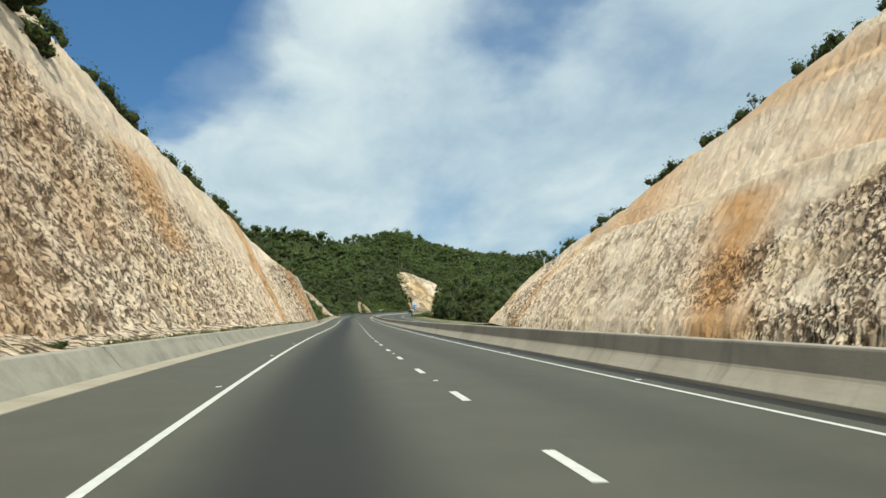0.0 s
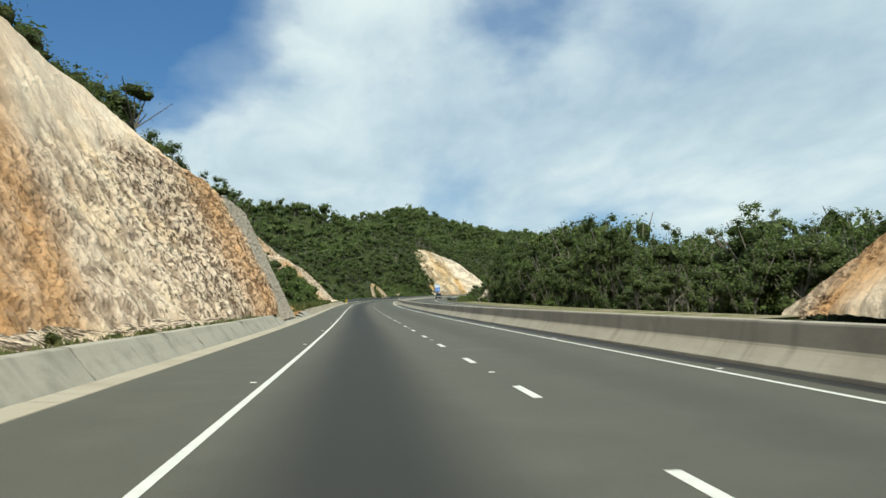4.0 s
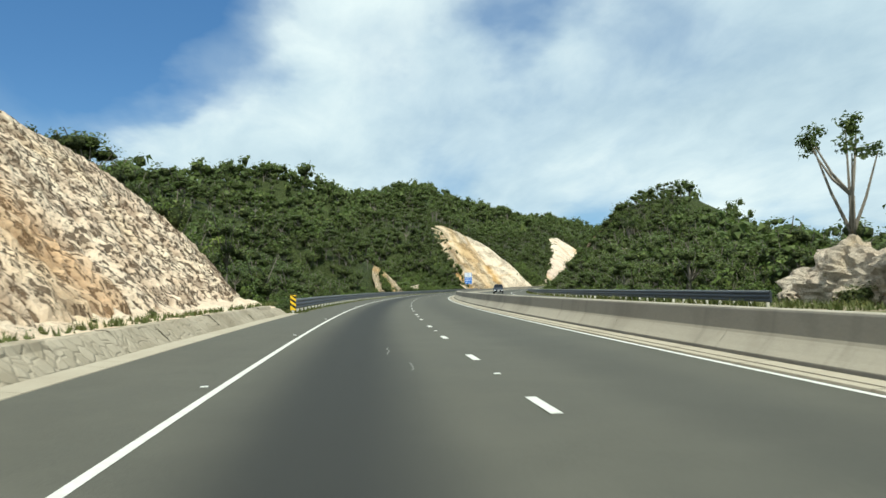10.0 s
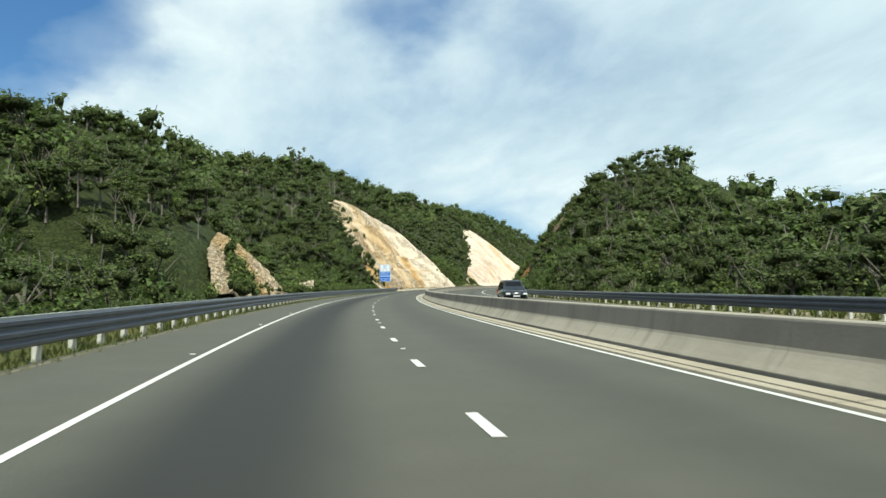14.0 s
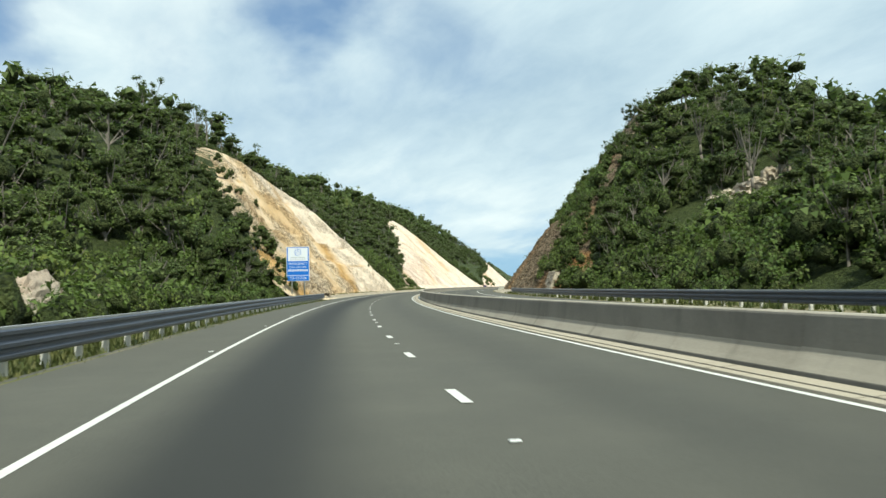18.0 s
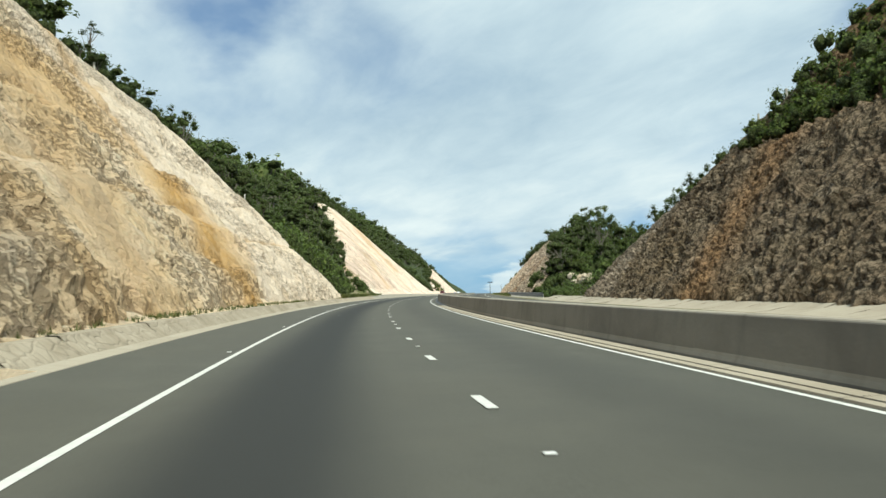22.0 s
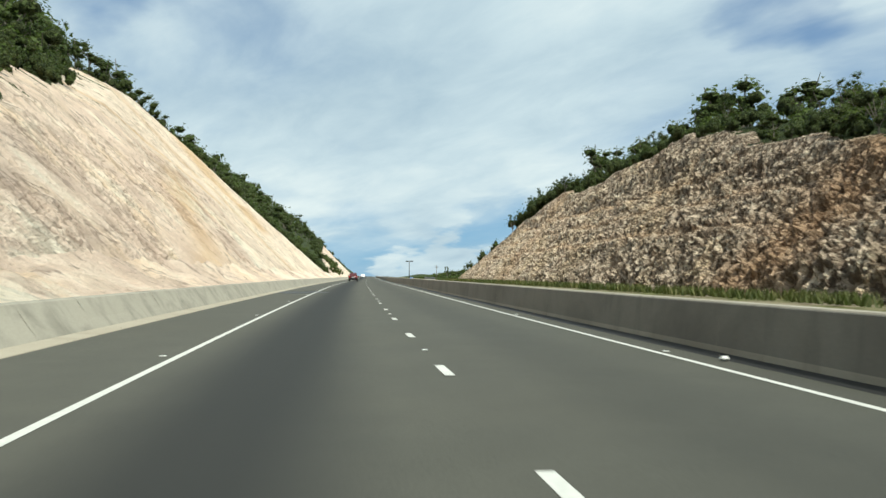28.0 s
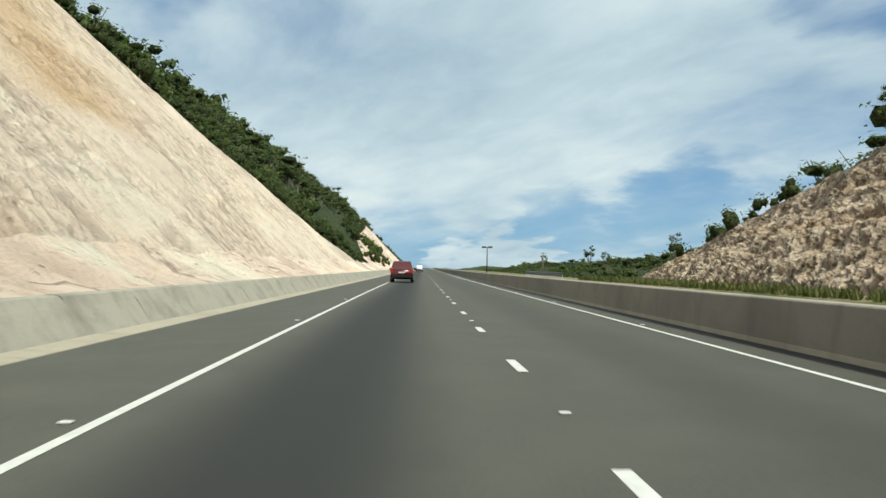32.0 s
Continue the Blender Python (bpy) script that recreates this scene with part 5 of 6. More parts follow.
# thick low growth where the woods come down to the road
thick_l, _, _ = forest_spots("left", 420, (366, 449), (0.4, 14), (1.8, 3.6), 0.2, 1.0, seed=15, spread=(0.5, 0.8))
thick_r, _, _ = forest_spots("right", 420, (400, 462), (0.4, 16), (1.8, 3.6), 0.2, 1.0, seed=16, spread=(0.5, 0.8))
thick_q, _, _ = forest_spots("right", 420, (534, 604), (0.4, 34), (1.3, 3.0), 0.1, 1.0, seed=21, spread=(0.5, 0.8))
thick_e, _, _ = forest_spots("left", 160, (552, 582), (0.2, 14), (1.6, 4.0), 0.1, 1.0, seed=17, spread=(0.5, 0.8))
thick_b, _, _ = forest_spots("left", 300, (152.5, 198), (0.2, 14), (1.8, 4.2), 0.05, 1.0, seed=19, spread=(0.45, 0.7))
plant("scrub", "thick green bushes at the foot of the hill", "scrub", BUSHES, np.concatenate([thick_l, thick_e, thick_b]), [LEAF_BRIGHT, LEAF_CORE, BARK])
plant("scrub", "thick green bushes beside the opposite carriageway", "scrub", BUSHES, np.concatenate([thick_r, thick_q]), [LEAF_BRIGHT, LEAF_CORE, BARK])


def on_face(side, s, h, lift=0.0):
    """A point on a cut face at a height over the road."""
    tab, foot, sign, base = (LEFT, FOOT_L, -1, 0.5) if side == "left" else (RIGHT, FOOT_R, 1, 0.2)
    sl = col(tab, s, 2)
    return place(s, foot + sign * (np.maximum(h - base, 0) / sl - 0.35), h + lift)


def face_spots(side, seed, zones):
    """Shrubs that hold on to a face: zones of station from, to, height from, to, count, size."""
    r = np.random.default_rng(seed)
    out = []
    for s0, s1, h0, h1, n, size in zones:
        s, h = r.uniform(s0, s1, n), r.uniform(h0, h1, n)
        top = col(LEFT if side == "left" else RIGHT, s, 1)
        ok = h < top + 0.6
        p = on_face(side, s[ok], h[ok], -0.25)
        ht = size * r.uniform(0.6, 1.3, ok.sum())
        out.append(np.column_stack([p, ht * r.uniform(0.6, 0.95, ok.sum()), ht]))
    return np.concatenate(out)


plant("face_scrub", "scrub clinging to the rock face", "scrub", BUSHES, face_spots("left", 31, [(34, 41, 14.5, 18, 16, 2.2), (153, 200, 0.6, 5, 150, 1.9), (445, 458, 1, 10, 40, 1.8), (462, 478, 14, 22, 16, 1.5), (335, 362, 4, 6, 10, 1.2), (329, 336, 0.3, 4, 26, 1.6), (331, 336.5, 1.5, 5.5, 14, 1.4), (336, 356, 0.4, 1.4, 14, 0.8), (548, 556, 0.5, 9, 40, 1.4), (539.5, 543.5, 1.0, 7, 16, 0.9), (574, 592, 0.5, 3, 44, 1.5), (196, 206, 0.6, 6, 40, 1.6), (812, 870, 1, 9, 40, 2.2)]), [LEAF_BRIGHT, LEAF_CORE, BARK])
plant("face_scrub", "scrub clinging to the shaded rock face", "scrub", BUSHES, face_spots("right", 32, [(456, 464, 1.5, 9, 40, 1.9), (447, 458, 2.5, 14, 90, 1.7), (457, 472, 8, 20, 60, 2.2), (437, 444, 0.5, 4, 30, 1.6), (455, 478, 9, 24, 130, 2.0), (463, 506, 11.4, 13.6, 110, 1.5), (486, 508, 13, 20, 60, 1.7), (582, 592, 0.5, 6, 25, 1.5)]), [LEAF_BRIGHT, LEAF_CORE, BARK])


# crest shrubs along the top edges of the cuts
def crest(side, s0, s1, n, seed, size):
    r = np.random.default_rng(seed)
    s = r.uniform(s0, s1, n)
    tab, foot, sign = (LEFT, FOOT_L, -1) if side == "left" else (RIGHT, FOOT_R, 1)
    H, sl = col(tab, s, 1), col(tab, s, 2)
    ok = H > 1.0
    s, d = s[ok], (H / sl)[ok] + r.uniform(0.6, 4.0, ok.sum())
    e = foot + sign * d
    land = left_land if side == "left" else right_land
    nat, cut = land(s, d)
    p = place(s, e, np.minimum(nat, cut) - 0.2)
    ht = r.uniform(*size, len(s))
    return np.column_stack([p, ht * r.uniform(0.6, 0.9, len(s)), ht])


rows = np.concatenate([crest("left", 0, 142, 150, 41, (1.0, 2.5)), crest("left", 205, 250, 26, 42, (0.8, 2.0)), crest("left", 455, 560, 80, 43, (1.2, 2.6)), crest("left", 600, 800, 130, 44, (1.2, 3.0)), crest("left", 830, 1040, 60, 48, (1.5, 3.5))])
plant("crest_scrub", "dark shrubs along the top edge of the cut", "scrub", BUSHES, rows, [LEAF_DARK, LEAF_CORE, BARK])
rows = np.concatenate([crest("right", 10, 112, 120, 45, (0.9, 2.2)), crest("right", 480, 532, 46, 46, (1.0, 2.4)), crest("right", 590, 660, 70, 47, (1.1, 2.4)), crest("right", 655, 702, 40, 50, (1.6, 3.2)), crest("right", 698, 720, 30, 51, (2.4, 4.2)), crest("right", 716, 745, 20, 49, (1.2, 2.5))])
plant("crest_scrub", "dark shrubs along the top edge of the cut", "scrub", BUSHES, rows, [LEAF_DARK, LEAF_CORE, BARK])


# ---- guardrails ----
RAIL = [(0.0, 0.27), (0.05, 0.31), (0.05, 0.36), (0.0, 0.40), (0.0, 0.45), (0.055, 0.49), (0.055, 0.55), (0.0, 0.60), (0.0, 0.65), (0.05, 0.69), (0.05, 0.75), (0.0, 0.79), (-0.012, 0.79), (-0.012, 0.27)]


def guardrail(side, e, s0, s1, label, low=0.0):
    """Steel beam on whitewashed posts; side is +1 where the beam faces to the right."""
    g = tagged(new("guardrail"), label, "guardrail")
    bm = bmesh.new()
    box(bm, -0.07, 0.07, -0.06, 0.06, -0.25, 0.62, 0.012)
    post_mesh = None
    for s in np.arange(s0, s1, 1.8):
        m = stand(s, e - side * 0.12, low)
        if post_mesh is None:
            ob = part("post", bm, POST_WHITE, g, "whitewashed square post")
            post_mesh, ob.matrix_basis = ob.data, m
        else:
            piece("post", post_mesh, g, m)
    for s in np.arange(s0 - 0.5, s1, 3.6):
        t = min(s + 3.64, s1 + 0.5)
        ob = sweep("beam", STEEL, s, t, 1.8, [(e + side * x, h + low) for x, h in RAIL], g)
        # added pale strip stands in for sky reflected along the top of the beam
        sweep("top_edge", STEEL_SKYLIT, s, t, 1.8, [(e + side * x, h + low) for x, h in ((0.012, 0.775), (0.018, 0.825), (-0.02, 0.83), (-0.025, 0.78))], ob)
    for s in (s0 - 0.5, s1 + 0.3):
        bm = bmesh.new()
        box(bm, -0.03, 0.07, -0.06, 0.06, 0.26, 0.80, 0.02)
        part("end_shoe", bm, STEEL, g).matrix_basis = stand(s, e, low)
    return g


guardrail(1, -2.9, 239.5, 449.5, "dull steel guardrail on short white posts beside the shoulder", -0.08)
guardrail(-1, 20.4, 232.0, 463.5, "dull steel guardrail beyond the opposite carriageway")
guardrail(-1, 20.9, 541.5, 600.0, "short steel guardrail beyond the opposite carriageway")
guardrail(-1, 20.9, 772.0, 806.0, "far steel guardrail at the top of the rise")

# ---- hazard marker at the start of the guardrail ----
marker = tagged(new("hazard_marker"), "yellow and black striped hazard marker at the guardrail end", "road marker")
marker.matrix_basis = stand(237.6, -2.75)
bm = bmesh.new()
box(bm, -0.15, 0.15, 0.0, 0.02, 0.16, 0.96, 0.005)
part("plate", bm, YELLOW, marker)
bm = bmesh.new()
box(bm, -0.035, 0.035, 0.02, 0.07, -0.2, 0.9, 0.006)
part("post", bm, POST_WHITE, marker)
for k in range(3):
    z = 0.22 + k * 0.27
    bm = bmesh.new()
    vs = [bm.verts.new(p) for p in ((-0.145, -0.003, z + 0.20), (0.145, -0.003, z), (0.145, -0.003, z + 0.13), (-0.145, -0.003, z + 0.33 if k < 2 else 0.955))]
    bm.faces.new(vs)
    part("stripe", bm, BLACK, marker, "black diagonal stripe")


# ---- emergency call sign ----
def lettering(text, width, height, mat, parent, x, z):
    """Flat letters that face the oncoming driver."""
    cu = bpy.data.curves.new("lettering", "FONT")
    cu.body, cu.align_x, cu.align_y, cu.size, cu.extrude = text, "CENTER", "CENTER", 1.0, 0.004
    tmp = new("lettering", cu)
    me = bpy.data.meshes.new_from_object(tmp.evaluated_get(bpy.context.evaluated_depsgraph_get()))
    bpy.data.objects.remove(tmp)
    co = np.empty(len(me.vertices) * 3, np.float32)
    me.vertices.foreach_get("co", co)
    co = co.reshape(-1, 3)
    co[:, 0] *= width / (co[:, 0].max() - co[:, 0].min())
    co[:, 1] *= height / (co[:, 1].max() - co[:, 1].min())
    me.vertices.foreach_set("co", co.ravel())
    me.materials.clear()
    me.materials.append(mat)
    ob = new("lettering", me)
    ob.parent = parent
    ob.matrix_basis = pose(x, -0.05, z, 90, 0, 0)
    return tagged(ob, "lettering reading " + text.lower())


sign = tagged(new("road_sign"), "tall blue and white emergency telephone sign on two posts", "road sign")
sign.matrix_basis = stand(446.5, -5.3, 0.0, 4.0)
bm = bmesh.new()
box(bm, -1.24, 1.24, -0.03, 0.03, 2.2, 6.0, 0.02)
part("panel", bm, SIGN_WHITE, sign, "white-edged panel")
for name, x0, x1, z0, z1, mat in (("field", -1.19, 1.19, 2.86, 4.42, SIGN_BLUE), ("field", -1.19, 1.19, 2.25, 2.80, SIGN_BLUE), ("side_band", -1.19, -1.08, 4.42, 5.95, SIGN_BLUE), ("side_band", 1.08, 1.19, 4.42, 5.95, SIGN_BLUE), ("top_band", -1.08, 1.08, 5.89, 5.95, SIGN_BLUE)):
    bm = bmesh.new()
    box(bm, x0, x1, -0.041, -0.031, z0, z1)
    part(name, bm, mat, sign, "blue reflective field")
ring = bmesh.new()
for k in range(28):
    a, b = k * math.tau / 28, (k + 1) * math.tau / 28
    if k % 7 in (0,):
        continue
    ring.faces.new([ring.verts.new((r * math.cos(q), -0.044, 5.38 + r * math.sin(q))) for r, q in ((0.315, a), (0.365, a), (0.365, b), (0.315, b))])
part("emblem", ring, SIGN_BLUE, sign, "round blue emblem")
star = bmesh.new()
for k in range(4):
    a = k * math.pi / 2 + 0.06
    p = lambda r, q: (r * math.cos(q), -0.044, 5.38 + r * math.sin(q))
    star.faces.new([star.verts.new(p(0.48, a)), star.verts.new(p(0.12, a + 0.4)), star.verts.new(p(0.17, a + 0.785)), star.verts.new(p(0.06, a + 0.15))])
part("emblem_star", star, SIGN_BLUE, sign, "four-pointed blue star")
for z, xs in ((4.80, (-0.72, -0.58, -0.44, -0.30, -0.16, 0.10, 0.25, 0.40, 0.55, 0.70)), (4.60, (-0.75, -0.5, -0.25, 0.0, 0.25, 0.5, 0.75))):
    for x in xs:
        bm = bmesh.new()
        box(bm, x - 0.045, x + 0.045, -0.046, -0.041, z - 0.05, z + 0.05)
        part("text_bar", bm, POLE, sign, "grey bar of small writing")
lettering("EMERGENCY", 2.0, 0.27, SIGN_WHITE, sign, 0.0, 4.10)
lettering("CALL TOLL FREE", 1.82, 0.17, SIGN_WHITE, sign, 0.0, 3.74)
for x in np.linspace(-0.98, 0.98, 12):
    bm = bmesh.new()
    box(bm, x - 0.06, x + 0.06, -0.046, -0.041, 3.28, 3.50)
    part("text_bar", bm, SIGN_WHITE, sign, "white bar of writing")
lettering("T3-12.7-N", 1.8, 0.30, SIGN_WHITE, sign, 0.0, 2.53)
for x in (-0.68, 0.68):
    bm = bmesh.new()
    tube(bm, (x, 0.08, -0.4), (x, 0.08, 5.7), 0.07, n=12)
    part("post", bm, POLE, sign, "round grey steel post", smooth=True)
    for z in (2.6, 4.0, 5.4):
        bm = bmesh.new()
        box(bm, x - 0.11, x + 0.11, 0.0, 0.06, z - 0.03, z + 0.03, 0.005)
        part("bracket", bm, POLE, sign)

# ---- small blue sign on the barrier ----
small = tagged(new("kilometre_sign"), "small blue sign plate on top of the concrete barrier", "road sign")
small.matrix_basis = stand(662.7, 8.38, 0.74)
bm = bmesh.new()
box(bm, -0.18, 0.18, -0.008, 0.008, 0.03, 0.20, 0.006)
part("panel", bm, SIGN_BLUE, small)
for z, x0, x1 in ((0.15, -0.12, 0.12), (0.08, -0.08, 0.13)):
    bm = bmesh.new()
    box(bm, x0, x1, -0.014, -0.009, z - 0.013, z + 0.013)
    part("text_bar", bm, SIGN_WHITE, small, "white bar of writing")
for x in (-0.15, 0.15):
    bm = bmesh.new()
    box(bm, x - 0.02, x + 0.02, 0.009, 0.025, 0.0, 0.17, 0.004)
    part("bracket", bm, POLE, small)

# ---- white marker posts on the crests ----
bm = bmesh.new()
box(bm, -0.07, 0.07, -0.07, 0.07, -0.6, 1.15, 0.015)
first = None
for side, s, extra in (("left", 128.5, -0.5), ("left", 126.0, -0.5), ("left", 213.0, 0.5), ("left", 199.0, 0.5), ("left", 552.5, 0.4), ("left", 545.0, 0.4), ("right", 98.5, 0.5), ("right", 506.0, 0.4), ("right", 509.0, 0.4), ("left", 520.0, 0.4)):
    tab = LEFT if side == "left" else RIGHT
    d = float(col(tab, s, 1) / col(tab, s, 2)) + extra
    land = left_land if side == "left" else right_land
    nat, cut = land(np.array([s]), np.array([d]))
    e = FOOT_L - d if side == "left" else FOOT_R + d
    m = stand(s, e, float(min(nat[0], cut[0])), random.uniform(-8, 8))
    if first is None:
        first = tagged(part("marker_post", bm, POST_WHITE, None), "short white concrete post on the edge of the cut", "post", "boundary posts")
        first.matrix_basis = m
    else:
        copy_thing(first, m)

# ---- stone facing at the end of the first cut ----
wall = tagged(new("stone_facing"), "battered facing wall of rough beige-grey stones", "wall", kind="structure")
r = np.random.default_rng(9)


def stone_mesh(bm, w0, h0, rr):
    q = bmesh.ops.create_cube(bm, size=1.0)["verts"]
    for v in q:
        v.co.x *= w0 * rr.uniform(0.82, 1.0)
        v.co.z *= h0 * rr.uniform(0.78, 1.0)
        v.co.y *= 0.2 * rr.uniform(0.7, 1.1)
        v.co += Vector(rr.uniform(-0.035, 0.035, 3))
    return q


stones = []
for k in range(8):
    bm = bmesh.new()
    stone_mesh(bm, 0.40, 0.20, r)
    bmesh.ops.bevel(bm, geom=bm.edges[:], offset=0.03, segments=1, affect="EDGES")
    me = bpy.data.meshes.new("stone")
    bm.to_mesh(me)
    bm.free()
    me.materials.append(STONE)
    stones.append(me)


def facing(owner, side, s0, s1, foot, top, slope, deep, singles):
    """Battered wall of rough stones between two stations, with mortared ends and a weedy top."""
    out = -1 if side == "left" else 1

    def front(h):
        return foot + out * (np.asarray(h, float) - 0.25) / slope

    lean = math.degrees(math.atan(1 / slope))
    rest_v, rest_f, o, count = [], [], 0, 0
    for j in range(int(top / 0.168)):
        h = 0.22 + j * 0.168
        for i in range(int((s1 - s0) / 0.36)):
            s = s0 + 0.18 + (i + (0.25 if j % 2 else 0.0)) * 0.36
            me = stones[int(r.integers(8))]
            m = stand(s + float(r.uniform(-0.05, 0.05)), float(front(h)) - out * 0.03 + float(r.uniform(-0.03, 0.03)), h + float(r.uniform(-0.03, 0.03)), -out * 90 + float(r.uniform(-6, 6))) @ pose(0, 0, 0, -lean + float(r.uniform(-7, 7)), float(r.uniform(-9, 9)), 0)
            count += 1
            if count <= singles:
                piece("stone", me, owner, m)
                continue
            for p in me.polygons:
                ids = list(p.vertices)
                for q in range(1, len(ids) - 1):
                    rest_f.append((ids[0] + o, ids[q] + o, ids[q + 1] + o))
            rest_v.append(np.array([m @ v.co for v in me.vertices]))
            o += len(me.vertices)
    if rest_v:
        tagged(mesh_object("upper_stones", np.concatenate(rest_v), rest_f, STONE, owner), "upper courses of rough grey stones", kind="stuff")
    hh = np.linspace(-0.1, top, 12)
    HH, SS = np.meshgrid(hh, np.linspace(s0, s1, 9), indexing="ij")
    mesh_object("mortar", place(SS, front(HH), HH).reshape(-1, 3), grid_faces(12, 9), CONCRETE, owner, "mortar behind the stones", uv=np.stack([SS, HH], -1).reshape(-1, 2))
    HH, QQ = np.meshgrid(hh, np.linspace(0, 1, 6), indexing="ij")
    E = front(HH) - out * 0.08 + out * QQ * deep
    for side_s in (s0 - 0.06, s1 + 0.06):
        mesh_object("end_face", place(side_s, E, HH).reshape(-1, 3), grid_faces(12, 6), RUBBLE_PALE, owner, "pale mortared rubble end of the facing", uv=np.stack([E, HH], -1).reshape(-1, 2))
    SS, QQ = np.meshgrid(np.linspace(s0 - 0.06, s1 + 0.06, 13), np.linspace(0, 1, 6), indexing="ij")
    mesh_object("coping", place(SS, front(top) - out * 0.1 + out * QQ * (deep + 1.3), top + 0.06 + QQ * 0.8).reshape(-1, 3), grid_faces(13, 6), VERGE, owner, "earth and weeds along the top of the facing", uv=np.stack([SS, QQ * 5.5], -1).reshape(-1, 2))


facing(wall, "left", 124.4, 134.1, -3.52, 7.9, 2.15, 4.0, 300)
wall = tagged(new("stone_facing"), "low facing wall of grey stones with a pale mortared end", "wall", kind="structure")
facing(wall, "right", 448.4, 452.8, 22.9, 2.6, 2.8, 0.9, 300)


# ---- studs on the road ----
bm = bmesh.new()
box(bm, -0.05, 0.05, -0.03, 0.03, 0.0, 0.016, 0.006)
stud = None
for k in range(0, 68):
    for e, off in ((3.65, PITCH / 2), (-0.22, PITCH * 0.4), (7.42, PITCH * 0.4)):
        s = 0.6 + k * 2 * PITCH + off
        if e > 7 and 199 < s < 507:
            continue
        m = stand(s, e, 0.004)
        if stud is None:
            stud = tagged(part("road_stud", bm, PAINT_STUD, None), "small white reflective stud on the asphalt", "road stud", "road studs")
            stud.matrix_basis = m
        else:
            copy_thing(stud, m)


# ---- stains and tar on the asphalt ----
def blotch(s, e, ls, le, seed, mat=STAIN_AND_STRIP, lift=0.004):
    rr = np.random.default_rng(seed)
    n = 26
    a = np.linspace(0, math.tau, n, endpoint=False)
    k = 0.7 + 0.35 * rr.normal(size=n).cumsum() / 4
    k = np.clip((k + np.roll(k, 1) + np.roll(k, -1)) / 3, 0.35, 1.3)
    V = np.concatenate([place(s, e, lift)[None], place(s + ls * k * np.cos(a), e + le * k * np.sin(a), lift)])
    F = [(0, 1 + i, 1 + (i + 1) % n) for i in range(n)]
    return mesh_object("stain", V, F, mat, road, "dark oily stain")


for q, (s, e, ls, le) in enumerate(((632.9, -1.2, 1.4, 1.1), (634.2, -1.4, 0.8, 0.22), (633.5, -1.9, 0.6, 0.2), (632.6, 0.2, 0.7, 0.6), (149.0, -1.2, 2.2, 0.16), (144.2, -1.5, 0.9, 0.14), (153.0, -0.9, 2.6, 0.12), (488.0, 1.1, 0.7, 0.08), (545.5, -1.3, 1.4, 0.15))):
    blotch(s, e, ls, le, 60 + q)
blotch(631.6, -0.9, 3.0, 1.6, 83, lift=0.009)
blotch(634.5, -0.3, 2.2, 1.0, 84, lift=0.012)
PATCH = plain("grey_patch", (0.17, 0.17, 0.155), 0.85, vary=0.5, scale=5.0)
for q, (s, e, ls) in enumerate(((130.5, 1.6, 1.2), (131.6, 1.7, 0.8), (212.0, 2.3, 0.8), (209.0, 2.45, 0.6), (541.0, 3.3, 1.2), (539.4, 3.5, 1.0), (60.5, 2.2, 0.8), (482.0, 2.9, 0.7))):
    x = np.linspace(-ls, ls, 14)
    mid = e + fbm(x * 0.9, 0.3 * q, 1.0, 3, 90 + q) * 0.5
    V = np.concatenate([place(s + x, mid - 0.014, 0.005), place(s + x, mid + 0.014, 0.005)])
    mesh_object("scratch", V, [(i, i + 1, i + 15, i + 14) for i in range(13)], PATCH, road, "thin pale scratch")


# ---- vehicles ----
def loft(bm, rings):
    """Closed body from rings of points."""
    vs = [[bm.verts.new(p) for p in ring] for ring in rings]
    n = len(vs[0])
    for a, b in zip(vs[:-1], vs[1:]):
        for i in range(n):
            bm.faces.new((a[i], a[(i + 1) % n], b[(i + 1) % n], b[i]))
    bm.faces.new(vs[0][::-1])
    bm.faces.new(vs[-1])
    bmesh.ops.recalc_face_normals(bm, faces=bm.faces[:])
    return bm


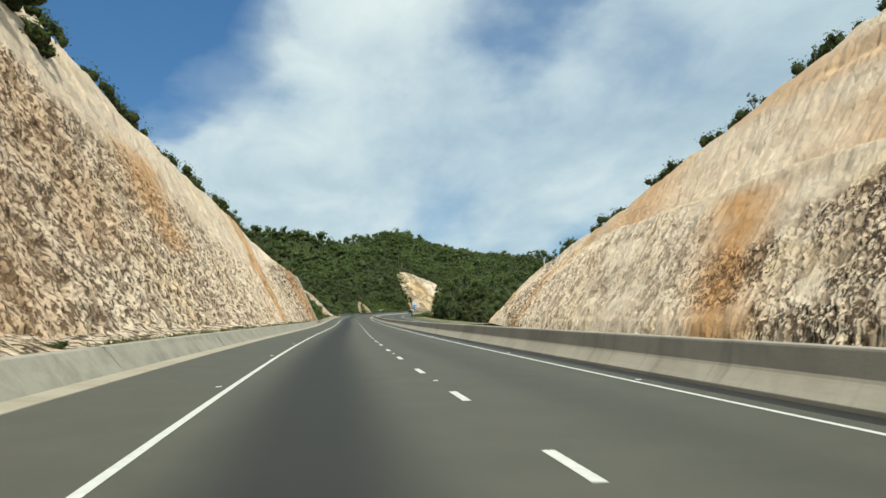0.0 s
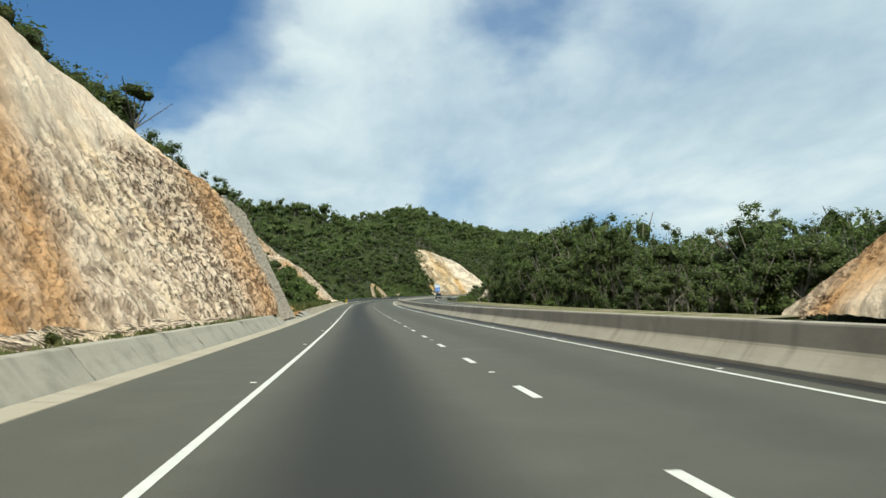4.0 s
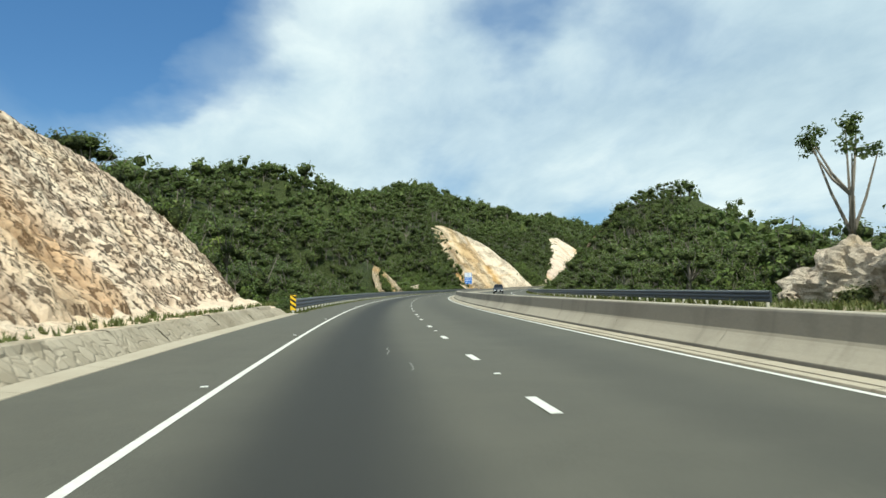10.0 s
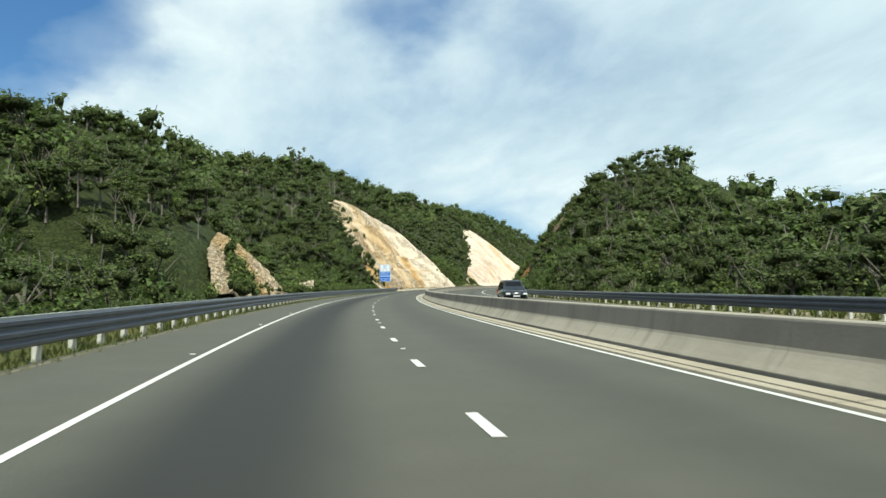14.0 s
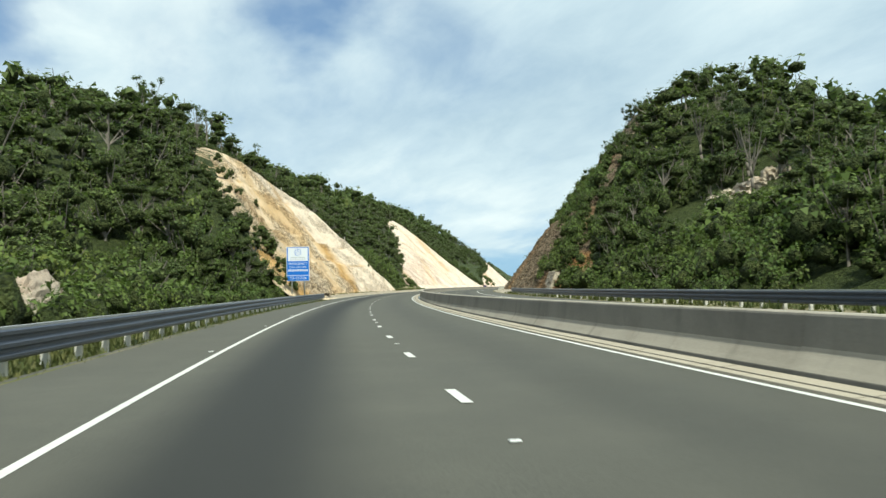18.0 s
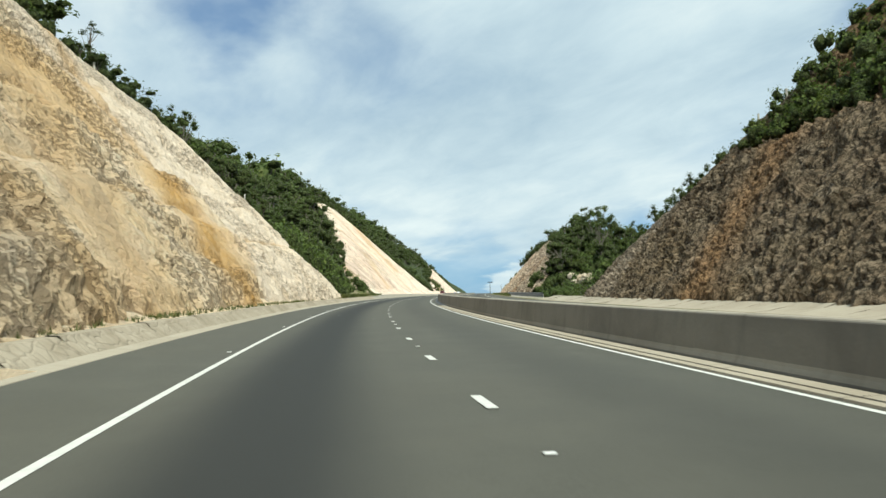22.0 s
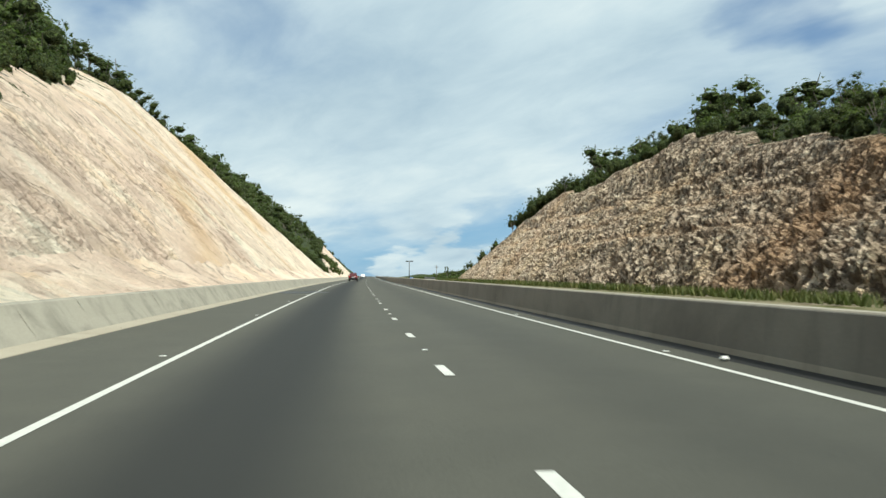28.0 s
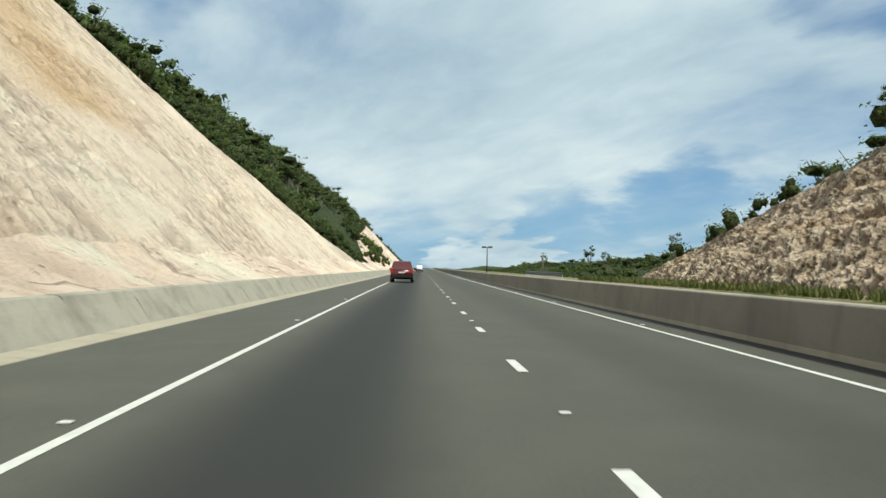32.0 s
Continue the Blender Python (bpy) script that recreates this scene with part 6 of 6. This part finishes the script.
def vehicle(name, label, paint, length=4.5, width=1.82, high=1.68):
    """An estate-like car whose front points along +y."""
    v = tagged(new(name), label, "car")
    hw, hl = width / 2, length / 2
    bm = bmesh.new()
    rings = []
    for y, zb, zt, k in ((-hl, 0.42, 0.92, 0.90), (-hl + 0.12, 0.28, 1.0, 0.97), (-hl + 0.7, 0.24, 1.02, 1.0), (0.0, 0.24, 1.0, 1.0), (hl - 1.2, 0.24, 0.98, 1.0), (hl - 0.4, 0.26, 0.90, 0.96), (hl, 0.40, 0.70, 0.84)):
        w0 = hw * k
        rings.append([(-w0 * 0.94, y, zb), (w0 * 0.94, y, zb), (w0, y, (zb + zt) / 2), (w0 * 0.95, y, zt), (-w0 * 0.95, y, zt), (-w0, y, (zb + zt) / 2)])
    loft(bm, rings)
    bmesh.ops.bevel(bm, geom=[e for e in bm.edges if e.calc_face_angle(0) > 0.5], offset=0.04, segments=2, affect="EDGES")
    part("body", bm, paint, v, smooth=True)
    bm = bmesh.new()
    rings = []
    for z, yb, yf, k in ((0.98, -hl + 0.10, hl - 1.15, 0.93), (1.25, -hl + 0.28, hl - 1.55, 0.86), (high - 0.08, -hl + 0.55, hl - 2.0, 0.76), (high, -hl + 0.75, hl - 2.2, 0.70)):
        w0 = hw * k
        rings.append([(-w0, yb, z), (w0, yb, z), (w0, yf, z), (-w0, yf, z)])
    loft(bm, rings)
    bmesh.ops.bevel(bm, geom=bm.edges[:], offset=0.03, segments=1, affect="EDGES")
    part("cabin", bm, paint, v, smooth=False)
    for nm, pts in (("rear_window", ((-0.62, -hl + 0.235, 1.10), (0.62, -hl + 0.235, 1.10), (0.55, -hl + 0.50, high - 0.16), (-0.55, -hl + 0.50, high - 0.16))),
                    ("windscreen", ((0.66, hl - 1.36, 1.06), (-0.66, hl - 1.36, 1.06), (-0.58, hl - 1.88, high - 0.14), (0.58, hl - 1.88, high - 0.14)))):
        bm = bmesh.new()
        bm.faces.new([bm.verts.new(p) for p in pts])
        bmesh.ops.solidify(bm, geom=bm.faces[:], thickness=0.02)
        part(nm, bm, GLASS_DARK, v)
    for sx in (-1, 1):
        bm = bmesh.new()
        bm.faces.new([bm.verts.new(p) for p in ((sx * hw * 0.925, -hl + 0.45, 1.06), (sx * hw * 0.925, hl - 1.5, 1.06), (sx * hw * 0.80, hl - 1.98, high - 0.16), (sx * hw * 0.80, -hl + 0.72, high - 0.16))])
        bmesh.ops.solidify(bm, geom=bm.faces[:], thickness=0.02)
        part("side_window", bm, GLASS_DARK, v)
        bm = bmesh.new()
        box(bm, sx * hw * 0.86 - 0.12, sx * hw * 0.86 + 0.12, -hl - 0.01, -hl + 0.12, 0.74, 0.98, 0.02)
        part("tail_light", bm, TAIL_LIGHT, v, "red tail light")
        bm = bmesh.new()
        box(bm, sx * hw * 0.70 - 0.17, sx * hw * 0.70 + 0.17, hl - 0.16, hl + 0.005, 0.56, 0.70, 0.02)
        part("headlight", bm, SIGN_WHITE, v, "clear headlight")
        bm = bmesh.new()
        box(bm, sx * (hw + 0.09) - 0.09, sx * (hw + 0.09) + 0.09, hl - 1.62, hl - 1.50, 1.0, 1.14, 0.02)
        part("mirror", bm, paint, v)
        for y in (-hl + 0.85, hl - 0.85):
            bm = bmesh.new()
            tube(bm, (sx * (hw - 0.22), y, 0.32), (sx * (hw + 0.005), y, 0.32), 0.32, n=24)
            bmesh.ops.bevel(bm, geom=[e for e in bm.edges if len(e.link_faces) == 2 and e.calc_face_angle(0) > 1.0], offset=0.03, segments=2, affect="EDGES")
            wheel = part("wheel", bm, RUBBER, v, "black tyre", smooth=True)
            bm = bmesh.new()
            tube(bm, (sx * (hw - 0.02), y, 0.32), (sx * (hw + 0.012), y, 0.32), 0.19, n=16)
            part("rim", bm, POLE, wheel, "grey rim")
    for y, z in ((-hl, 0.78), (hl, 0.46)):
        bm = bmesh.new()
        box(bm, -0.26, 0.26, y - 0.012, y + 0.012, z - 0.06, z + 0.06)
        part("number_plate", bm, PLATE_GREY, v, "blank plate")
    bm = bmesh.new()
    box(bm, -hw * 0.9, hw * 0.9, -hl - 0.05, -hl + 0.12, 0.36, 0.58, 0.04)
    part("bumper", bm, BLACK, v, "dark rear bumper")
    return v


vehicle("car", "dark red hatchback with black bumper on the carriageway", CAR_RED).matrix_basis = stand(735.0, 1.05)
vehicle("car", "black pickup-sized car on the opposite carriageway", CAR_DARK, 4.7, 1.88, 1.75).matrix_basis = stand(339.0, 14.6, 0.0, 180)
vehicle("car", "white car far ahead near the top of the rise", SIGN_WHITE, 4.5, 1.8, 1.6).matrix_basis = stand(872.0, 1.9)

# ---- lamp and pole near the top of the rise ----
POLE_DARK = plain("dull_dark_steel", (0.10, 0.10, 0.10), 0.6, metal=0.3)
lamp = tagged(new("street_lamp"), "dark steel lamp post with two arms", "street lamp")
lamp.matrix_basis = stand(872.0, 19.8)
bm = bmesh.new()
tube(bm, (0, 0, -0.5), (0, 0, 6.6), 0.18, 0.13, 10)
part("pole", bm, POLE_DARK, lamp, smooth=True)
bm = bmesh.new()
tube(bm, (-1.25, 0, 6.6), (1.25, 0, 6.6), 0.09)
part("crossarm", bm, POLE_DARK, lamp)
for x in (-0.8, 0.8):
    bm = bmesh.new()
    box(bm, x - 0.62, x + 0.62, -0.3, 0.3, 6.5, 6.95, 0.08)
    part("lamp_head", bm, POLE_DARK, lamp)
pole = tagged(new("utility_pole"), "thin wooden utility pole with a crossarm", "utility pole")
pole.matrix_basis = stand(812.0, 25.0, -1.0)
bm = bmesh.new()
tube(bm, (0, 0, -0.5), (0, 0, 5.4), 0.11, 0.07, 8)
part("shaft", bm, BARK, pole, smooth=True)
for z in (4.7, 5.1):
    bm = bmesh.new()
    box(bm, -0.5, 0.5, -0.04, 0.04, z, z + 0.08, 0.01)
    part("crossarm", bm, BARK, pole)

# wooden posts on the ledge of the pitted cut
for k, (s, h) in enumerate(((213.4, 1.5), (215.2, 1.2), (217.3, 1.6))):
    bm = bmesh.new()
    tube(bm, (0, 0, -0.6), (0.05 * (k - 1), 0, h), 0.07, 0.06, 7)
    post = tagged(part("fence_post", bm, BARK, None), "weathered wooden fence post on the ledge of the cut", "post", group="posts on the ledge")
    post.matrix_basis = pose(*on_face("left", np.array(s), np.array(8.3)))

# litter by the barrier
bm = bmesh.new()
box(bm, -0.07, 0.07, -0.05, 0.05, 0.0, 0.07, 0.025)
tagged(part("crumpled_bag", bm, PAINT_STUD, None, smooth=True), "crumpled white bag lying at the foot of the barrier", "litter").matrix_basis = stand(593.0, 7.72, 0.004, 20)


# ---- single trees and shrubs ----
tree_rng = np.random.default_rng(123)


def tree(kind):
    """A tree of about 1 m height, to be scaled: tapered trunk, limbs, and a crown of many leaves."""
    rr = tree_rng
    t = tagged(new("tree"), kind["label"], "tree", "roadside trees")
    fork = kind["fork"]
    bend = rr.uniform(-0.04, 0.04, 2)
    bm = bmesh.new()
    pts = [Vector((bend[0] * q * q, bend[1] * q * q, q * fork - 0.04)) for q in (0, 0.35, 0.7, 1.0)]
    for a, b, r0, r1 in zip(pts[:-1], pts[1:], (0.026, 0.021, 0.017), (0.021, 0.017, 0.013)):
        tube(bm, a, b, r0, r1, 7)
    part("trunk", bm, BARK, t, smooth=True)
    V, F, M, o = [], [], [], 0
    for k in range(kind["limbs"]):
        a = k * 2.4 + rr.uniform(-0.5, 0.5)
        rad = kind["wide"] * rr.uniform(0.35, 1.0) if k else 0.02
        tip = Vector((rad * math.cos(a), rad * math.sin(a), fork + (0.98 - fork) * rr.uniform(0.35, 1.0) ))
        tip.z = min(tip.z, 0.93)
        bm = bmesh.new()
        start = pts[-1] if k % 2 else pts[-2]
        mid = (start + tip) / 2 + Vector((0, 0, -0.03))
        tube(bm, start, mid, 0.010, 0.007, 5)
        tube(bm, mid, tip, 0.007, 0.003, 5)
        part("limb", bm, BARK, t)
        v, f, m = crown_template(rr, 3, kind["leaves"] // kind["limbs"], kind["leaf"], 0.0, 0.9, 0, True)
        sc = kind["clump"] * rr.uniform(0.75, 1.2)
        v = v * sc + np.array([tip.x, tip.y, tip.z - 0.45 * sc])
        keep = m < (2 if kind["core"] else 1)
        V.append(v)
        F.append(f[keep] + o)
        M.append(m[keep])
        o += len(v)
    mesh_object("crown", np.concatenate(V), np.concatenate(F), [kind["mat"], LEAF_CORE], t, index=np.concatenate(M))
    return t


KINDS = [dict(label="tall broadleaf tree with a dark rounded crown", fork=0.30, limbs=11, wide=0.25, leaves=2600, leaf=0.15, clump=0.135, core=True, mat=LEAF_DARK),
         dict(label="broadleaf tree with a wide green crown", fork=0.26, limbs=11, wide=0.29, leaves=2600, leaf=0.15, clump=0.14, core=True, mat=LEAF),
         dict(label="slender tree with an open flat crown", fork=0.62, limbs=7, wide=0.20, leaves=900, leaf=0.22, clump=0.095, core=False, mat=LEAF_DARK),
         dict(label="slim pale-stemmed tree with sparse foliage", fork=0.45, limbs=8, wide=0.17, leaves=1000, leaf=0.22, clump=0.11, core=False, mat=LEAF)]
MODELS = [tree(k) for k in KINDS]


def put(model, s, e, z, height, used=[]):
    p = place(s, e, z)
    m = pose(float(p[0]), float(p[1]), float(p[2]) - 0.1, 0, 0, float(tree_rng.uniform(0, 360)))
    if model not in used:
        used.append(model)
        MODELS[model].matrix_basis = m
        MODELS[model].scale = (height,) * 3
        return MODELS[model]
    ob = copy_thing(MODELS[model], m)
    ob.scale = (height,) * 3
    return ob


def put_left(k, s, d, height):
    put(k, s, FOOT_L - d, float(left_ground(np.array([s]), np.array([FOOT_L - d]))[0]), height)


def put_right(k, s, d, height):
    put(k, s, FOOT_R + d, float(right_ground(np.array([s]), np.array([FOOT_R + d]))[0]), height)


# row of tall trees beyond the opposite carriageway
for i in range(58):
    s = 122 + i * 2.0 + tree_rng.uniform(-1.5, 1.5)
    d = tree_rng.uniform(5, 26)
    if 224 < s:
        continue
    put_right(int(tree_rng.choice([0, 0, 0, 1, 1, 3])), s, d, float(tree_rng.uniform(9.0, 14.0)) * (0.66 if s < 152 else 1.0))
for s, d, h, k in ((222, 8, 14.5, 0), (226, 6.5, 13, 0), (230, 11, 15, 0), (250, 12.2, 15, 2), (246, 22, 8, 1), (205, 21, 15, 1), (214, 9, 13, 1), (199, 12, 13.5, 0), (187, 14, 14.5, 0), (172, 10, 12.5, 1), (218, 14, 14, 1), (227, 16, 13, 0), (221, 20, 15, 0)):
    put_right(k, s, d, h)
# trees that stand out on the crests
for s, d, h, k in ((138, 20, 6.8, 0), (146, 14, 7.5, 1), (152, 11, 9, 0), (158, 14, 9, 3), (120, 16, 4, 3), (110, 14, 3, 0), (60, 17, 3, 0), (196, 24, 9, 1), (204, 16.5, 10, 1), (207.5, 15, 6.5, 0), (210, 16, 7, 3), (211.5, 14.6, 6.2, 0), (213.5, 14, 5.6, 1), (216, 13.4, 4.8, 0), (218.5, 12.6, 3.6, 3), (222, 11.5, 2.6, 0), (150, 16, 9, 0), (156, 20, 9, 1), (163, 18, 8, 0), (170, 20, 9, 1), (178, 18, 9, 0), (186, 18, 9, 1), (226, 18, 6, 3), (493, 26, 8, 3), (500, 27, 8, 2), (508, 25, 6, 2), (516, 23, 7, 3),
                   (524, 21, 5.5, 2), (540, 17, 6, 1), (548, 14, 5, 3), (520, 48, 11, 1), (470, 40, 5, 0), (664, 40, 7, 3), (690, 44, 8, 2), (720, 46, 7, 0), (760, 46, 8, 3), (640, 34, 6, 1), (262, 21, 6, 3), (300, 30, 8, 2), (380, 34, 5.5, 3), (410, 40, 6, 1)):
    put_left(k, s, d, h)
for s, d, h, k in ((484, 19.5, 6, 0), (490, 20, 5, 0), (468, 28, 8, 1), (476, 23, 5, 3), (497, 17, 5, 2), (588, 14, 7.6, 3), (594, 16, 8.4, 0), (600, 15, 9.2, 1), (606, 17, 9.2, 3), (614, 15, 8.2, 0), (624, 16, 7.4, 1), (582, 22, 5, 0), (572, 26, 3, 1), (634, 16, 4, 1), (652, 15, 3.5, 0), (668, 14, 4, 1), (100, 8.2, 3.0, 0), (104, 7.2, 3.6, 0), (108, 6.5, 4.5, 0), (111, 6, 4.2, 1), (114, 7, 4.5, 0), (521, 9.5, 5.2, 0), (524, 8.5, 5.2, 3), (613, 29, 6, 0), (606, 30, 6, 1), (592, 22, 6, 0), (526, 7.5, 5.5, 0), (530, 7, 6, 1), (705, 12.5, 4.5, 0), (710, 11, 5, 0), (714, 10.5, 4.5, 1), (556, 22, 3, 0), (548, 26, 3, 1), (50, 13, 1.6, 3), (57, 12, 1.9, 0), (430, 22, 8, 1), (440, 20, 9, 3), (450, 24, 10, 0), (460, 22, 9, 3), (770, 12, 5, 2), (790, 8, 4, 1), (830, 14, 5, 0), (860, 10, 5, 1), (700, 12, 4, 0), (718, 7, 3.5, 1)):
    put_right(k, s, d, h)


# shrubs that stand singly at the roadside
def shrub(label, mat, leaves, leaf):
    rr = tree_rng
    t = tagged(new("shrub"), label, "shrub", "roadside shrubs")
    bm = bmesh.new()
    for k in range(5):
        a = k * 1.26
        tube(bm, (0, 0, -0.1), (0.25 * math.cos(a), 0.25 * math.sin(a), 0.5), 0.02, 0.008, 5)
    part("stems", bm, BARK, t)
    v, f, m = crown_template(rr, 5, leaves, leaf, 0.0, 0.65)
    keep = m < 2
    mesh_object("foliage", v, f[keep], [mat, LEAF_CORE], t, index=m[keep])
    return t


SHRUBS = [shrub("leafy bright green shrub on the bank", LEAF_BRIGHT, 560, 0.10), shrub("dense dark green shrub on the bank", LEAF_DARK, 560, 0.10), shrub("dry low weed clump on the ledge", GRASS, 400, 0.12)]


def put_shrub(k, s, e, z, size, used=[]):
    p = place(s, e, z)
    m = pose(float(p[0]), float(p[1]), float(p[2]), 0, 0, float(tree_rng.uniform(0, 360)))
    if k not in used:
        used.append(k)
        ob = SHRUBS[k]
        ob.matrix_basis = m
    else:
        ob = copy_thing(SHRUBS[k], m)
    ob.scale = (size, size, size * float(tree_rng.uniform(0.7, 1.0)))


for i in range(32):
    s = 149 + tree_rng.uniform(0, 50)
    put_shrub(int(tree_rng.choice([0, 0, 1])), s, float(tree_rng.uniform(-8.5, -5.2)), 0.38, float(tree_rng.uniform(0.7, 1.7)))
for i in range(22):
    put_shrub(int(tree_rng.choice([0, 1])), float(tree_rng.uniform(241, 262)), float(tree_rng.uniform(-9.0, -4.6)), -0.2, float(tree_rng.uniform(0.7, 1.5)))
for i in range(46):
    put_shrub(int(tree_rng.choice([0, 1, 1])), float(tree_rng.uniform(262, 448)), float(tree_rng.uniform(-11.0, -5.5)), -0.5, float(tree_rng.uniform(0.9, 1.9)))
for s0, s1, n in ((10, 128, 26), (203, 237, 10), (455, 556, 26), (580, 740, 28)):
    for i in range(n):
        put_shrub(2 if tree_rng.uniform() < 0.7 else 1, float(tree_rng.uniform(s0, s1)), float(tree_rng.uniform(-5.8, -4.5)), 0.40 if s0 < 577 else 0.50, float(tree_rng.uniform(0.15, 0.42)))
for s0, s1, n in ((150, 238, 28), (455, 575, 32)):
    for i in range(n):
        put_shrub(int(tree_rng.choice([2, 2, 0])), float(tree_rng.uniform(s0, s1)), float(tree_rng.uniform(-4.6, -3.5)), 0.12, float(tree_rng.uniform(0.16, 0.45)))
for i in range(44):
    put_shrub(int(tree_rng.choice([0, 1, 2])), float(tree_rng.uniform(232, 446)), float(tree_rng.uniform(22.5, 27.0)), -0.1, float(tree_rng.uniform(0.6, 1.5)))
for i in range(34):
    e = float(tree_rng.uniform(-7.6, -5.0))
    put_shrub(int(tree_rng.choice([0, 1, 1])), float(tree_rng.uniform(551, 590)), e, 0.35 + 0.3 * (-e - 4.8), float(tree_rng.uniform(0.6, 1.3)))


# ---- grass along the verges ----
def tufts(n, s_range, e_range, z, size, seed):
    rr = np.random.default_rng(seed)
    s, e = rr.uniform(*s_range, n), rr.uniform(*e_range, n)
    base = place(s, e, z)
    V = []
    for _ in range(5):
        a = rr.uniform(0, math.tau, n)
        ht = rr.uniform(*size, n)
        wd = ht * 0.10 + 0.012
        dx, dy = np.cos(a), np.sin(a)
        foot = base + np.stack([rr.normal(0, 0.05, n), rr.normal(0, 0.05, n), np.zeros(n)], 1)
        tip = foot + np.stack([dx * ht * 0.5, dy * ht * 0.5, ht], 1)
        side = np.stack([-dy * wd, dx * wd, np.zeros(n)], 1)
        V.append(np.stack([foot - side, foot + side, tip], 1).reshape(-1, 3))
    V = np.concatenate(V)
    return V, np.arange(len(V)).reshape(-1, 3)


for name, n, sr, er, z, size, seed, label in (("verge_grass", 9500, (237, 452), (-4.6, -2.2), -0.10, (0.08, 0.2), 1, "thin green grass under the guardrail"),
                                             ("verge_grass", 3800, (225, 470), (20.1, 23.5), -0.1, (0.2, 0.6), 2, "rough green grass along the far verge"),
                                             ("verge_grass", 4200, (590, 760), (20.6, 23.9), 0.1, (0.15, 0.6), 3, "dry grass along the foot of the rock"),
                                             ("verge_grass", 2600, (464, 590), (-5.2, -3.9), 0.36, (0.06, 0.26), 4, "dry grass on the ledge behind the gutter"),
                                             ("verge_grass", 2600, (148, 206), (-6.2, -3.8), 0.5, (0.2, 0.7), 6, "tall rough grass on the bank behind the rubble lining"),
                                             ("verge_grass", 2600, (546, 595), (-7.0, -3.9), 0.42, (0.2, 0.6), 7, "rough grass below the bushes between the cuts"),
                                             ("verge_grass", 1800, (20, 240), (-4.5, -3.72), 0.46, (0.05, 0.22), 5, "sparse weeds on the ledge behind the gutter")):
    v, f = tufts(n, sr, er, z, size, seed)
    tagged(mesh_object(name, v, f, GRASS), label, "grass", kind="stuff")


# ---- loose stones ----
random.seed(4)
bm = bmesh.new()
bmesh.ops.create_icosphere(bm, subdivisions=3, radius=1.0)
for v in bm.verts:
    q = abs(float(fbm(v.co.x * 2.2, v.co.y * 2.2, v.co.z * 3.0, 3, 71)))
    v.co *= 1.05 - 1.9 * q + 0.5 * float(fbm(v.co.x, v.co.y, v.co.z, 2, 72)) + random.uniform(-0.07, 0.07)
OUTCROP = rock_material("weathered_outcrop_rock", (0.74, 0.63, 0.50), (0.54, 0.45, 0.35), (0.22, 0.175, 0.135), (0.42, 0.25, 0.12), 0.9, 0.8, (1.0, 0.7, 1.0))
boulder = None
for s, e, z, size in ((235, 26.2, 0.3, 0.7), (241.2, 26.4, 0.3, 0.6), (246.6, 27.0, 0.2, 0.7), (578.5, 30.6, 3.4, 0.8), (577, 30.8, 3.3, 0.6), (571.5, 30.2, 2.2, 1.0), (567, 30.6, 2.6, 1.1), (565.5, 31, 2.9, 0.9), (562, 31, 2.4, 0.8), (395, -8.6, 0.2, 0.6), (397.5, -9.0, 0.8, 0.5), (400, -8.9, 0.3, 0.7), (402.5, -9.4, 1.0, 0.6), (392, -9.2, 0.9, 0.5), (442.6, 40.2, 9.6, 0.94), (442.8, 42, 10.3, 1.15), (443, 43.8, 11, 1.3), (443.6, 45.5, 11.8, 1.08), (444.6, 47.6, 12.8, 1.08), (445.2, 49.4, 13.4, 0.86), (442.2, 41.2, 9.2, 1.0), (433.5, 36.4, 6.6, 0.9), (432.5, 35.4, 6.1, 0.8)):
    m = stand(s, e, z, random.uniform(0, 360)) @ Matrix.Diagonal((1, 1, 1, 1))
    if boulder is None:
        boulder = tagged(part("boulder", bm, OUTCROP, None), "rough pale limestone boulder among the bushes", "boulder", "outcrop boulders")
        boulder.matrix_basis = m
        ob = boulder
    else:
        ob = copy_thing(boulder, m)
    ob.scale = (size, size * random.uniform(0.7, 1.2), size * random.uniform(0.7, 1.1))


def outcrop(s, e, z, along, across, up_size, seed, label):
    """A ledge of broken rock: a lump cut by joints, with chipped facets."""
    bm = bmesh.new()
    bmesh.ops.create_icosphere(bm, subdivisions=5, radius=1.0)
    rr = np.random.default_rng(seed)
    co = np.array([v.co for v in bm.verts])
    q = co * np.array([along, across, up_size])
    block = vnoise(q[:, 0] / 1.5, q[:, 1] / 1.5, q[:, 2] / 1.1, seed)
    k = 0.62 + 0.5 * fbm(q[:, 0] / 4, q[:, 1] / 4, q[:, 2] / 3, 3, seed + 1) + 0.34 * np.round(block * 4) / 4 + rr.normal(0, 0.022, len(co))
    q = q * k[:, None]
    for v, c in zip(bm.verts, q):
        v.co = c
    ob = tagged(part("rock_outcrop", bm, OUTCROP, None), label, "rock outcrop")
    ob.matrix_basis = stand(s, e, z, 90)
    return ob


outcrop(238, 28.9, 0.2, 8.6, 2.6, 3.9, 5, "ledge of broken pale limestone at the foot of the trees")
outcrop(396, -10.6, -0.3, 8.5, 1.8, 3.2, 8, "weathered grey limestone ledge among the bushes")
